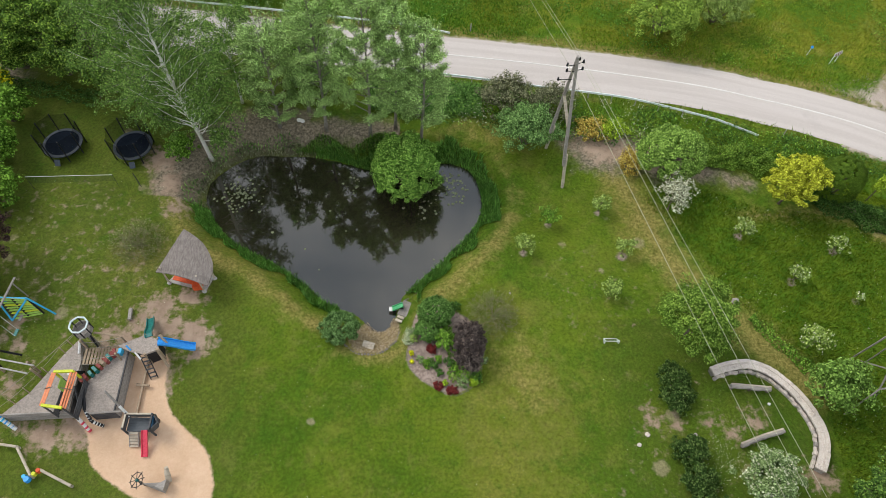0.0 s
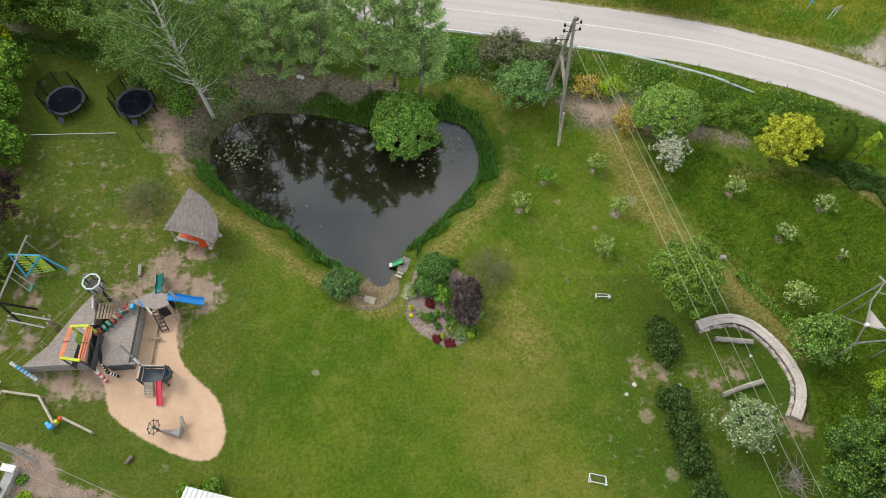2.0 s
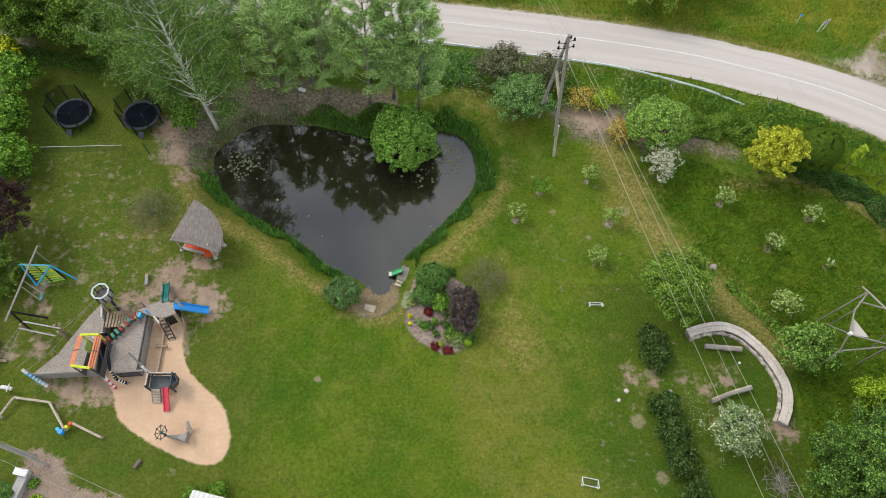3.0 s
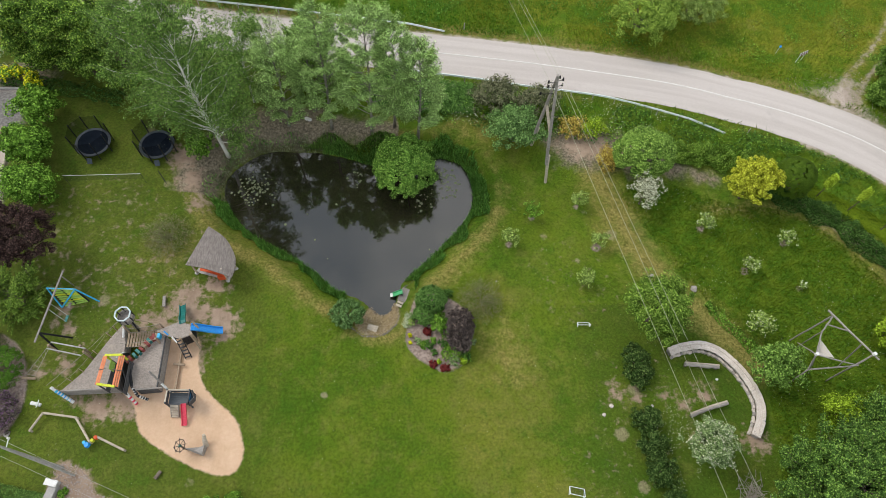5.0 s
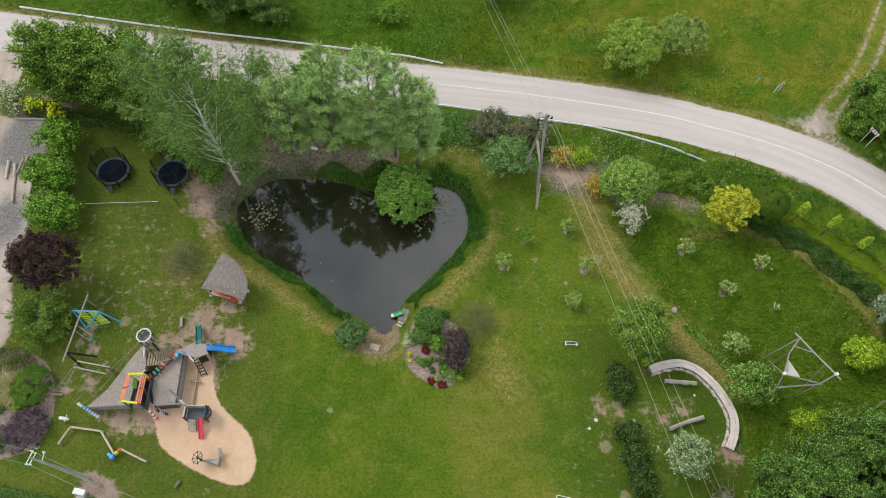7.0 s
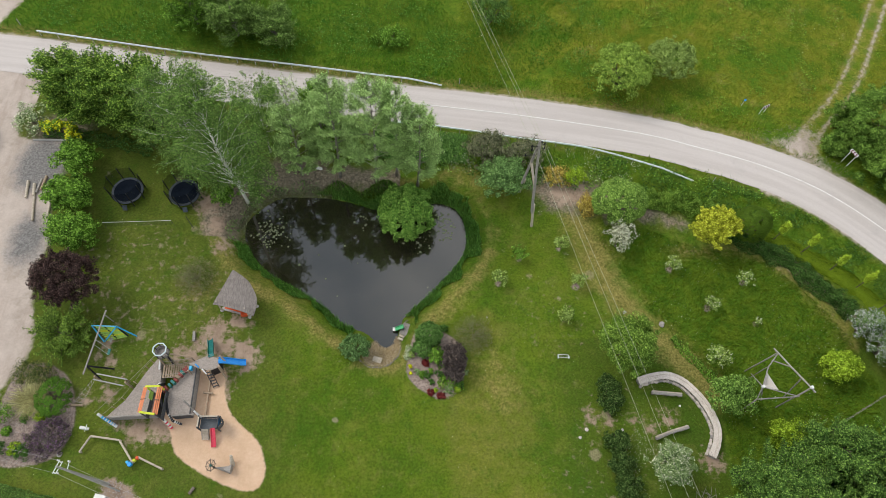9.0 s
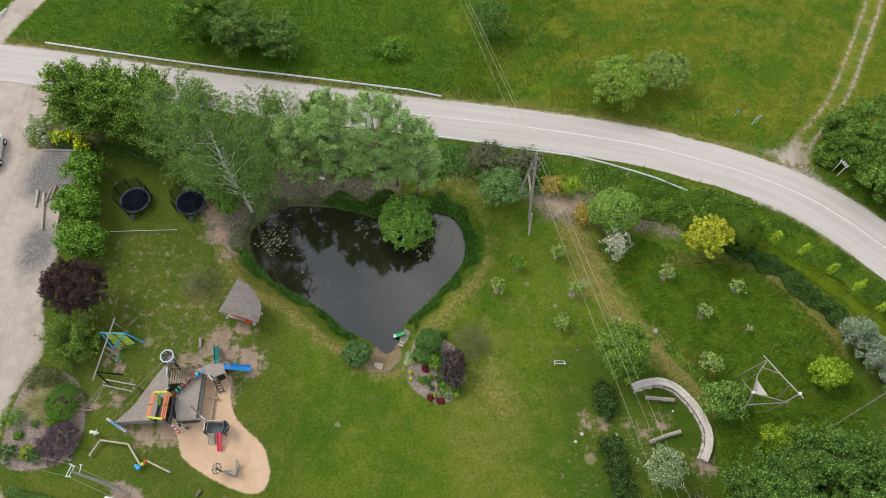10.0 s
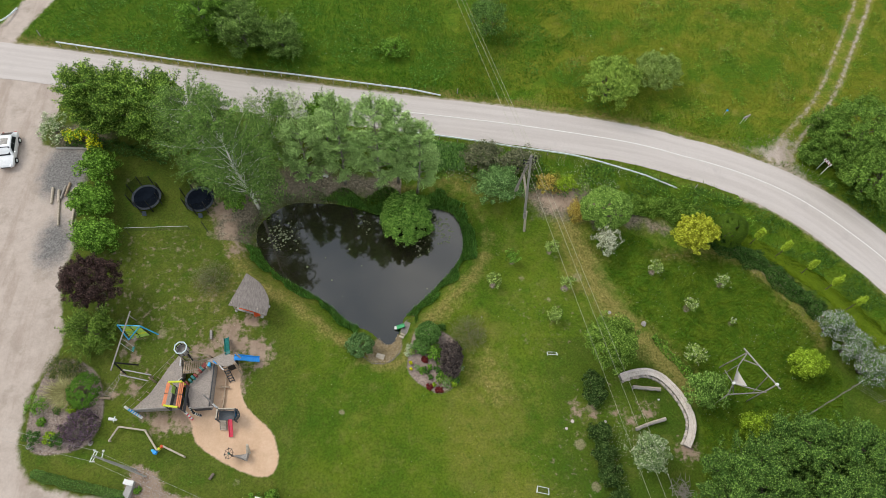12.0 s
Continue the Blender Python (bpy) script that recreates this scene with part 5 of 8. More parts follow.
def bare_shrub(x, y, r, h, label):
    """A nearly leafless shrub: fans of thin twigs with a few small leaves."""
    base = new("bare_shrub")
    base.location = (x, y, at(x, y))
    tagged(base, label, "bush")
    verts, faces, ends = [], [], []
    for _ in range(26):
        a, el = rng.uniform(0, 2 * math.pi), rng.uniform(0.4, 1.4)
        tip = np.array([math.cos(a) * math.cos(el) * r, math.sin(a) * math.cos(el) * r, math.sin(el) * h]) * rng.uniform(0.7, 1)
        tube(verts, faces, bent((0, 0, 0), tip, 0.3, 6), [0.028, 0.026, 0.023, 0.02, 0.017, 0.013, 0.008], 4)
    for _ in range(520):
        d = unit(rng.normal(size=3))
        d[2] = abs(d[2])
        p = d * np.array([r, r, h]) * rng.uniform(0.45, 1.0)
        e = p + unit(rng.normal(size=3) + d * 0.8) * rng.uniform(0.2, 0.5)
        tube(verts, faces, bent(p, e, 0.1, 3), [0.014, 0.012, 0.01, 0.007], 3)
        ends.append(e)
    tagged(mesh_object("branchwork", verts, faces, PALE_TWIG, base), kind="stuff")
    p = np.repeat(np.array(ends), 4, 0) + rng.normal(size=(len(ends) * 4, 3)) * 0.12
    p = p[p[:, 2] > 0.05]
    leaf_object("leaves", p, unit(rng.normal(size=p.shape) + np.array([0, 0, 1])), 0.07, 0.04, leafy("sparse_leaves", (0.12, 0.16, 0.045), (0.17, 0.20, 0.07), (0.26, 0.27, 0.13)), base)


bare_shrub(-20.3, 25.2, 2.0, 1.6, "thin bare shrub with sparse leaves behind the hut")
bare_shrub(4.7, 20.2, 1.9, 1.4, "thin bare shrub with sparse leaves on the lawn")
blades("straw_tuft", scatter(9000, (-32.6, 12.9, -30.4, 14.9), lambda p: np.hypot((p[:, 0] + 31.5) / 1.1, p[:, 1] - 13.9) < 0.7), 0.95, 0.035, leafy("straw_stalks", (0.30, 0.235, 0.120), (0.42, 0.34, 0.19), (0.55, 0.46, 0.28), through_light=0.1, vary=0.8), 0.95, "tuft of dry straw-coloured stalks in the rockery", "grass")


def pebbles(name, label, places, size, material):
    """Small rounded stones in one mesh."""
    verts, faces = [], []
    for x, y in places:
        r, a, b = size * rng.uniform(0.5, 1.5), rng.uniform(0, 6.28), len(verts)
        z = at(x, y)
        verts += [(x + r * math.cos(a + k * 1.257) * rng.uniform(0.7, 1.2), y + r * math.sin(a + k * 1.257) * rng.uniform(0.7, 1.2), z - 0.01) for k in range(5)]
        verts += [(x + 0.6 * r * math.cos(a + k * 1.257), y + 0.6 * r * math.sin(a + k * 1.257), z + r * 0.6) for k in range(5)]
        faces += [(b + k, b + (k + 1) % 5, b + 5 + (k + 1) % 5, b + 5 + k) for k in range(5)] + [tuple(b + 5 + k for k in range(5))]
    return tagged(mesh_object(name, verts, faces, material), label, "stones", kind="stuff")


PEBBLE = surf("tan_pebbles", (0.20, 0.15, 0.09), (0.42, 0.34, 0.23), 9.0, 20, 0.9)
CHIPS = surf("pinkish_gravel_chips", (0.30, 0.245, 0.215), (0.44, 0.37, 0.33), 6.0, 20, 0.9)


def strewn(n, area, cut=0.05):
    lo, hi = area.min(0), area.max(0)
    p = np.c_[rng.uniform(lo[0], hi[0], n), rng.uniform(lo[1], hi[1], n)]
    return p[inside_depth(p, area) > cut]


pebbles("shore_pebbles", "tan pebbles on the pond's shallow shore", strewn(2200, BEACH, -0.1), 0.045, PEBBLE)
pebbles("bed_gravel", "pinkish gravel chips in the flower bed", strewn(1800, BED), 0.026, CHIPS)
pebbles("rockery_gravel", "tan gravel and pebbles in the rockery", strewn(2400, ROCKERY), 0.05, CHIPS)
pebbles("mulch_gravel", "tan pebbles on the strip by the house", strewn(3200, MULCH_STRIP), 0.05, CHIPS)
pebbles("junction_gravel", "loose tan gravel where the track meets the road", strewn(1300, JUNCTION, -0.5), 0.035, CHIPS)

# ---- things: helpers ----
WEATHERED = surf("weathered_grey_wood", (0.26, 0.235, 0.215), (0.36, 0.33, 0.30), 1.2, 18, 0.85, stretch=(1, 6, 6), worn=(0.20, 0.18, 0.165), vary=0.12)
DECK = surf("grey_rubber_decking", (0.305, 0.262, 0.230), (0.350, 0.302, 0.266), 0.3, 9, 0.9, bump=0.1, worn=(0.42, 0.355, 0.30))
DARK_BOARD = surf("dark_grey_boards", (0.055, 0.055, 0.058), (0.095, 0.095, 0.098), 1.5, 14, 0.75, stretch=(1, 1, 8))
PALE_WOOD = surf("pale_sun_bleached_wood", (0.42, 0.355, 0.275), (0.56, 0.49, 0.39), 1.3, 18, 0.8, stretch=(1, 6, 6), vary=0.12)
TAN_WOOD = surf("tan_timber", (0.30, 0.22, 0.15), (0.40, 0.31, 0.22), 1.3, 18, 0.8, stretch=(1, 6, 6), vary=0.12)
STONE = surf("pale_field_stone", (0.30, 0.27, 0.245), (0.46, 0.42, 0.385), 2.0, 20, 0.9, bump=0.6, depth=0.03, vary=0.2)
SLAB = surf("pale_bleached_stone_slab", (0.56, 0.49, 0.43), (0.68, 0.60, 0.535), 1.0, 12, 0.9, worn=(0.44, 0.375, 0.33), vary=0.06, bump=0.6, depth=0.02)
BLUE = surf("blue_plastic", (0.026, 0.270, 0.720), (0.040, 0.330, 0.800), 1.0, 12, 0.35, bump=0.05)
SKY_BLUE = surf("light_blue_paint", (0.045, 0.380, 0.660), (0.065, 0.450, 0.740), 1.0, 12, 0.5, bump=0.05)
TEAL = surf("teal_green_plastic", (0.012, 0.140, 0.130), (0.022, 0.190, 0.170), 1.0, 12, 0.4, bump=0.05)
MINT = surf("bright_green_plastic", (0.05, 0.36, 0.13), (0.08, 0.44, 0.18), 1.0, 12, 0.4, bump=0.05)
RED = surf("red_plastic", (0.58, 0.045, 0.085), (0.68, 0.07, 0.11), 1.0, 12, 0.4, bump=0.05)
BRICK_RED = surf("faded_red_paint", (0.20, 0.045, 0.040), (0.27, 0.07, 0.06), 2.0, 14, 0.7)
ORANGE = surf("orange_paint", (0.62, 0.190, 0.080), (0.72, 0.250, 0.115), 2.0, 14, 0.55, vary=0.06)
SIGNAL = surf("bright_orange_red_paint", (0.60, 0.075, 0.020), (0.70, 0.11, 0.03), 2.0, 14, 0.55)
YELLOW_GREEN = surf("yellow_green_paint", (0.50, 0.56, 0.025), (0.62, 0.66, 0.05), 2.0, 14, 0.55)
LEAF_PAINT = surf("apple_green_paint", (0.30, 0.50, 0.08), (0.38, 0.58, 0.12), 2.0, 14, 0.55)
BLACK = surf("black_rubber", (0.012, 0.012, 0.014), (0.022, 0.022, 0.025), 2.0, 20, 0.6)
MAT = surf("dark_blue_grey_mat", (0.006, 0.010, 0.017), (0.011, 0.016, 0.025), 1.5, 40, 0.7)
MAT.node_tree.nodes["Principled BSDF"].inputs["Specular IOR Level"].default_value = 0.03
PAD = surf("dark_blue_pad", (0.045, 0.058, 0.075), (0.065, 0.080, 0.098), 2.0, 20, 0.6)
WHITE = surf("white_paint", (0.70, 0.69, 0.66), (0.80, 0.79, 0.77), 1.5, 16, 0.55, bump=0.1, worn=(0.60, 0.58, 0.54))
STEEL = surf("galvanised_steel", (0.76, 0.83, 0.80), (0.84, 0.89, 0.87), 1.5, 20, 0.5, 0.0, bump=0.1)
WIRE = surf("aluminium_wire", (0.42, 0.42, 0.30), (0.50, 0.50, 0.36), 1.0, 5, 0.5, 0.4, bump=0.0)
CONCRETE = surf("grey_concrete", (0.36, 0.345, 0.325), (0.46, 0.44, 0.415), 1.2, 18, 0.9, vary=0.06)
SHINGLE = surf("grey_brown_thatch", (0.210, 0.180, 0.163), (0.315, 0.276, 0.252), 2.2, 16, 0.95, bump=1.0, depth=0.05, vary=0.06, stretch=(5, 1.2, 1))
GLASS = surf("dark_car_glass", (0.012, 0.014, 0.017), (0.018, 0.020, 0.024), 1.0, 5, 0.08, bump=0.0)
CAR_WHITE = surf("white_car_paint", (0.78, 0.79, 0.80), (0.82, 0.83, 0.84), 0.5, 5, 0.22, bump=0.0)
RUBBER = surf("tyre_rubber", (0.015, 0.015, 0.015), (0.03, 0.03, 0.03), 3.0, 30, 0.85)
LAMP_GLASS = surf("clear_lamp_glass", (0.6, 0.62, 0.65), (0.7, 0.72, 0.75), 1.0, 5, 0.1, bump=0.0)
TAIL = surf("red_lamp_glass", (0.35, 0.01, 0.01), (0.45, 0.02, 0.02), 1.0, 5, 0.2, bump=0.0)
PAD_LEAF = leafy("lily_pad", (0.135, 0.132, 0.088), (0.20, 0.195, 0.135), (0.30, 0.295, 0.22), through_light=0.05)


def net_material(name, colour, cover):
    m, nt, bsdf = nodes_of(name)
    bsdf.inputs["Base Color"].default_value = (*colour, 1)
    bsdf.inputs["Roughness"].default_value = 0.9
    bsdf.inputs["Specular IOR Level"].default_value = 0.03
    clear = nt.nodes.new("ShaderNodeBsdfTransparent")
    ms = add(nt, "ShaderNodeMixShader", Fac=cover)
    nt.links.new(clear.outputs["BSDF"], ms.inputs[1])
    nt.links.new(bsdf.outputs["BSDF"], ms.inputs[2])
    nt.links.new(ms.outputs["Shader"], nt.nodes["Material Output"].inputs["Surface"])
    return m


NETTING = net_material("black_safety_net", (0.008, 0.010, 0.013), 0.42)
PLAY_NET = net_material("green_play_net", (0.10, 0.12, 0.08), 0.25)
SAIL = net_material("pale_woven_net", (0.62, 0.57, 0.53), 0.8)


def thing(name, label, category, x, y, group="", z=None):
    ob = new(name)
    ob.location = (x, y, at(x, y) if z is None else z)
    return tagged(ob, label, category, group)


def part(name, bm, material, parent, label=""):
    """Links a bmesh, built in the place's own coordinates, as one mesh under a thing or a part of it."""
    me = bpy.data.meshes.new(name)
    bm.to_mesh(me)
    bm.free()
    me.materials.append(material)
    ob = new(name, me)
    o, up = Vector((0, 0, 0)), parent
    while up:
        o += up.location
        up = up.parent
    me.transform(Matrix.Translation(-o))
    ob.parent = parent
    return tagged(ob, label)


def box(size, centre, turn=None, bevel=0.012):
    bm = bmesh.new()
    bmesh.ops.create_cube(bm, size=1.0)
    bmesh.ops.scale(bm, vec=size, verts=bm.verts)
    b = min(bevel, min(size) * 0.3)
    bmesh.ops.bevel(bm, geom=bm.edges[:], offset=b, segments=1, affect="EDGES")
    if turn is not None:
        bmesh.ops.transform(bm, matrix=turn.to_4x4(), verts=bm.verts)
    bmesh.ops.translate(bm, vec=centre, verts=bm.verts)
    return bm


def along(a, b):
    """The turn that lays x along the way from a to b, z as upright as can be."""
    d = (Vector(b) - Vector(a)).normalized()
    side = Vector((0, 0, 1)).cross(d)
    side = side.normalized() if side.length > 1e-4 else Vector((0, 1, 0))
    return Matrix((d, side, d.cross(side))).transposed()


def beam(a, b, w, h, bevel=0.012):
    a, b = Vector(a), Vector(b)
    return box(((b - a).length, w, h), (a + b) / 2, along(a, b), bevel)


def log(a, b, r, r2=None, sides=9, knots=0.0):
    verts, faces = [], []
    a, b = Vector(a), Vector(b)
    n = 5
    path = [a.lerp(b, i / n) + Vector([noise.noise((i * 1.7 + k, a.x, b.y)) for k in (0, 5, 9)]) * knots for i in range(n + 1)]
    tube(verts, faces, path, [r + ((r if r2 is None else r2) - r) * i / n for i in range(n + 1)], sides)
    return raw(verts, faces)


def raw(verts, faces):
    bm = bmesh.new()
    vs = [bm.verts.new(v) for v in verts]
    for f in faces:
        bm.faces.new([vs[i] for i in f])
    bmesh.ops.recalc_face_normals(bm, faces=bm.faces)
    return bm


def prism(outline, z0, z1, flare=0.0, bevel=0.0):
    """An outline of the plan drawn up from z0 to z1; flare: the foot stands out that far."""
    c = np.mean(np.array(outline), 0)
    n = len(outline)
    foot = [tuple(c + (np.array(q) - c) * (1 + flare)) for q in outline]
    bm = raw([(*q, z0) for q in foot] + [(*q, z1) for q in outline], [tuple(range(n))[::-1], tuple(range(n, 2 * n))] + [(i, (i + 1) % n, n + (i + 1) % n, n + i) for i in range(n)])
    if bevel:
        bmesh.ops.bevel(bm, geom=bm.edges[:], offset=bevel, segments=1, affect="EDGES")
    return bm


def rock(x, y, r, seed, flat=0.6, z=None):
    bm = bmesh.new()
    bmesh.ops.create_icosphere(bm, subdivisions=2, radius=r)
    for v in bm.verts:
        v.co *= 1 + 0.35 * noise.noise(v.co / r * 1.1 + Vector((seed * 3.1, seed, 0)))
        v.co.z *= flat
    bmesh.ops.translate(bm, vec=(x, y, (at(x, y) if z is None else z) + r * flat * 0.35), verts=bm.verts)
    return bm


def trough(points, width, side, thick=0.03):
    """A slide: a curved bed with raised sides along a line of places."""
    verts, faces = [], []
    prof = [(-width / 2 - thick, side), (-width / 2, side), (-width / 2 + 0.03, 0.02), (width / 2 - 0.03, 0.02), (width / 2, side), (width / 2 + thick, side), (width / 2 + thick, -thick), (-width / 2 - thick, -thick)]
    pts = [Vector(p) for p in points]
    for i, p in enumerate(pts):
        d = (pts[min(i + 1, len(pts) - 1)] - pts[max(i - 1, 0)]).normalized()
        s = Vector((d.y, -d.x, 0)).normalized()
        u = s.cross(d)
        verts += [tuple(p + s * a + u * b) for a, b in prof]
    k = len(prof)
    faces = [(i * k + j, i * k + (j + 1) % k, (i + 1) * k + (j + 1) % k, (i + 1) * k + j) for i in range(len(pts) - 1) for j in range(k)]
    faces += [tuple(range(k))[::-1], tuple((len(pts) - 1) * k + j for j in range(k))]
    return raw(verts, faces)


def slide_line(a, b, n=9, wave=0.0):
    """From a down to b, flat at the top and the foot."""
    a, b = Vector(a), Vector(b)
    out = []
    for i in range(n):
        u = i / (n - 1)
        e = u * u * (3 - 2 * u)
        p = a.lerp(b, u)
        p.z = a.z + (b.z - a.z) * (0.35 * u + 0.65 * e) + wave * math.sin(u * 2 * math.pi * 1.5) * 0.5
        out.append(p)
    return out


# ---- guard rails ----
def guard_rail(points, label):
    line = smooth(points, False, 8)
    ob = thing("guard_rail", label, "guard rail", *line[0])
    prof = [(0.0, 0.52), (0.07, 0.54), (0.07, 0.575), (0.0, 0.61), (0.07, 0.645), (0.07, 0.68), (0.0, 0.70), (-0.025, 0.70), (0.045, 0.675), (0.045, 0.65), (-0.025, 0.61), (0.045, 0.57), (0.045, 0.545), (-0.025, 0.52)]
    t = unit(np.gradient(line, axis=0))
    verts, k = [], len(prof)
    away = np.r_[0, np.cumsum(np.hypot(*np.diff(line, axis=0).T))]
    for q, d, s in zip(line, t, away):
        g = at(*q) - 0.5 * max(0.0, 1 - (away[-1] - s) / 3.5)
        verts += [(q[0] - d[1] * a, q[1] + d[0] * a, g + z) for a, z in prof]
    n = len(line)
    bm = raw(verts, [(i * k + j, i * k + (j + 1) % k, (i + 1) * k + (j + 1) % k, (i + 1) * k + j) for i in range(n - 1) for j in range(k)])
    part("rail", bm, STEEL, ob)
    run = np.r_[0, np.cumsum(np.hypot(*np.diff(line, axis=0).T))]
    for s in np.arange(0.3, run[-1] - 3.0, 2.0):
        q = np.array([np.interp(s, run, line[:, 0]), np.interp(s, run, line[:, 1])])
        d = np.array([np.interp(s, run, t[:, 0]), np.interp(s, run, t[:, 1])])
        q = q + np.array([d[1], -d[0]]) * 0.07
        part("post", box((0.08, 0.06, 0.72), (*q, at(*q) + 0.32), Matrix.Rotation(math.atan2(d[1], d[0]), 3, "Z")), CONCRETE, ob)


guard_rail([(-42.4, 54.3), (-35.8, 53.3), (-29.2, 52.3), (-22.6, 51.4), (-16.2, 50.7), (-9.7, 49.9), (-3.3, 49.1), (1.9, 48.5)], "long galvanised steel guard rail beside the road and meadow")
guard_rail([(-4.5, 43.2), (0.7, 42.75), (6.2, 42.0), (9.3, 41.5), (15.5, 40.65), (18.5, 39.95), (21.5, 39.0), (24.5, 37.95), (27.4, 36.9)], "galvanised steel guard rail between the road and the garden slope")
guard_rail([(-58, 56.2), (-52.6, 56.6), (-49.6, 57.4), (-48.5, 59.8)], "short galvanised guard rail at the side road")


# ---- power line ----
def power_pole():
    ob = thing("power_pole", "weathered wooden A-frame power pole with black insulators", "utility pole", 10.1, 33.5)
    apex = Vector((9.62, 33.08, 11.25))
    legs = [Vector((10.6, 31.65, at(10.6, 31.65) - 0.2)), Vector((9.55, 35.4, at(9.55, 35.4) - 0.2))]
    for q in legs:
        part("leg", log(q + (apex - q) * 0.22, apex + Vector((0, 0, 0.15)), 0.14, 0.10, 10, 0.04), WEATHERED, ob)
        stub = q + Vector((0.14, 0.1, 0))
        part("stub", log(stub, stub + (apex - q) * 0.3, 0.13, 0.12, 10, 0.03), PALE_WOOD, ob, "pale bleached wooden stub bound to the leg")
    lo, hi = legs[0].lerp(apex, 0.52), legs[1].lerp(apex, 0.66)
    part("brace", beam(lo, hi, 0.2, 0.12), PALE_WOOD, ob, "pale wooden cross brace")
    for i, (dx, dz) in enumerate(((-0.55, -0.5), (-0.5, -1.0), (0.5, -0.35), (0.55, -0.95), (-0.95, -1.7), (0.2, -0.1))):
        c = apex + Vector((dx, 0.15 * dx, dz))
        pin = part("bracket", log(apex + Vector((0, 0, dz - 0.12)), c, 0.025, 0.025, 6), BLACK, ob)
        part("insulator", log(c - Vector((0, 0, 0.04)), c + Vector((0, 0, 0.2)), 0.085, 0.05, 8), BLACK, pin)


power_pole()


def wires(name, label, spans, sag, r=0.014, material=None):
    ob = thing(name, label, "cable", *spans[0][0][:2], z=spans[0][0][2])
    for a, b in spans:
        verts, faces = [], []
        path = [Vector(a).lerp(Vector(b), u) - Vector((0, 0, sag * 4 * u * (1 - u))) for u in np.linspace(0, 1, 25)]
        tube(verts, faces, path, [r] * 25, 5)
        part("wire", raw(verts, faces), material or WIRE, ob)


wires("power_line", "three pale overhead wires across the garden", [((9.1, 33.0, 10.8), (22.7, -14.0, 8.2)), ((9.75, 33.0, 11.3), (24.1, -14.0, 8.2)), ((10.2, 33.1, 10.9), (25.3, -14.0, 8.2))], 0.05, 0.011)
wires("power_line", "three pale overhead wires across the meadow", [((9.1, 33.2, 10.8), (-1.9, 70.0, 9.4)), ((9.7, 33.2, 11.3), (-1.6, 70.0, 9.4)), ((10.2, 33.2, 10.9), (-1.2, 70.0, 9.4))], 0.05, 0.011)


def lamp_pole():
    x, y = -24.05, 7.4
    g = at(x, y)
    ob = thing("utility_pole", "grey wooden pole with white insulators by the mulch bed", "utility pole", x, y)
    part("post", log((x, y, g - 0.1), (x, y, g + 8.6), 0.1, 0.075, 10, 0.02), CONCRETE, ob)
    part("strut", log((x + 0.9, y - 0.5, g - 0.1), (x + 0.08, y - 0.05, g + 7.6), 0.075, 0.06, 10, 0.02), CONCRETE, ob)
    for z, s in ((8.5, 0.45), (8.1, 0.4)):
        arm = part("crossarm", beam((x - 0.15, y - s, g + z), (x + 0.1, y + s, g + z), 0.05, 0.05), STEEL, ob)
        for u in (-1, 1):
            c = Vector((x, y + u * s * 0.9, g + z))
            part("insulator", log(c, c + Vector((0, 0, 0.16)), 0.055, 0.04, 8), WHITE, arm, "white porcelain insulator")
    part("bracket", beam((x, y, g + 7.0), (x + 0.1, y + 0.55, g + 7.2), 0.05, 0.05), STEEL, ob)
    part("insulator", log((x + 0.1, y + 0.55, g + 7.15), (x + 0.1, y + 0.55, g + 7.35), 0.08, 0.06, 8), WHITE, ob, "white porcelain insulator")


lamp_pole()
wires("telephone_line", "thin dark overhead wires by the house", [((-24.05, 7.8, 8.9), (-60, 15.5, 8.6)), ((-24.05, 7.0, 8.9), (-60, 14.7, 8.6)), ((-24.05, 7.8, 8.9), (-6, 0.6, 8.2)), ((-24.05, 7.0, 8.9), (-6, -0.2, 8.2))], 0.25, 0.008, CONCRETE)


# ---- road signs ----
SIGN_RED = surf("dark_red_sign_paint", (0.13, 0.012, 0.018), (0.18, 0.02, 0.026), 2.0, 14, 0.5, bump=0.05)


def chevron_sign(x, y, turn, z, w=1.0, h=0.32):
    ob = thing("chevron_sign", "white road bend marker with dark red chevrons on two posts", "road sign", x, y)
    g = at(x, y)
    c, s = math.cos(turn), math.sin(turn)
    rot = Matrix.Rotation(turn, 3, "Z") @ Matrix.Rotation(radians(-22), 3, "X")
    board = part("board", box((w, 0.03, h), (x, y, g + z), rot), WHITE, ob)
    for k in range(3):
        u = (k - 1) * w * 0.3
        for side in (-1, 1):
            lift = Vector((c * u, s * u, 0)) + rot @ Vector((0, -0.022, side * h * 0.23))
            part("stripe", box((w * 0.1, 0.012, h * 0.6), Vector((x, y, g + z)) + lift, rot @ Matrix.Rotation(radians(38 * side), 3, "Y"), 0.002), SIGN_RED, board)
    for u in (-0.35, 0.35):
        part("post", log((x + c * w * u - s * 0.04, y + s * w * u + c * 0.04, g - 0.1), (x + c * w * u - s * 0.04, y + s * w * u + c * 0.04, g + z + 0.15), 0.035, 0.035, 8), STEEL, ob)


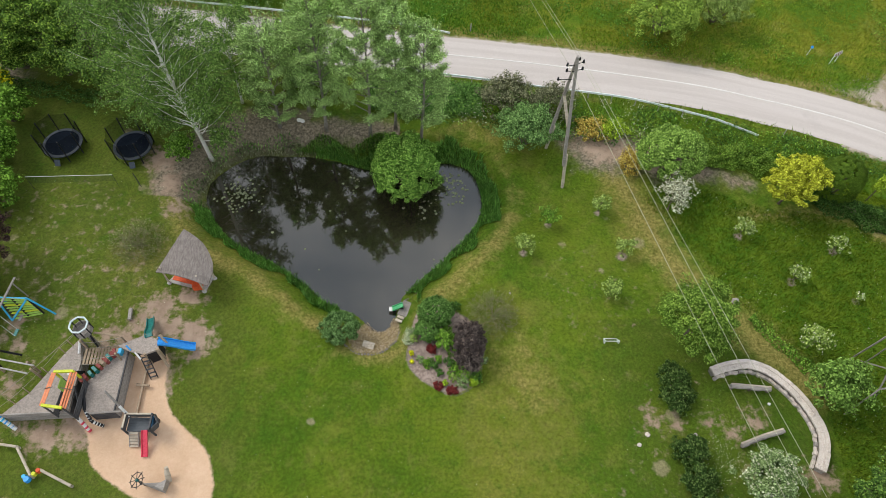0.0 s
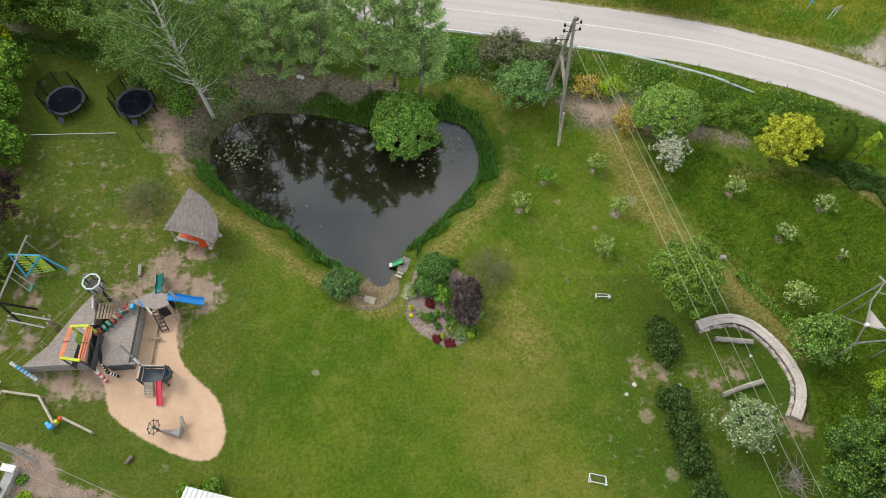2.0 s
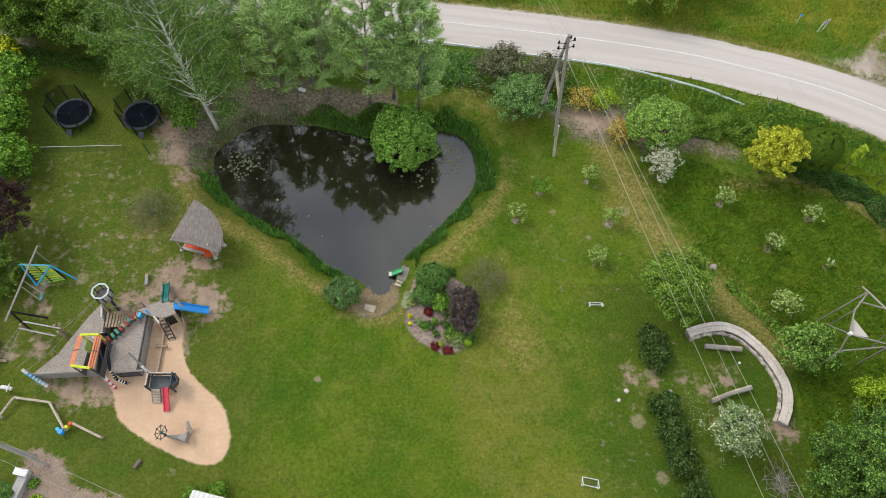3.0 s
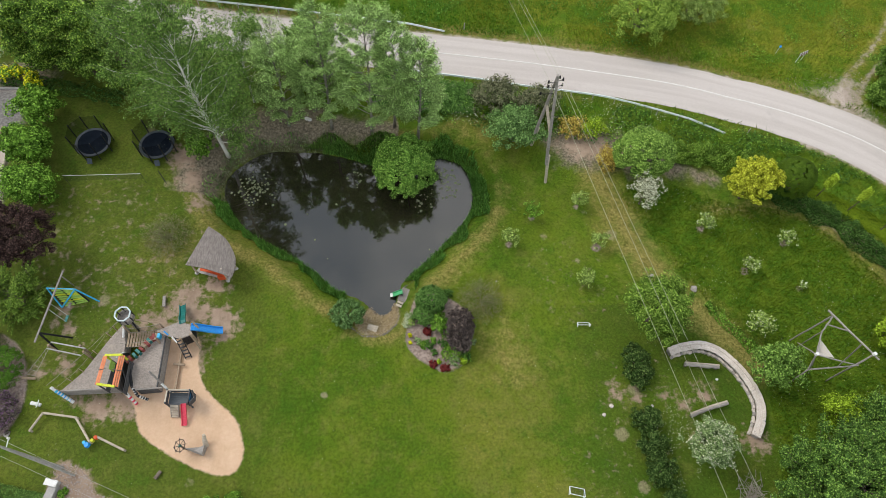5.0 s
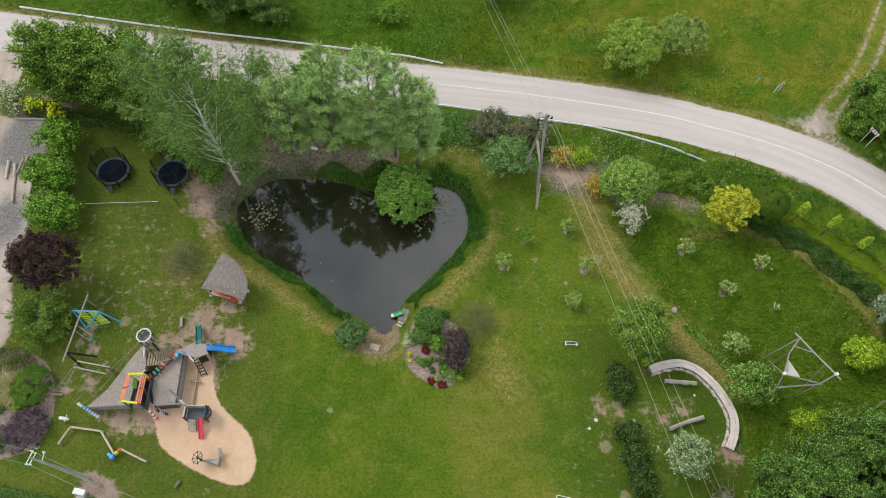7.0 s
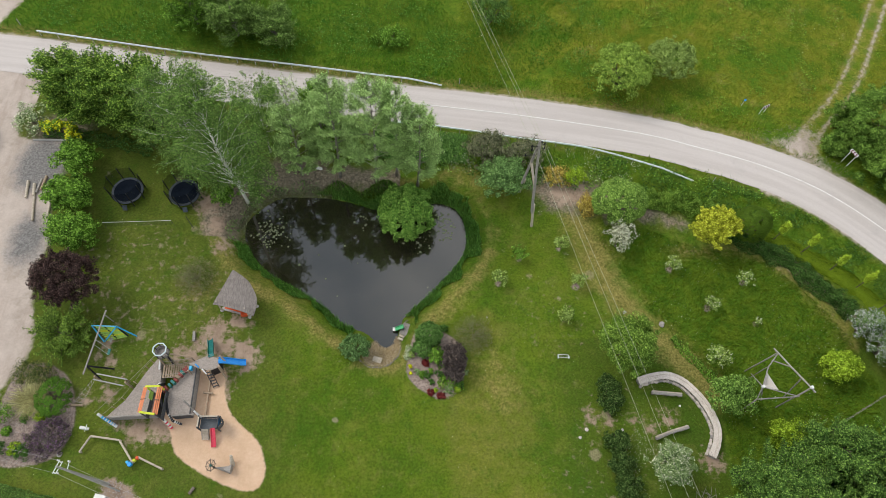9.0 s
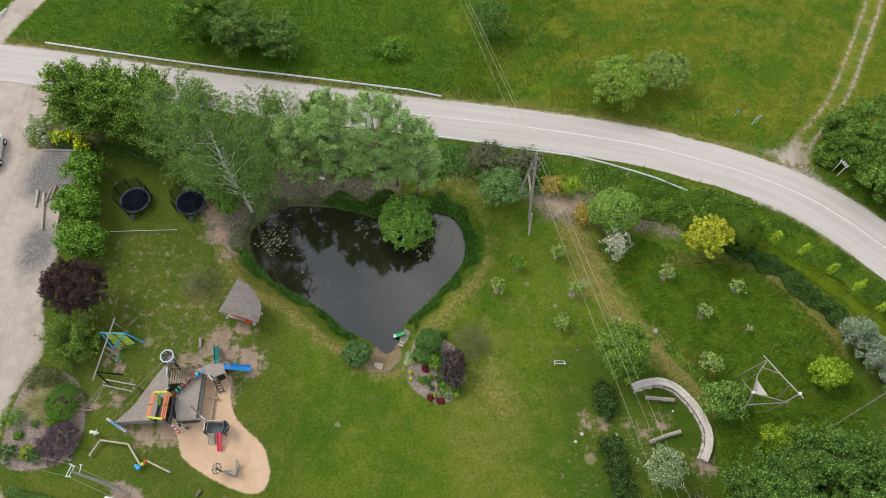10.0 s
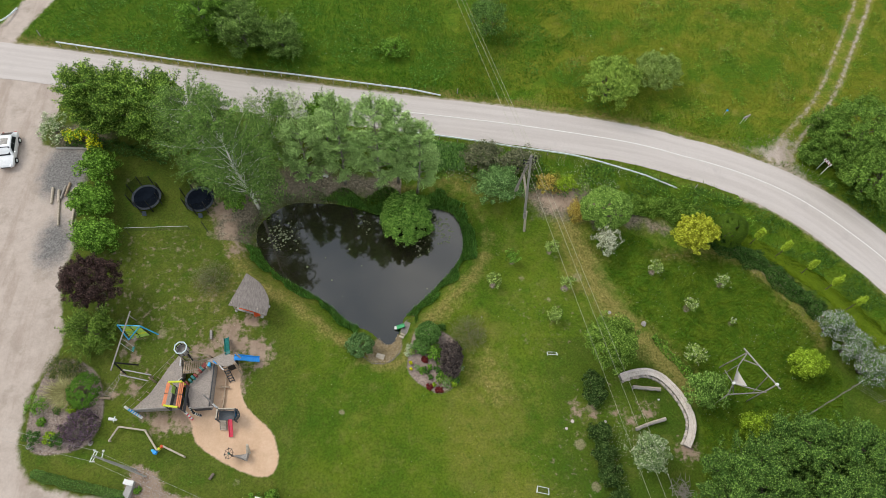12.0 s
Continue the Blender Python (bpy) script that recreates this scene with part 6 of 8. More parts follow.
chevron_sign(43.4, 39.2, radians(-62), 1.9)
chevron_sign(36.4, 45.8, radians(28), 1.1)
ob = thing("marker_post", "thin post with a small blue round plate", "road sign", 34.4, 46.8)
part("post", log((34.4, 46.8, -0.1), (34.4, 46.8, 1.0), 0.025, 0.025, 6), STEEL, ob)
part("plate", log((34.4, 46.77, 1.0), (34.4, 46.72, 1.06), 0.12, 0.12, 14), BLUE, ob)
for x, y in ((3.8, 48.9), (29.4, 36.9), (-44.8, 55.7)):
    ob = thing("delineator_post", "small pale roadside marker post", "road sign", x, y, "roadside marker posts")
    part("post", box((0.09, 0.06, 0.95), (x, y, at(x, y) + 0.42), Matrix.Rotation(0.4, 3, "Z")), CONCRETE, ob)


# ---- trampolines and the net ----
def trampoline(x, y, turn):
    g = at(x, y)
    ob = thing("trampoline", "round black trampoline with a safety net enclosure", "trampoline", x, y, "trampolines")
    n, R, z = 32, 1.48, 0.62
    ang = [2 * math.pi * i / n for i in range(n)]
    ring = []
    for r, dz in ((R, 0), (R, 0.07), (R - 0.22, 0.07), (R - 0.22, 0)):
        ring += [(x + r * math.cos(a), y + r * math.sin(a), g + z + dz) for a in ang]
    part("pad", raw(ring, [(k * n + i, k * n + (i + 1) % n, ((k + 1) % 4) * n + (i + 1) % n, ((k + 1) % 4) * n + i) for k in range(4) for i in range(n)]), PAD, ob, "dark blue padded rim")
    part("mat", raw([(x + (R - 0.21) * math.cos(a), y + (R - 0.21) * math.sin(a), g + z + 0.04) for a in ang], [tuple(range(n))]), MAT, ob)
    poles = [turn + 2 * math.pi * (i + 0.5) / 8 for i in range(8)]
    tops = []
    for a in poles:
        foot = Vector((x + (R + 0.05) * math.cos(a), y + (R + 0.05) * math.sin(a), g))
        top = Vector((x + (R + 0.08) * math.cos(a), y + (R + 0.08) * math.sin(a), g + 2.35))
        part("pole", log(foot, top, 0.045, 0.045, 8), BLACK, ob)
        tops.append(top)
    for i in range(8):
        a, b = tops[i], tops[(i + 1) % 8]
        lo = Vector((0, 0, g + z + 0.06))
        part("net", raw([(a.x, a.y, lo.z), (b.x, b.y, lo.z), (*b.lerp(a, 0).to_2d(), b.z - 0.05), (a.x, a.y, a.z - 0.05)], [(0, 1, 2, 3)]), NETTING, ob)
    a = turn + radians(265)
    d, s = Vector((math.cos(a), math.sin(a), 0)), Vector((-math.sin(a), math.cos(a), 0))
    c = Vector((x, y, g + 0.4)) + d * (R + 0.3)
    ladder = part("ladder", box((0.5, 0.42, 0.05), c, Matrix.Rotation(a, 3, "Z") @ Matrix.Rotation(radians(50), 3, "Y")), PAD, ob)
    return ob


trampoline(-28.25, 34.1, 0.1)
trampoline(-22.85, 34.0, 0.25)
ob = thing("badminton_net", "badminton net with a white top band between thin posts", "sports net", -26.3, 30.3)
for q in ((-29.4, 30.1), (-23.2, 30.45)):
    part("post", log((*q, at(*q) - 0.1), (*q, at(*q) + 1.5), 0.016, 0.014, 8), BLACK, ob)
part("band", beam((-29.4, 30.1, at(-29.4, 30.1) + 1.45), (-23.2, 30.45, at(-23.2, 30.45) + 1.45), 0.025, 0.05), WHITE, ob)
g = at(-26.3, 30.3)
part("net", raw([(-29.4, 30.1, g + 0.7), (-23.2, 30.45, g + 0.7), (-23.2, 30.45, g + 1.45), (-29.4, 30.1, g + 1.45)], [(0, 1, 2, 3)]), PLAY_NET, ob)
ob = thing("pole", "thin dark pole lying on the lawn beside a trampoline", "pole", -22.0, 31.1)
part("shaft", log((-22.5, 31.7, at(-22.5, 31.7) + 0.05), (-21.55, 30.45, at(-21.5, 30.4) + 0.04), 0.035, 0.03, 6), BLACK, ob)


# ---- hut by the pond ----
def hut():
    ob = thing("garden_hut", "small open hut with a curved grey thatched roof", "hut", -16.0, 22.6)
    g = at(-16, 22.6)
    apex, south_west = np.array((-16.45, 24.9)), np.array((-17.9, 22.05))
    east = smooth([(-16.35, 24.88), (-15.1, 24.05), (-14.3, 22.85), (-14.12, 21.95), (-14.3, 20.98)], False, 5)
    run = np.r_[0, np.cumsum(np.hypot(*np.diff(east, axis=0).T))] / np.hypot(*np.diff(east, axis=0).T).sum()

    def roof_at(u, v):
        west = apex + (south_west - apex) * u
        right = np.array([np.interp(u, run, east[:, 0]), np.interp(u, run, east[:, 1])])
        q = west + (right - west) * v
        return (q[0], q[1], g + 2.55 - 0.45 * u - 0.35 * (2 * v - 1) ** 2 * u)

    n = 16
    roof = None
    for k in range(n):
        u0, u1 = k / n, min((k + 1.35) / n, 1.02)
        vs, fs = [], []
        for i in range(9):
            v = i / 8
            a, b = Vector(roof_at(u0, v)), Vector(roof_at(u1, v + 0.012 * noise.noise((k * 1.3, i * 0.8, 0))))
            vs += [tuple(a + Vector((0, 0, 0.01))), tuple(b + Vector((0, 0, 0.028))), tuple(b - Vector((0, 0, 0.06))), tuple(a - Vector((0, 0, 0.08)))]
        for i in range(8):
            for j in range(4):
                fs.append((4 * i + j, 4 * i + (j + 1) % 4, 4 * i + 4 + (j + 1) % 4, 4 * i + 4 + j))
        fs += [(0, 1, 2, 3), (35, 34, 33, 32)]
        roof = part("thatch" if roof else "roof", raw(vs, fs), SHINGLE, roof or ob) if roof is None else (part("thatch", raw(vs, fs), SHINGLE, roof), roof)[1]
    for q in ((-17.6, 22.15), (-15.1, 21.55), (-14.6, 22.6), (-16.3, 24.3)):
        part("post", log((*q, g), (*q, g + 2.1), 0.07, 0.06, 8), PALE_WOOD, ob)
        part("footing", rock(q[0] + 0.02, q[1] - 0.05, 0.16, q[0]), CONCRETE, ob)
    part("bench", beam((-17.2, 22.3, g + 0.5), (-15.3, 21.8, g + 0.5), 0.35, 0.07), SIGNAL, ob, "orange-red bench seat")
    part("back_wall", beam((-17.0, 23.0, g + 0.75), (-15.0, 22.5, g + 0.75), 0.06, 0.9), SIGNAL, ob, "orange-red board wall")
    part("side_board", beam((-15.75, 21.62, g + 0.45), (-15.15, 21.72, g + 0.45), 0.4, 0.5), SIGNAL, ob, "orange-red board")
    part("floor", prism([(-17.7, 22.2), (-15.0, 21.5), (-14.6, 22.7), (-16.3, 24.2)], g - 0.05, g + 0.08), CONCRETE, ob)


hut()


# ---- the wrecked play ship ----
def board_row(name, a, b, z0, z1, material, parent, thick=0.06):
    """An upright wall of boards between two places of the plan."""
    a, b = np.array(a, float), np.array(b, float)
    for k in range(max(1, round((z1 - z0) / 0.22))):
        z = z0 + (k + 0.5) * (z1 - z0) / max(1, round((z1 - z0) / 0.22))
        part(name, beam((*a, z), (*b, z), thick, 0.205, 0.01), material, parent)


def rope(a, b, parent, r=0.011, sag=0.1, name="rope", material=None):
    verts, faces = [], []
    tube(verts, faces, [Vector(a).lerp(Vector(b), u) - Vector((0, 0, sag * 4 * u * (1 - u))) for u in np.linspace(0, 1, 9)], [r] * 9, 5)
    part(name, raw(verts, faces), material or TWIG, parent)


G = 0.43
ship = thing("play_ship_stern", "grey wooden half of a wrecked play ship with a boarded hull", "playground", -23.0, 14.0)
LEFT = [(-25.0, 12.35), (-23.75, 13.75), (-22.4, 16.35), (-21.75, 17.35), (-21.3, 15.95), (-21.2, 14.6), (-21.1, 12.6)]
part("deck", prism(LEFT, 1.32, 1.5), DECK, ship)
for a, b in zip(LEFT, LEFT[1:] + LEFT[:1]):
    board_row("hull_board", a, b, G, 1.34, DARK_BOARD if a in (LEFT[5], LEFT[6]) and a[1] > 13 else WEATHERED, ship)
for a, b in ((LEFT[0], LEFT[-1]),):
    part("gunwale", beam((*a, 1.56), (*b, 1.56), 0.09, 0.1), WEATHERED, ship)
for a, b in zip(LEFT[:3], LEFT[1:4]):
    for u in (0.0, 0.5):
        q = np.array(a) * (1 - u) + np.array(b) * u
        part("rail_post", log((*q, 1.5), (*q, 2.35), 0.035, 0.035, 6), TAN_WOOD, ship)
    rope((*a, 2.3), (*b, 2.3), ship)

bow = thing("play_ship_bow", "grey wooden half of a wrecked play ship with a sloping side", "playground", -19.2, 14.5)
RIGHT = [(-20.65, 13.0), (-20.6, 14.4), (-19.85, 15.4), (-19.2, 16.3), (-18.75, 16.6), (-18.52, 16.5), (-18.42, 12.64), (-19.85, 12.5)]
part("deck", prism(RIGHT, 1.32, 1.5), DECK, bow)
for a, b in zip(RIGHT, RIGHT[1:] + RIGHT[:1]):
    board_row("hull_board", a, b, G, 1.34, WEATHERED if a in (RIGHT[5], RIGHT[7]) else DARK_BOARD, bow)
part("gunwale", beam((-18.5, 16.5, 1.56), (-18.4, 12.66, 1.56), 0.09, 0.1), DARK_BOARD, bow)
part("gunwale", beam((-19.85, 12.5, 1.56), (-18.0, 12.65, 1.56), 0.1, 0.12), WEATHERED, bow)
part("side_log", log((-17.9, 14.65, G + 0.2), (-17.1, 14.6, G + 0.2), 0.09, 0.09, 8), TAN_WOOD, bow)
part("keel_board", beam((-17.55, 16.3, G + 0.12), (-17.45, 12.3, G + 0.12), 0.12, 0.2), TAN_WOOD, bow)
# torn planks at the gap
for k, (a, b) in enumerate((((-21.05, 14.1), (-20.65, 13.2)), ((-20.95, 13.9), (-20.5, 12.95)), ((-20.5, 13.0), (-19.85, 12.35)))):
    part("torn_plank", beam((*a, 1.75 - 0.2 * k), (*b, 1.5 - 0.15 * k), 0.08, 0.34), DARK_BOARD, bow)

bridge = thing("rope_bridge", "brown plank bridge hung between the two ship halves", "playground", -20.1, 16.4)
for k in range(13):
    u = (k + 0.5) / 13
    x0 = -21.25 + 2.35 * u
    part("plank", beam((x0, 15.62 + 0.35 * u, 1.42 - 0.25 * math.sin(math.pi * u)), (x0 - 0.05, 16.7 + 0.4 * u, 1.42 - 0.25 * math.sin(math.pi * u)), 0.15, 0.04), TAN_WOOD, bridge)
for off in (0.0, 1.1):
    rope((-21.3, 15.6 + off, 1.5), (-18.85, 15.95 + off * 1.05, 1.5), bridge, 0.02, 0.25)
    rope((-21.3, 15.6 + off, 2.3), (-18.85, 15.95 + off * 1.05, 2.3), bridge, 0.02, 0.2)
part("side_net", raw([(-21.3, 16.72, 1.45), (-18.85, 17.1, 1.45), (-18.85, 17.1, 2.25), (-20.1, 16.9, 2.05), (-21.3, 16.72, 2.25)], [(0, 1, 2, 3, 4)]), PLAY_NET, bridge)
for q in ((-18.85, 15.95), (-18.8, 17.1), (-21.2, 16.75)):
    part("post", log((*q, G), (*q, 2.5), 0.07, 0.06, 8), TAN_WOOD, bridge)
part("handrail", log((-20.6, 17.4, 2.3), (-18.85, 17.15, 2.4), 0.07, 0.06, 8), TAN_WOOD, bridge)

blocks = thing("climbing_blocks", "curved row of red and teal climbing blocks between the ship halves", "playground", -19.9, 15.4)
arc = smooth([(-20.75, 14.5), (-20.1, 15.15), (-19.65, 15.8), (-19.2, 16.3), (-18.75, 16.35)], False, 6)
for k in range(12):
    q, q2 = arc[min(2 * k, len(arc) - 2)], arc[min(2 * k + 1, len(arc) - 1)]
    d = unit(q2 - q)
    m = (BRICK_RED, BRICK_RED, TEAL, TEAL, BRICK_RED, TAN_WOOD, BRICK_RED, TEAL, BRICK_RED, BRICK_RED, TAN_WOOD, SKY_BLUE)[k]
    part("block", box((0.2, 0.34 if k % 3 else 0.42, 0.42), (*q, 1.72 + 0.06 * (k % 2)), Matrix.Rotation(math.atan2(d[1], d[0]), 3, "Z")), m, blocks)
    part("post", log((*q, G), (*q, 1.55), 0.06, 0.06, 7), TAN_WOOD, blocks)

house = thing("wheelhouse", "wheelhouse with orange slatted roof sides and lime-green end frames", "playground", -21.1, 13.3)
A, B, C, D = (-21.5, 14.3), (-20.4, 14.35), (-20.4, 12.15), (-21.6, 12.3)
for q in (A, B, C, D):
    part("post", beam((*q, 1.45), (*q, 3.55), 0.08, 0.08), DARK_BOARD, house)
for a, b in ((A, B), (D, C)):
    part("end_frame", beam((*a, 3.62), (*b, 3.62), 0.16, 0.14), YELLOW_GREEN, house)
for side, inner in (((A, D), 1), ((B, C), -1)):
    a, d = np.array(side[0]), np.array(side[1])
    for k in range(3):
        off = np.array([inner * (-0.12 + 0.115 * k), 0])
        part("slat", beam((*(a + off), 3.5 + 0.07 * k), (*(d + off), 3.5 + 0.07 * k), 0.125, 0.035), ORANGE, house)
    part("crossbar", beam((*((a + d) / 2 - np.array([inner * 0.2, 0])), 3.56), (*((a + d) / 2 + np.array([inner * 0.35, 0.02])), 3.78), 0.05, 0.04), BARK, house)
    board_row("wall_board", a, d, 1.5, 2.2, DARK_BOARD, house, 0.04)
    part("lime_post", beam((*(a + np.array([0, -0.02])), 2.6), (*(a + np.array([0, -0.02])), 3.6), 0.12, 0.12), YELLOW_GREEN, house)
part("lattice", beam((-21.35, 13.55, 2.6), (-21.35, 14.2, 2.6), 0.04, 0.8), LEAF_PAINT, house)
SNAKE = ((-20.5, 14.0, 1.9), (-20.2, 12.75, 1.45), (-19.85, 12.2, 1.0), (-19.25, 12.05, 0.55))
part("bow_post", log((-20.55, 12.3, 1.4), (-20.0, 11.75, 0.5), 0.11, 0.1, 9), WHITE, house, "white and red painted leaning post")
for u in (0.35, 0.65, 0.9):
    q = Vector((-20.55, 12.3, 1.4)).lerp(Vector((-20.0, 11.75, 0.5)), u)
    part("stripe", log(q, q + Vector((0.06, -0.06, -0.1)), 0.118, 0.118, 9), RED, house)
SN = [Vector(q) for q in SNAKE]
for k, (a, b) in enumerate(zip(SN, SN[1:])):
    limb = part("snake_post", log(a, b, 0.1, 0.1, 9), BLACK, house, "black leaning post, ringed white at its foot")
    for u in (0.15, 0.4, 0.65, 0.9) if k > 0 else ():
        q = a.lerp(b, u)
        part("ring", log(q, q.lerp(b, 0.18), 0.108, 0.108, 9), WHITE, limb)

nest = thing("crows_nest", "octagonal crow's nest with a pale blue-white rim on a mast", "playground", -21.3, 17.3)
cx, cy = -21.15, 17.45
ring = [(cx + 0.55 * math.cos(math.pi / 8 + k * math.pi / 4), cy + 0.55 * math.sin(math.pi / 8 + k * math.pi / 4)) for k in range(8)]
for a, b in zip(ring, ring[1:] + ring[:1]):
    part("rim_beam", beam((*a, 3.3), (*b, 3.3), 0.1, 0.08), surf("pale_blue_white_paint", (0.50, 0.60, 0.62), (0.60, 0.68, 0.69), 2, 14, 0.6) if a == ring[0] else bpy.data.materials["pale_blue_white_paint"], nest)
    part("post", beam((*a, 2.45), (*a, 3.28), 0.07, 0.07), BLACK, nest)
    part("panel", beam((a[0] * 0.97 + b[0] * 0.03, a[1] * 0.97 + b[1] * 0.03, 2.68), (b[0], b[1], 2.68), 0.03, 0.34), WEATHERED, nest)
part("floor", prism(ring, 2.4, 2.48), WEATHERED, nest)
part("mast", log((cx, cy, G), (cx, cy, 2.45), 0.13, 0.12, 10), WEATHERED, nest)
part("white_post", beam((-21.35, 16.85, 2.2), (-21.5, 16.3, 1.6), 0.12, 0.12), WHITE, nest, "white painted leaning post")
part("black_brace", beam((-20.75, 17.2, 2.4), (-20.5, 16.8, 1.5), 0.1, 0.1), BLACK, nest)
rope((-21.75, 17.3, 2.4), (-25.55, 12.5, 2.4), nest, 0.015, 0.15)
part("white_post", beam((-21.2, 15.2, 1.5), (-21.15, 14.5, 2.7), 0.12, 0.12), WHITE, nest)
part("black_post", beam((-20.95, 15.1, 1.45), (-20.9, 14.7, 2.5), 0.22, 0.2), BLACK, nest)

slides = thing("slide_tower", "play platform with a blue slide, a green slide and a ladder", "playground", -17.6, 16.6)
PLAT = [(-19.1, 16.7), (-18.5, 17.0), (-17.6, 17.45), (-16.75, 17.2), (-16.55, 16.5), (-17.3, 16.15), (-18.3, 16.35)]
part("platform", prism(PLAT, 1.76, 1.92), DECK, slides)
for q in PLAT[2:6]:
    part("post", log((*q, G), (*q, 2.0), 0.08, 0.08, 8), TAN_WOOD, slides)
for a, b in ((PLAT[4], PLAT[5]), (PLAT[3], PLAT[4])):
    board_row("side_board", a, b, G + 0.1, 1.75, BLACK, slides)
part("blue_slide", trough(slide_line((-16.7, 17.0, 1.95), (-14.75, 17.25, 0.62)), 0.46, 0.17), BLUE, slides, "bright blue plastic slide")
part("green_slide", trough(slide_line((-17.3, 17.32, 1.95), (-18.06, 19.23, 0.62), wave=0.12), 0.4, 0.15), TEAL, slides, "teal-green wavy plastic slide")
for s in (-1, 1):
    part("ladder_rail", beam((-17.55 + 0.2 * s, 16.35 + 0.07 * s, 1.85), (-16.95 + 0.2 * s, 15.15 + 0.07 * s, G), 0.06, 0.08), BLACK, slides)
for k in range(7):
    u = (k + 0.5) / 7
    c = Vector((-17.55, 16.35, 1.85)).lerp(Vector((-16.95, 15.15, G)), u)
    part("rung", beam(c + Vector((-0.22, -0.08, 0.02)), c + Vector((0.22, 0.08, 0.02)), 0.1, 0.035), DARK_BOARD, slides)
part("white_board", beam((-17.9, 16.25, 2.0), (-17.55, 15.9, 1.7), 0.11, 0.06), WHITE, slides)
part("blue_board", beam((-18.45, 16.6, 2.2), (-18.2, 16.4, 1.95), 0.1, 0.08), BLUE, slides)
part("corner_log", log((-16.6, 17.4, 2.1), (-16.2, 17.0, 1.6), 0.09, 0.09, 8), TAN_WOOD, slides)
part("corner_log", log((-16.65, 16.5, 1.95), (-16.2, 15.9, 0.6), 0.09, 0.09, 8), TAN_WOOD, slides)

mini = thing("small_play_ship", "small dark wooden play ship with stairs and a red slide", "playground", -16.8, 12.0)
part("deck", box((1.5, 0.85, 0.1), (-16.82, 12.0, 1.1)), surf("blue_grey_boards", (0.075, 0.085, 0.095), (0.115, 0.125, 0.135), 1.5, 14, 0.75, stretch=(1, 8, 1)), mini)
for a, b, m in (((-17.6, 12.45), (-16.05, 12.45), WEATHERED), ((-17.6, 12.45), (-17.6, 11.55), WEATHERED), ((-16.05, 12.45), (-16.05, 11.6), DARK_BOARD)):
    part("rail", beam((*a, 1.75), (*b, 1.75), 0.1, 0.08), m if m is DARK_BOARD else PALE_WOOD, mini)
    board_row("side_board", a, b, 1.2, 1.7, DARK_BOARD, mini, 0.04)
for q in ((-17.6, 12.45), (-16.05, 12.45), (-17.6, 11.55), (-16.05, 11.55)):
    part("post", beam((*q, G), (*q, 1.82), 0.1, 0.1), DARK_BOARD, mini)
part("blue_panel", beam((-15.98, 12.35, 1.35), (-15.98, 11.65, 1.35), 0.05, 0.6), surf("dark_blue_paint", (0.03, 0.12, 0.24), (0.04, 0.16, 0.30), 2, 14, 0.6), mini, "blue painted side panel")
part("bow_board", beam((-15.95, 12.45, 1.6), (-15.7, 12.0, 1.3), 0.08, 0.5), DARK_BOARD, mini)
part("bow_board", beam((-15.7, 12.0, 1.3), (-15.95, 11.5, 1.6), 0.08, 0.5), DARK_BOARD, mini)
for k in range(5):
    part("step", box((0.5, 0.17, 0.05), (-17.15, 11.5 - 0.15 * k, 1.05 - 0.13 * k)), PALE_WOOD, mini)
for s in (-0.27, 0.27):
    part("stringer", beam((-17.15 + s, 11.58, 1.05), (-17.15 + s, 10.85, G + 0.05), 0.05, 0.15), WEATHERED, mini)
part("red_slide", trough(slide_line((-16.5, 11.65, 1.15), (-16.4, 10.25, 0.52)), 0.3, 0.1), RED, mini, "pinkish red plastic slide")
part("mast", log((-17.55, 12.45, 1.2), (-18.55, 13.35, 3.1), 0.075, 0.06, 8), WEATHERED, mini, "leaning mast, white at its foot")
part("mast_foot", log((-17.55, 12.45, 1.3), (-17.95, 12.8, 2.05), 0.09, 0.085, 8), WHITE, mini)

boat = thing("sand_play_boat", "small weathered wooden boat sculpture with a spoked wheel in the sand", "playground", -15.4, 8.7)
part("hull", raw([(-15.95, 8.62, G + 0.05), (-14.75, 8.2, G), (-14.62, 8.85, G), (-15.9, 8.6, G + 0.75), (-14.72, 8.25, G + 0.6), (-14.62, 8.85, G + 0.72), (-15.3, 8.5, G + 0.55)], [(0, 1, 4, 6, 3), (1, 2, 5, 4), (0, 2, 1), (0, 3, 6, 5, 2), (4, 5, 6)]), WEATHERED, boat)
part("figurehead", log((-14.72, 8.9, G), (-14.8, 9.5, G + 0.75), 0.2, 0.11, 9, 0.06), PALE_WOOD, boat, "pale carved wooden prow")
part("post", log((-16.0, 8.66, G), (-16.15, 8.72, G + 0.95), 0.06, 0.05, 8), BARK, boat)
wheel = part("wheel_hub", log((-16.12, 8.7, G + 0.92), (-16.2, 8.74, G + 1.02), 0.09, 0.09, 10), TEAL, boat)
wc, wa, wb = Vector((-16.17, 8.72, G + 1.0)), Vector((0.9, 0.2, 0.3)).normalized() * 0.42, Vector((-0.15, 0.97, 0.1)).normalized() * 0.42
rim = [wc + wa * math.cos(k * math.pi / 4) + wb * math.sin(k * math.pi / 4) for k in range(8)]
for k in range(8):
    part("spoke", log(wc, wc + (rim[k] - wc) * 1.2, 0.022, 0.022, 5), BLACK, wheel)
    part("rim_piece", log(rim[k], rim[(k + 1) % 8], 0.024, 0.024, 5), BLACK, wheel)

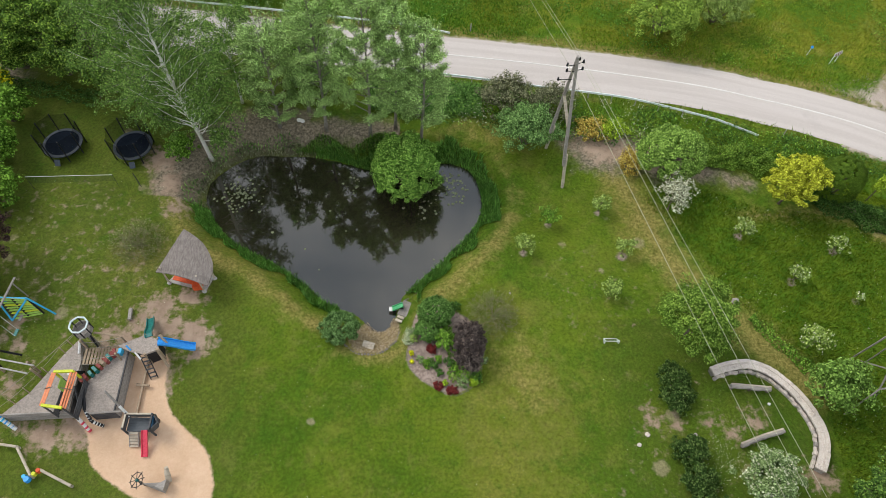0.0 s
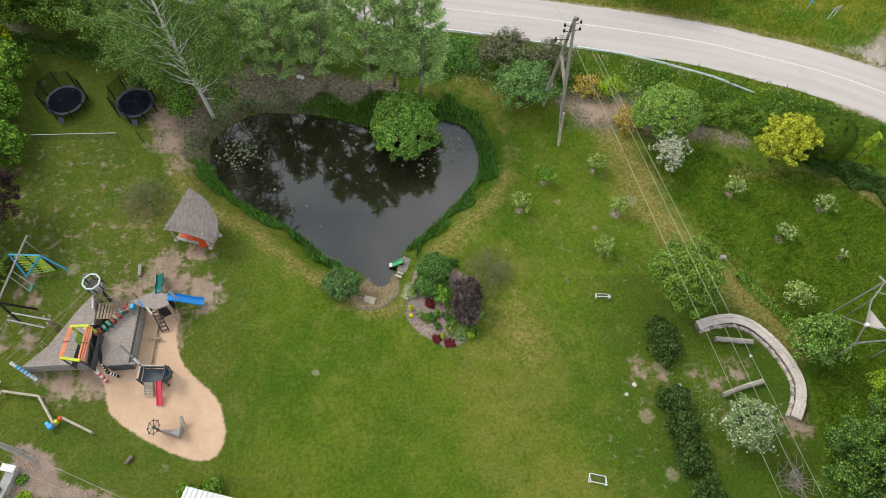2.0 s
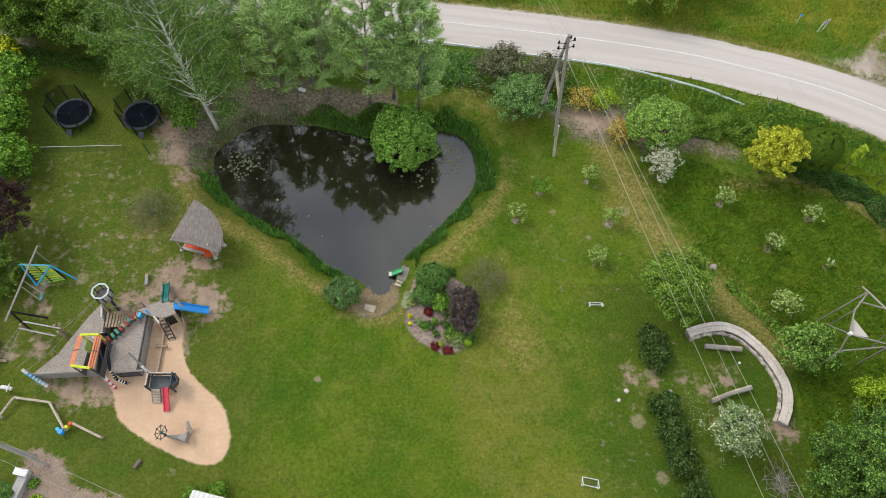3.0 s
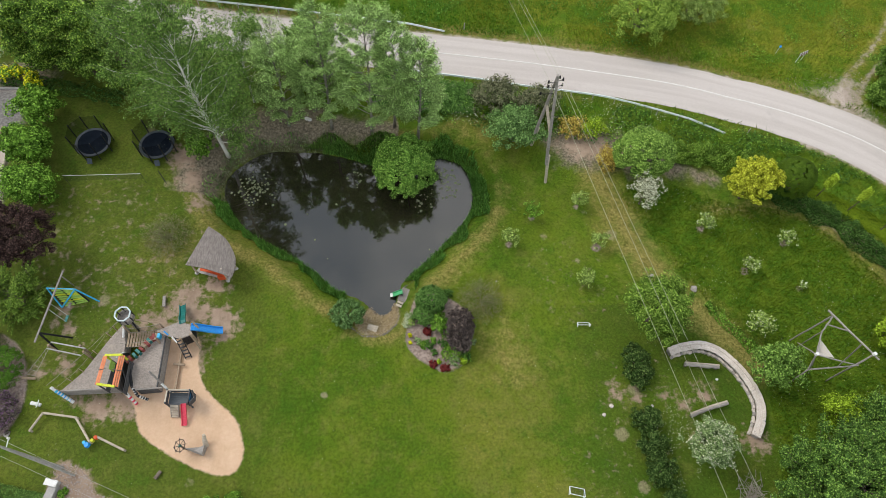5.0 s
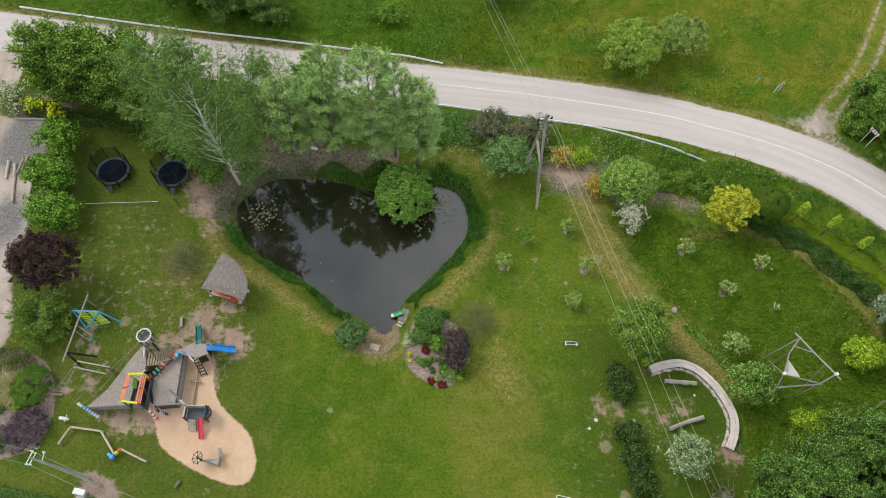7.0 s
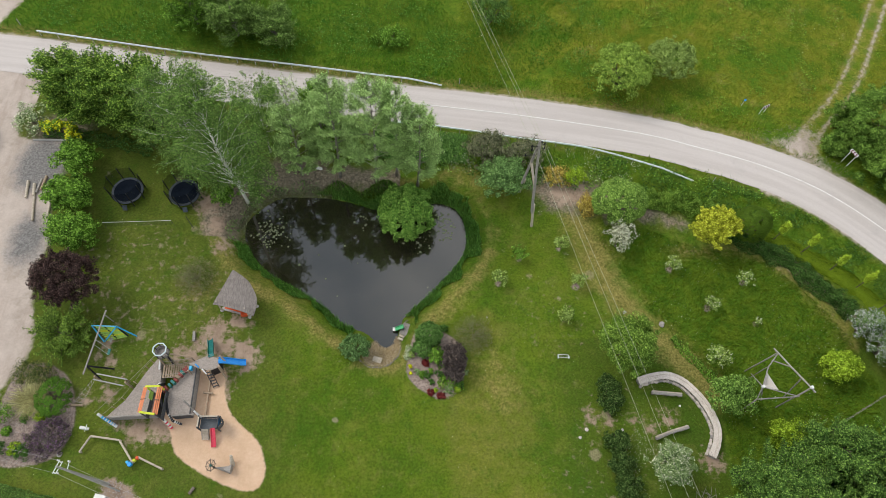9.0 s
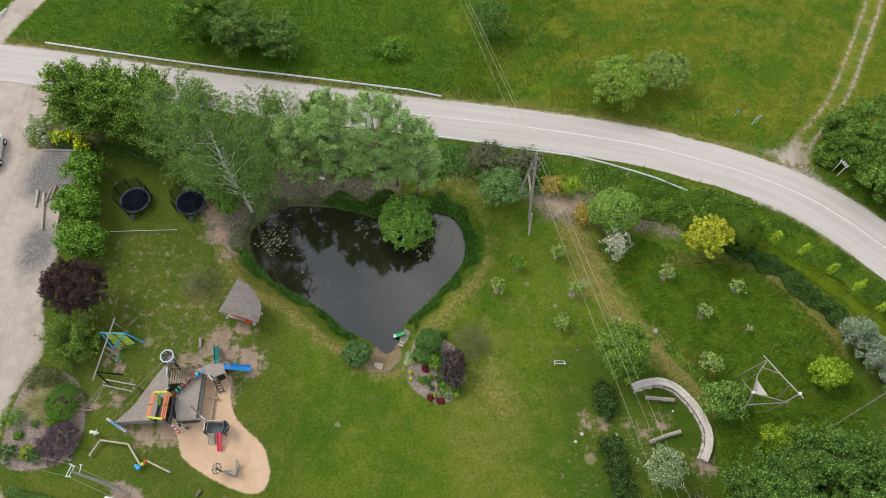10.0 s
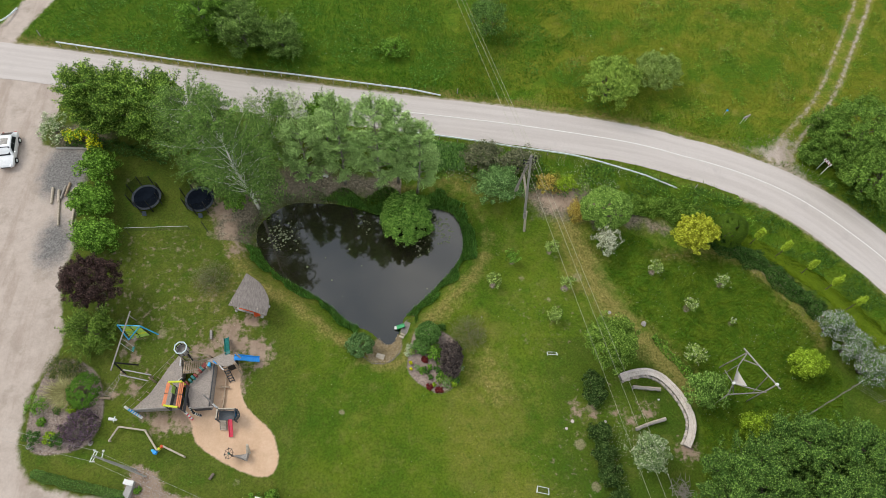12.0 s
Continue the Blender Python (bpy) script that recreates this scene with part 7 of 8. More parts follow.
post = thing("painted_post", "leaning log post painted in blue and white bands", "playground", -24.9, 12.1)
pa, pb = Vector((-25.6, 12.55, 1.75)), Vector((-24.45, 11.85, G))
part("shaft", log(pa, pb, 0.11, 0.13, 9), WHITE, post)
for k in range(6):
    q = pa.lerp(pb, 0.2 + 0.13 * k)
    part("band", log(q, q.lerp(pb, 0.1), 0.138, 0.14, 9), (SKY_BLUE, BLUE)[k % 2], post)

# ---- swing, rope frame, balance beams ----
swing = thing("swing_frame", "grey swing beam with a blue and green climbing panel", "playground", -26.6, 18.3)
part("top_beam", log((-26.45, 21.0, 2.75), (-27.05, 15.5, 2.65), 0.065, 0.065, 9), WEATHERED, swing)
N1, N2 = Vector((-27.55, 19.8, 2.25)), Vector((-25.5, 19.75, 2.25))
for a, b in ((N1, N2), (N1, Vector((-27.0, 18.95, 0.6))), (N2, Vector((-27.0, 18.95, 0.6))), (N2, Vector((-24.45, 19.55, G))), (N1, Vector((-28.0, 20.4, G)))):
    part("blue_tube", log(a, b, 0.06, 0.06, 8), SKY_BLUE, swing, "light blue painted tube")
for k in range(9):
    u = k / 8
    a, b = N1.lerp(Vector((-26.9, 19.0, 0.75)), u), N2.lerp(Vector((-25.1, 19.45, 0.75)), u)
    part("green_slat", beam(a.lerp(b, 0.08), b, 0.13, 0.04), LEAF_PAINT if k % 3 else YELLOW_GREEN, swing)
for u in (0.08, 0.5, 0.98):
    a, b = N1.lerp(N2, u), Vector((-26.9, 19.0, 0.7)).lerp(Vector((-25.0, 19.45, 0.7)), u)
    part("black_stringer", beam(a + Vector((0, 0, 0.04)), b + Vector((0, 0, 0.04)), 0.12, 0.05), BLACK, swing)
part("leg", log((-26.95, 16.2, 2.65), (-25.7, 16.65, G - 0.1), 0.07, 0.07, 8), BLACK, swing)
part("leg", log((-26.95, 16.2, 2.65), (-26.6, 15.7, G - 0.1), 0.07, 0.07, 8), BLACK, swing)
part("leg", log((-26.5, 20.6, 2.75), (-26.75, 20.9, G - 0.1), 0.05, 0.05, 8), WEATHERED, swing)
seat = part("seat", box((0.22, 0.5, 0.05), (-26.25, 17.95, 0.95), Matrix.Rotation(-0.1, 3, "Z")), TEAL, swing, "turquoise swing seat")
for s in (-0.24, 0.24):
    part("chain", log((-26.25, 17.95 + s, 0.97), (-26.72 - 0.1 * s, 18.2 + s, 2.68), 0.012, 0.012, 5), STEEL, seat)
part("second_seat", box((0.2, 0.45, 0.05), (-26.3, 19.0, 0.95), Matrix.Rotation(-0.1, 3, "Z")), WEATHERED, swing)

frame_ob = thing("rope_ladder_frame", "low pale wooden climbing frame with a slanting rope ladder", "playground", -25.6, 15.0)
for a, b in (((-26.3, 15.75, 2.0), (-23.75, 15.3, 2.0)), ((-26.5, 15.3, 1.95), (-24.0, 14.8, 1.95))):
    part("bar", log(a, b, 0.05, 0.05, 8), CONCRETE, frame_ob)
for q in ((-26.4, 15.5), (-23.85, 15.05), (-24.2, 15.5)):
    part("post", log((*q, G - 0.1), (*q, 2.1), 0.09, 0.08, 8), TAN_WOOD, frame_ob)
for k in range(6):
    rope((-26.35 + 0.0 * k, 15.7 - 0.08 * k, 1.95), (-28.3 + 0.13 * k, 13.65 - 0.02 * k, G + 0.15), frame_ob, 0.016, 0.03, "rope", WEATHERED) if k in (0, 5) else None
for k in range(7):
    u = (k + 0.5) / 7
    a = Vector((-26.35, 15.7, 1.95)).lerp(Vector((-28.3, 13.65, 0.58)), u)
    b = Vector((-26.35, 15.3, 1.95)).lerp(Vector((-27.65, 13.55, 0.58)), u)
    part("rung", log(a, b, 0.016, 0.016, 5), WEATHERED, frame_ob)
part("anchor", log((-28.45, 13.55, G + 0.1), (-27.5, 13.5, G + 0.12), 0.1, 0.09, 8), TAN_WOOD, frame_ob)

beams = thing("balance_beam", "zigzag balance beam of pale logs with coloured joints", "playground", -23.5, 9.9)
BP = [(-26.75, 9.8), (-26.15, 11.0), (-23.85, 10.7), (-22.5, 9.05)]
for a, b in zip(BP, BP[1:]):
    part("beam", log((*a, G + 0.38), (*b, G + 0.42), 0.08, 0.08, 9), PALE_WOOD, beams)
part("beam", log((-22.1, 9.4, G + 0.4), (-20.05, 8.5, G + 0.4), 0.08, 0.08, 9), PALE_WOOD, beams)
for q in BP + [(-22.1, 9.4), (-20.15, 8.55)]:
    part("foot", log((*q, G - 0.1), (*q, G + 0.36), 0.085, 0.085, 8), PALE_WOOD, beams)
for q, m, r in (((-22.65, 8.85), BLUE, 0.2), ((-22.35, 9.15), YELLOW_GREEN, 0.14), ((-22.15, 9.35), SIGNAL, 0.15), ((-22.85, 9.0), SKY_BLUE, 0.14)):
    part("joint_cap", log((*q, G + 0.25), (*q, G + 0.52), r, r * 0.8, 10), m, beams)

spring = thing("spring_rider", "small white spring rider on the lawn", "playground", -26.75, 11.6)
part("spring", log((-26.75, 11.6, G), (-26.75, 11.6, G + 0.4), 0.09, 0.09, 8), STEEL, spring)
part("body", log((-27.1, 11.65, G + 0.5), (-26.4, 11.55, G + 0.5), 0.14, 0.1, 8), WHITE, spring)
part("handle", log((-26.6, 11.3, G + 0.65), (-26.55, 11.85, G + 0.65), 0.03, 0.03, 6), STEEL, spring)
for a, b, m in (((-19.6, 20.0), (-19.48, 19.15), WEATHERED), ((-17.75, 6.7), (-17.45, 7.2), BARK)):
    ob = thing("timber_sleeper", "short weathered timber lying on the lawn", "timber", *a, "timbers on the lawn")
    part("timber", beam((*a, G + 0.1), (*b, G + 0.1), 0.22, 0.18, 0.02), m, ob)


# ---- pond: dock, slide, stones, lilies ----
dock = thing("pond_jetty", "small weathered plank jetty at the pond's edge", "jetty", -1.2, 21.2)
for k in range(5):
    a, b = Vector((-1.42, 21.75, -1.12)), Vector((-1.85, 20.65, -1.12))
    o = Vector((0.13, -0.05, 0)) * k
    part("plank", beam(a + o, b + o, 0.125, 0.05), WEATHERED, dock)
for q in ((-1.4, 21.6), (-0.95, 21.45), (-1.75, 20.75), (-1.3, 20.6)):
    part("pile", log((*q, -2.2), (*q, -1.15), 0.06, 0.06, 7), BARK, dock)
steps = thing("jetty_steps", "two pale stone steps beside the jetty", "steps", -1.6, 20.35)
for k in range(2):
    part("step", box((0.5, 0.2, 0.12), (-1.65 - 0.12 * k, 20.42 - 0.26 * k, -1.13), Matrix.Rotation(-0.4, 3, "Z"), 0.02), PALE_WOOD, steps)
chute = thing("floating_slide", "small bright green and white plastic slide at the jetty", "slide", -2.0, 21.1)
part("bed", trough([(-1.5, 21.22, -0.78), (-1.75, 21.18, -0.9), (-2.0, 21.14, -1.06), (-2.25, 21.1, -1.2)], 0.3, 0.1), MINT, chute)
part("lip", box((0.26, 0.34, 0.06), (-2.36, 21.1, -1.22)), WHITE, chute)
part("support", box((0.3, 0.28, 0.6), (-1.62, 21.18, -1.25)), BLACK, chute)
slab = thing("wooden_pallet", "pale square wooden platform on the gravelly shore", "platform", -3.72, 17.88)
for k in range(4):
    part("board", box((0.19, 0.62, 0.06), (-3.72 + 0.192 * (k - 1.5), 17.88 - 0.055 * (k - 1.5), at(-3.72, 17.88) + 0.12), Matrix.Rotation(-0.28, 3, "Z"), 0.01), PALE_WOOD, slab)
for k in (-0.2, 0.2):
    part("bearer", box((0.76, 0.08, 0.08), (-3.72 + 0.05 * k, 17.88 + k, at(-3.72, 17.88) + 0.05), Matrix.Rotation(-0.28, 3, "Z"), 0.01), TAN_WOOD, slab)


def stone_ring(name, label, line, r, gap, seed, material=STONE, category="stones"):
    line = smooth(line, False, 6)
    run = np.r_[0, np.cumsum(np.hypot(*np.diff(line, axis=0).T))]
    ob = thing(name, label, category, *line[0])
    k = 0
    for s in np.arange(0, run[-1], gap):
        k += 1
        q = (np.interp(s, run, line[:, 0]) + rng.normal() * r * 0.3, np.interp(s, run, line[:, 1]) + rng.normal() * r * 0.3)
        part("stone", rock(*q, r * rng.uniform(0.6, 1.25), seed + k * 0.7), material, ob)


DARK_STONE = surf("dark_wet_stone", (0.13, 0.115, 0.10), (0.24, 0.21, 0.185), 2.0, 20, 0.85, bump=0.6, depth=0.03, vary=0.25)
stone_ring("shore_stones", "row of small rounded stones round the shallow shore", [(-1.7, 19.3), (-2.0, 18.2), (-3.0, 17.3), (-4.3, 17.2), (-5.2, 17.8), (-5.5, 18.4)], 0.085, 0.2, 1.0, DARK_STONE)
stone_ring("shore_stones", "line of small stones at the water's edge", [(-0.2, 22.6), (-1.0, 22.1), (-1.5, 21.9)], 0.08, 0.22, 5.0, DARK_STONE)
stone_ring("bed_edging", "row of small grey stones edging the flower bed", [(-0.85, 18.9), (-1.1, 17.2), (-0.6, 15.9), (0.6, 15.0), (1.9, 14.4), (3.1, 14.95), (3.8, 16.2), (4.05, 17.8)], 0.04, 0.15, 14.0, DARK_STONE)
part("white_stone", rock(-0.85, 19.1, 0.14, 3.0, 0.5), WHITE, thing("pale_stone", "pale rounded stone at the flower bed", "stone", -0.85, 19.1))
for i, (x, y, r) in enumerate(((22.3, 14.05, 0.13), (14.05, 12.0, 0.2), (13.45, 11.35, 0.17), (21.85, 21.45, 0.35), (18.6, 22.6, 0.22), (-33.6, 9.3, 0.3), (-28.4, 9.6, 0.26), (-30.6, 15.6, 0.3), (17.1, 12.0, 0.16), (6.0, 22.0, 0.1))):
    part("stone", rock(x, y, r * 0.8, 20 + i), WHITE if i < 1 else SLAB if i < 3 else STONE, thing("field_stone", "pale field stone lying on the grass", "stone", x, y, "field stones"))

lilies = thing("water_lilies", "floating water lily pads on the dark pond", "water plants", -6.0, 29.0, z=WATER_Z)
pads = []
for k in range(3):
    n = 11
    vs = [(0, 0, 0.0)] + [(math.cos(0.25 + 5.8 * i / n) * (1 + 0.06 * math.sin(i * 2.1 + k)), math.sin(0.25 + 5.8 * i / n), 0.01) for i in range(n + 1)]
    me = bpy.data.meshes.new("lily_pad")
    me.from_pydata(vs, [], [(0, i, i + 1) for i in range(1, n + 1)])
    me.materials.append(PAD_LEAF)
    pads.append(me)
for cx_, cy_, sx_, sy_, count in ((-14.7, 30.9, 0.8, 0.85, 85), (1.8, 32.2, 0.75, 0.8, 60), (0.1, 30.0, 0.35, 0.55, 18), (-5.5, 32.6, 0.5, 0.35, 9), (2.3, 31.2, 0.4, 0.4, 7), (-7, 28, 4, 2.5, 10)):
    for _ in range(count):
        q = (cx_ + rng.normal() * sx_, cy_ + rng.normal() * sy_)
        if inside_depth(np.array([q]), POND)[0] < 0.5:
            continue
        ob = new("lily_pad", pads[int(rng.integers(3))])
        ob.parent = lilies
        ob.location = (q[0] - lilies.location.x, q[1] - lilies.location.y, 0.012 + 0.004 * rng.random())
        ob.rotation_euler = (0, 0, rng.uniform(0, 6.28))
        s = rng.uniform(0.06, 0.125)
        ob.scale = (s, s, 1)
for x, y in ((-10.5, 37.6), (-10.2, 37.5)):
    part("stone", rock(x, y, 0.2, x), WHITE, thing("pale_stone", "pale stone below the willows", "stone", x, y))


# ---- stone bench, log benches, net swing, goals ----
def stone_arc():
    ob = thing("curved_stone_bench", "long curved bench wall of pale slabs on rough stones", "bench", 22.6, 14.0)
    line = smooth([(18.85, 16.05), (19.96, 16.42), (21.4, 16.6), (22.65, 16.15), (23.5, 15.35), (24.2, 14.4), (24.75, 13.25), (25.0, 12.1), (24.75, 10.9), (24.15, 9.8)], False, 8)
    t = unit(np.gradient(line, axis=0))
    nrm = np.c_[-t[:, 1], t[:, 0]]
    for i in range(0, len(line) - 1, 8):
        seg = range(i, min(i + 8, len(line) - 1) + 1)
        top, n = [], 0
        out = [line[k] + nrm[k] * (0.31 + 0.05 * noise.noise((k * 0.7, 1, 0))) for k in seg]
        inn = [line[k] - nrm[k] * (0.34 + 0.06 * noise.noise((k * 0.9, 2, 0))) for k in reversed(seg)]
        g = at(*line[i])
        mids = [line[k] + nrm[k] * 0.04 for k in seg]
        part("slab", prism([tuple(q) for q in out + [m + n_ * 0.004 for m, n_ in zip(mids, nrm[list(seg)])][::-1]], g + 0.38, g + 0.53 + 0.02 * math.sin(i), bevel=0.01), SLAB, ob)
        part("slab", prism([tuple(q) for q in [m - n_ * 0.004 for m, n_ in zip(mids, nrm[list(seg)])] + inn], g + 0.36, g + 0.5 + 0.02 * math.sin(i * 2.0), bevel=0.01), SLAB, ob)
    part("core", prism([tuple(line[k] + nrm[k] * 0.24) for k in range(0, len(line), 2)] + [tuple(line[k] - nrm[k] * 0.2) for k in range(len(line) - 1, -1, -2)], at(22, 14) - 0.1, at(22, 14) + 0.4), STONE, ob)
    for k in range(0, len(line) - 2, 2):
        ragged = [0.5 + 0.12 * noise.noise((k * 0.9 + j * 0.6, 5, 0)) for j in range(3)]
        rim = [line[k + j] - nrm[k + j] * 0.3 for j in range(3)] + [line[k + j] - nrm[k + j] * ragged[j] for j in (2, 1, 0)]
        part("footing_stone", prism([tuple(q) for q in rim], at(*line[k]) - 0.05, at(*line[k]) + 0.2 + 0.05 * math.sin(k * 1.7), bevel=0.02), SLAB if k % 3 else STONE, ob)


stone_arc()
for a, m_, b in (((19.9, 15.1), (21.2, 15.0), (22.5, 14.9)), ((19.7, 11.25), (21.2, 11.8), (22.6, 12.2))):
    ob = thing("log_bench", "low weathered bench of two split logs", "bench", *m_, "log benches")
    g = at(*m_)
    for p, q in ((a, m_), (m_, b)):
        part("seat", log((*p, g + 0.36), (*q, g + 0.38), 0.15, 0.13, 10, 0.07), WEATHERED, ob)
        d = unit(np.array(q) - np.array(p))
        part("back_slat", beam((p[0] - d[1] * 0.13, p[1] + d[0] * 0.13, g + 0.47), (q[0] - d[1] * 0.13, q[1] + d[0] * 0.13, g + 0.47), 0.1, 0.06), PALE_WOOD, ob)
    for q in (a, m_, b):
        w = np.array(q) * 0.9 + np.array(m_) * 0.1
        part("leg", log((*w, g - 0.05), (*w, g + 0.36), 0.12, 0.12, 8), BARK, ob)

net = thing("net_swing_frame", "tall tripod of grey logs with a pale triangular net", "playground", 28.9, 14.9)
n1, n2, n3 = Vector((28.2, 16.7, 6.6)), Vector((29.95, 13.85, 6.9)), Vector((27.0, 14.3, 5.4))
lend, bot, lr, ll = Vector((28.4, 16.9, 1.0)), Vector((30.6, 14.0, -0.1)), Vector((29.6, 13.6, 5.4)), Vector((27.1, 13.7, 3.9))
ends = [(n1 + (n1 - n2) * 0.14, n2 + (n2 - n1) * 0.14, 0.13), (n1, Vector((28.6, 17.2, -0.1)), 0.11), (n2, bot, 0.11), (n3, Vector((28.5, 16.6, 1.2)), 0.09), (n3, lr, 0.09), (ll, lr + Vector((0.25, 0, -0.1)), 0.1),
        (n2, lr, 0.1), (Vector((27.75, 15.9, 5.6)), n3, 0.09), (Vector((27.75, 15.9, 5.6)), Vector((28.9, 16.6, 0.0)), 0.08), (n1, Vector((27.75, 15.9, 5.6)), 0.1), (n3, Vector((29.5, 14.6, -0.1)), 0.11), (n1.lerp(n2, 0.42), Vector((27.9, 16.3, 6.0)), 0.09), (n1.lerp(n2, 0.72), Vector((30.4, 14.4, 2.0)), 0.09), (ll, Vector((27.0, 13.4, -0.1)), 0.1), (n3, ll, 0.09)]
for a, b, r in ends:
    part("log", log(a, b, r * 0.56, r * 0.48, 9, 0.04), WEATHERED, net)
for q in (n2, n3):
    part("end_cap", log(q + Vector((0, 0, 0.02)), q + Vector((0, 0, 0.22)), 0.13, 0.12, 10), WHITE, net, "white round end cap")
part("net", raw([tuple(Vector((27.72, 15.5, 5.2))), tuple(n3 + Vector((0.02, 0, -0.05))), tuple(Vector((28.15, 14.05, 5.5))), (27.6, 14.6, 5.0)], [(0, 1, 3), (1, 2, 3), (2, 0, 3)]), SAIL, net, "pale woven triangular net")


def goal(corners, h, label):
    ob = thing("small_goal", label, "goal", *np.mean(np.array(corners), 0), "small football goals")
    a, b, c, d = [Vector((*q, at(*q))) for q in corners]
    up = Vector((0, 0, h))
    for p, q in ((a, a + up), (b, b + up), (a + up, b + up), (d, c), (a, d), (b, c), (a + up, d), (b + up, c)):
        part("tube", log(p, q, 0.024, 0.024, 7), STEEL, ob)
    part("net", raw([tuple(q) for q in (a + up, b + up, c, d)], [(0, 1, 2, 3)]), PLAY_NET, ob)


goal([(12.15, 18.15), (13.1, 18.15), (13.05, 18.5), (12.17, 18.52)], 0.4, "small grey metal football goal on the lawn")
goal([(10.4, 5.85), (11.4, 5.65), (11.5, 6.2), (10.5, 6.4)], 0.5, "small grey metal football goal on the lawn")

fence = thing("wire_fence", "thin grey wire fence between the meadow and a yard", "fence", 38.5, 14.0)
FP = [(34.6, 12.0), (36.4, 13.0), (38.2, 13.95), (40.0, 14.9), (41.1, 15.5), (43.2, 14.0), (46, 12.0), (50, 9.2)]
for q in FP:
    part("post", log((*q, at(*q) - 0.1), (*q, at(*q) + 1.3), 0.035, 0.035, 7), WEATHERED, fence)
for a, b in zip(FP, FP[1:]):
    for z in (0.25, 0.6, 0.95, 1.25):
        part("wire", log((*a, at(*a) + z), (*b, at(*b) + z), 0.008, 0.008, 5), TWIG, fence)


# ---- the yard: car, logs, kerb; the house corner ----
def car(x, y, turn):
    ob = thing("car", "white hatchback car standing in the gravel yard", "car", x, y, z=at(x, y) + 0.01)
    g = at(x, y) + 0.01
    M = Matrix.Translation((x, y, g)) @ Matrix.Rotation(turn, 4, "Z")
    # stations along the length: place, half width, lower, belt, roof half width, roof height
    st = [(-2.18, 0.62, 0.42, 0.62, 0.60, 0.64), (-2.05, 0.82, 0.28, 0.80, 0.66, 0.84), (-1.75, 0.88, 0.22, 0.90, 0.60, 1.12), (-1.3, 0.90, 0.22, 0.92, 0.62, 1.40), (-0.6, 0.91, 0.22, 0.92, 0.66, 1.47), (0.1, 0.91, 0.22, 0.91, 0.66, 1.45),
          (0.55, 0.91, 0.22, 0.90, 0.64, 1.28), (1.05, 0.90, 0.22, 0.89, 0.68, 0.95), (1.6, 0.88, 0.24, 0.80, 0.66, 0.84), (2.0, 0.80, 0.28, 0.68, 0.58, 0.71), (2.16, 0.62, 0.40, 0.58, 0.50, 0.60)]
    verts, k = [], 10
    for s, w, lo, belt, rw, top in st:
        verts += [(s, -w * 0.9, lo), (s, -w, (lo + belt) / 2), (s, -w * 0.97, belt), (s, -rw, top - 0.03), (s, -rw * 0.6, top), (s, rw * 0.6, top), (s, rw, top - 0.03), (s, w * 0.97, belt), (s, w, (lo + belt) / 2), (s, w * 0.9, lo)]
    faces = [(i * k + j, i * k + (j + 1) % k, (i + 1) * k + (j + 1) % k, (i + 1) * k + j) for i in range(len(st) - 1) for j in range(k)]
    faces += [tuple(range(k))[::-1], tuple((len(st) - 1) * k + j for j in range(k))]
    bm = raw(verts, faces)
    bmesh.ops.transform(bm, matrix=M, verts=bm.verts)
    part("body", bm, CAR_WHITE, ob)

    def pane(name, corners, lift=0.012, mat=GLASS, label=""):
        q = [Vector(c) for c in corners]
        n = (q[1] - q[0]).cross(q[2] - q[0]).normalized()
        if n.z < 0 and abs(n.z) > 0.2 or (abs(n.z) <= 0.35 and n.y * q[0].y < 0):
            n = -n
        b = raw([tuple(v + n * lift) for v in q] + [tuple(v - n * 0.01) for v in q], [(0, 1, 2, 3), (7, 6, 5, 4)] + [(i, (i + 1) % 4, 4 + (i + 1) % 4, 4 + i) for i in range(4)])
        bmesh.ops.transform(b, matrix=M, verts=b.verts)
        part(name, b, mat, ob, label)

    pane("windscreen", ((0.2, -0.56, 1.41), (0.2, 0.56, 1.41), (1.0, 0.62, 0.985), (1.0, -0.62, 0.985)))
    pane("rear_window", ((-1.35, -0.52, 1.39), (-1.35, 0.52, 1.39), (-1.85, 0.54, 1.05), (-1.85, -0.54, 1.05)))
    pane("sunroof", ((-0.85, -0.36, 1.475), (-0.85, 0.36, 1.475), (-0.1, 0.36, 1.462), (-0.1, -0.36, 1.462)))
    for s in (-1, 1):
        pane("side_window", ((-1.25, s * 0.86, 0.98), (-0.35, s * 0.87, 0.97), (-0.35, s * 0.705, 1.38), (-1.1, s * 0.69, 1.34)))
        pane("side_window", ((-0.3, s * 0.87, 0.97), (0.75, s * 0.85, 0.95), (0.25, s * 0.70, 1.32), (-0.3, s * 0.705, 1.38)))
        b = box((0.34, 0.2, 0.13), (1.98, s * 0.6, 0.64), None, 0.03)
        bmesh.ops.transform(b, matrix=M, verts=b.verts)
        part("headlight", b, LAMP_GLASS, ob)
        b = box((0.2, 0.24, 0.16), (-2.03, s * 0.62, 0.76), None, 0.03)
        bmesh.ops.transform(b, matrix=M, verts=b.verts)
        part("tail_light", b, TAIL, ob)
        b = box((0.16, 0.2, 0.12), (0.65, s * 0.99, 0.98), None, 0.03)
        bmesh.ops.transform(b, matrix=M, verts=b.verts)
        part("mirror", b, CAR_WHITE, ob)
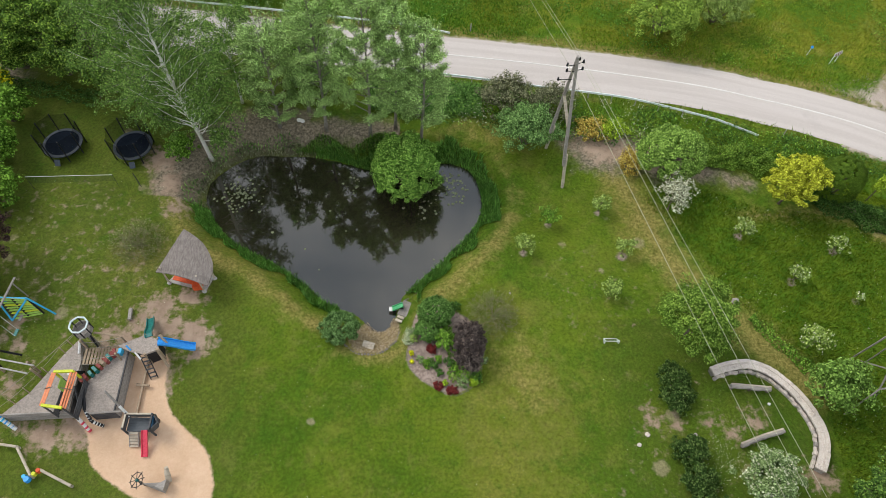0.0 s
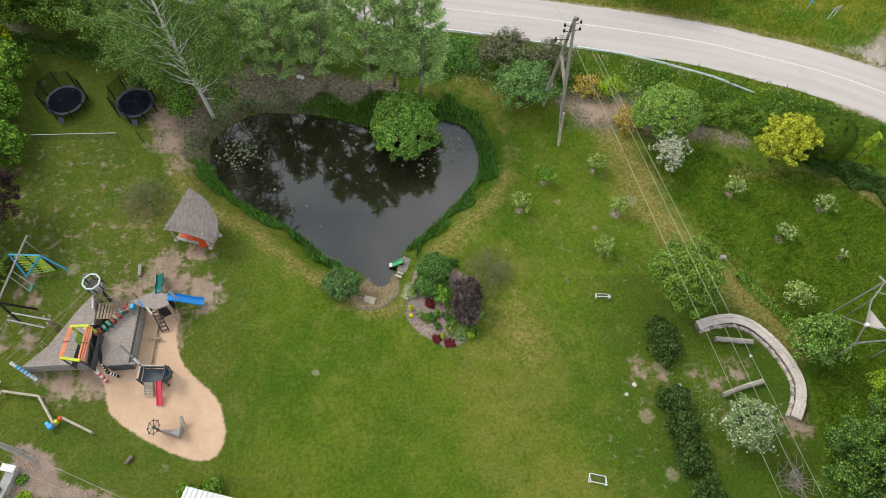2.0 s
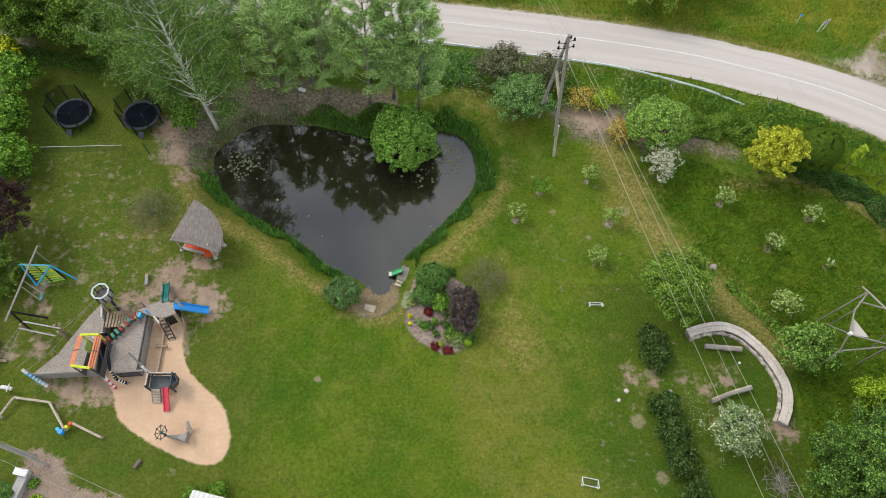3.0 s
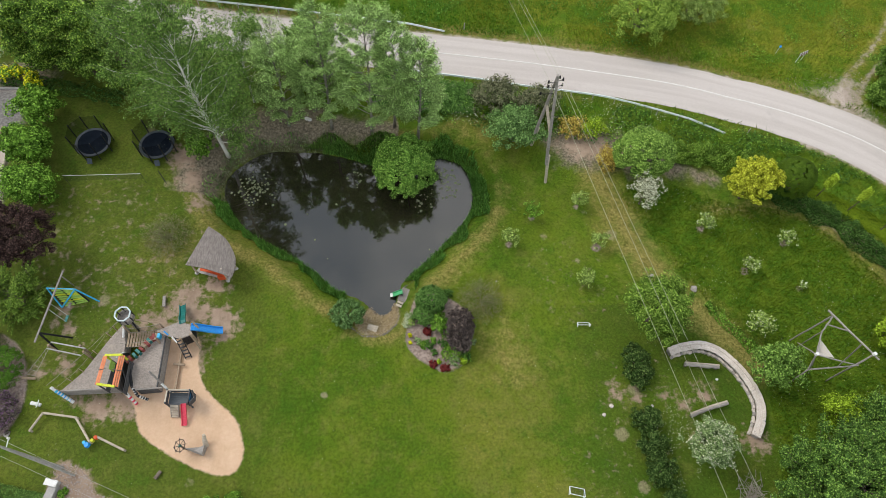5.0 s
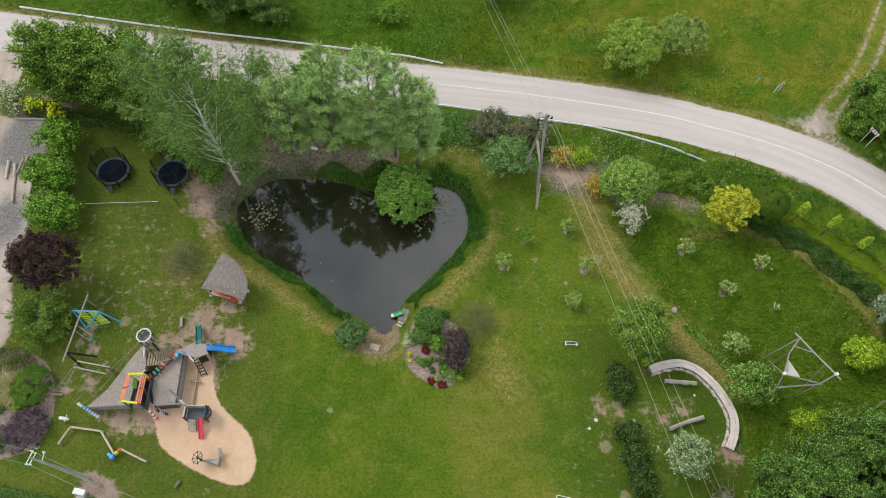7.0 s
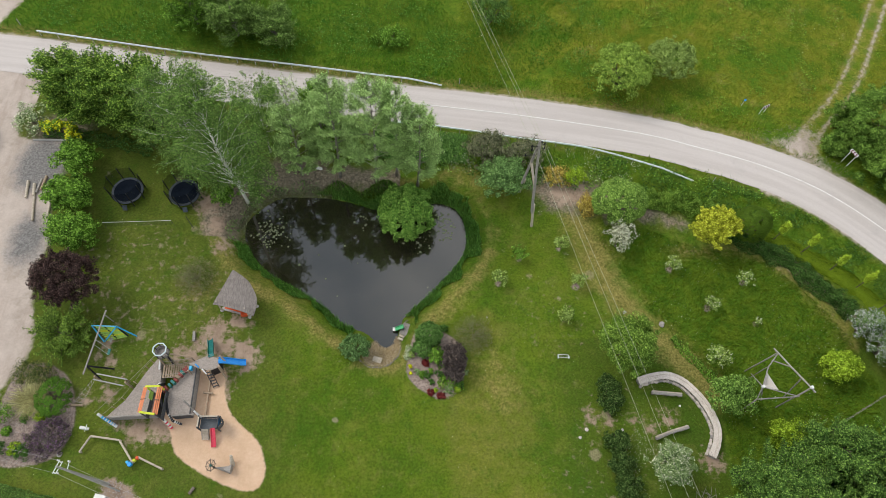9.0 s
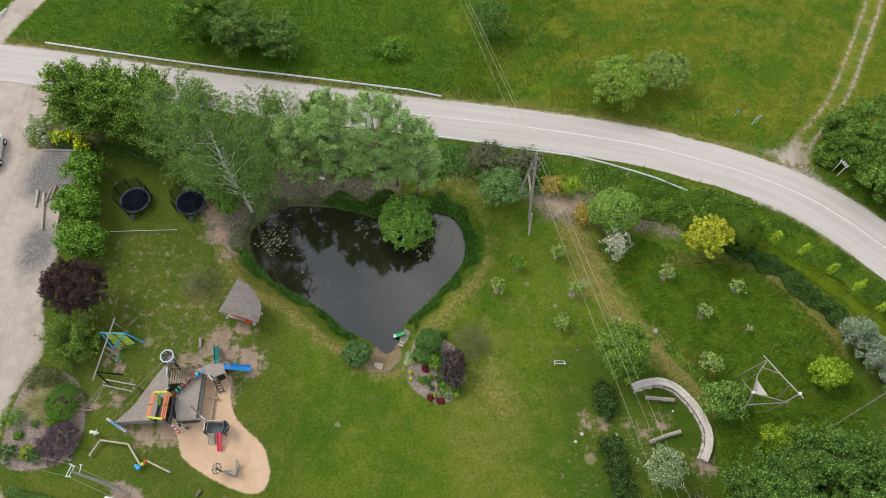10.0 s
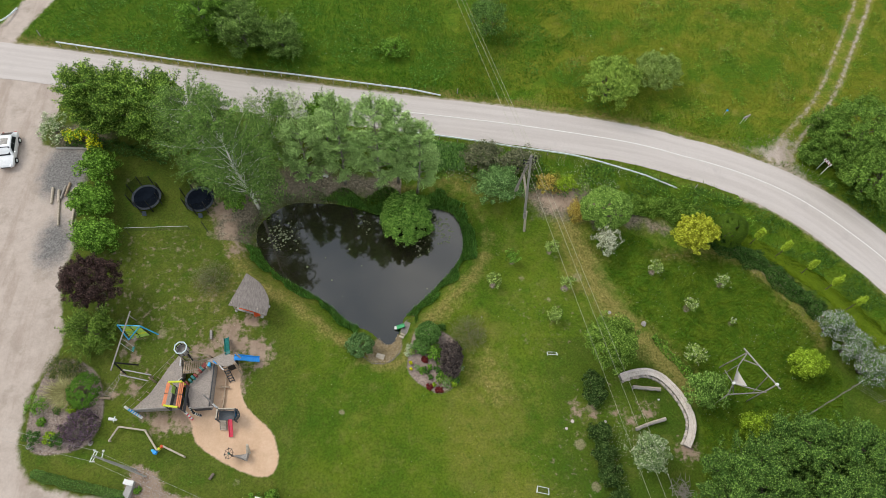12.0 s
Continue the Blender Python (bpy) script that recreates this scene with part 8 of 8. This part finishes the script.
        for wx in (-1.3, 1.27):
            b = log((wx, s * 0.72, 0.32), (wx, s * 0.93, 0.32), 0.32, 0.32, 18)
            bmesh.ops.transform(b, matrix=M, verts=b.verts)
            w = part("wheel", b, RUBBER, ob)
            b = log((wx, s * 0.88, 0.32), (wx, s * 0.945, 0.32), 0.2, 0.17, 12)
            bmesh.ops.transform(b, matrix=M, verts=b.verts)
            part("rim", b, STEEL, w)
    b = box((0.05, 0.9, 0.1), (2.17, 0, 0.46), None, 0.01)
    bmesh.ops.transform(b, matrix=M, verts=b.verts)
    part("grille", b, BLACK, ob)


car(-43.7, 39.5, radians(-81.5))
for a, b, r, m in (((-38.2, 35.3), (-37.9, 33.4), 0.13, PALE_WOOD), ((-37.5, 35.0), (-37.2, 33.6), 0.15, PALE_WOOD), ((-37.15, 33.6), (-36.6, 30.9), 0.12, PALE_WOOD), ((-36.95, 35.6), (-37.1, 34.0), 0.12, WEATHERED), ((-36.6, 35.9), (-36.75, 34.3), 0.13, TAN_WOOD), ((-35.8, 35.5), (-36.4, 34.7), 0.12, PALE_WOOD), ((-35.55, 33.3), (-35.2, 30.7), 0.12, PALE_WOOD)):
    ob = thing("log", "pale peeled log lying in the gravel yard", "log", *a, "logs in the yard")
    part("trunk", log((*a, at(*a) + r), (*b, at(*b) + r), r, r * 0.9, 9, 0.02), m, ob)
ob = thing("kerb_beam", "pale straight kerb beam at the yard's planting", "kerb", -37.2, 40.2)
part("beam", beam((-39.1, 40.2, 0.08), (-35.3, 40.25, 0.08), 0.16, 0.16), CONCRETE, ob)

wall = thing("garden_wall", "low grey garden wall with a white capped end pillar", "wall", -24.3, 5.6)
part("wall", beam((-24.15, 6.2, 0.5), (-25.4, 1.2, 0.5), 0.55, 0.9), CONCRETE, wall)
part("pillar", box((0.5, 0.34, 1.1), (-24.2, 6.35, 0.55), Matrix.Rotation(-0.2, 3, "Z")), CONCRETE, wall)
part("cap", box((0.85, 0.42, 0.1), (-24.25, 6.35, 1.15), Matrix.Rotation(-0.2, 3, "Z")), WHITE, wall, "white cap stone")

shed = thing("shed", "shed with a white ribbed metal roof", "shed", -9.5, 1.5)
e, s_ = unit(np.array((3.14, -0.7))), unit(np.array((-0.24, -0.95)))
c0 = np.array((-13.25, 5.2))
P4 = [c0, c0 + e * 6.5, c0 + e * 6.5 + s_ * 6.0, c0 + s_ * 6.0]
inset = [c0 + e * 0.3 + s_ * 0.3, c0 + e * 6.2 + s_ * 0.3, c0 + e * 6.2 + s_ * 5.7, c0 + e * 0.3 + s_ * 5.7]
part("walls", prism([tuple(q) for q in inset][::-1], -0.1, 2.4), WHITE, shed)
roof = part("roof", raw([(*P4[0], 2.55), (*P4[1], 2.55), (*P4[2], 3.2), (*P4[3], 3.2)] + [(*P4[0], 2.47), (*P4[1], 2.47), (*P4[2], 3.12), (*P4[3], 3.12)], [(0, 1, 2, 3), (7, 6, 5, 4)] + [(i, (i + 1) % 4, 4 + (i + 1) % 4, 4 + i) for i in range(4)]), WHITE, shed)
for k in range(22):
    a = c0 + e * (0.15 + 0.29 * k)
    part("rib", beam((*a, 2.57), (*(a + s_ * 6.0), 3.22), 0.05, 0.05), WHITE, roof)


# ---- heap of cut branches by the large trees ----
heap = thing("brush_pile", "low heap of dry cut branches on the grass", "branches", 23.3, 6.0)
verts, faces = [], []
for k in range(70):
    c = Vector((23.3 + rng.normal() * 0.42, 6.0 + rng.normal() * 0.5, at(23.3, 6.0) + 0.06 + abs(rng.normal()) * 0.1))
    d = Vector((rng.normal(), rng.normal(), rng.normal() * 0.15)).normalized() * rng.uniform(0.25, 0.7)
    tube(verts, faces, bent(c - d, c + d, 0.06, 3), [0.022, 0.018, 0.014, 0.008], 4)
tagged(part("brushwood", raw(verts, faces), TWIG, heap), kind="stuff")
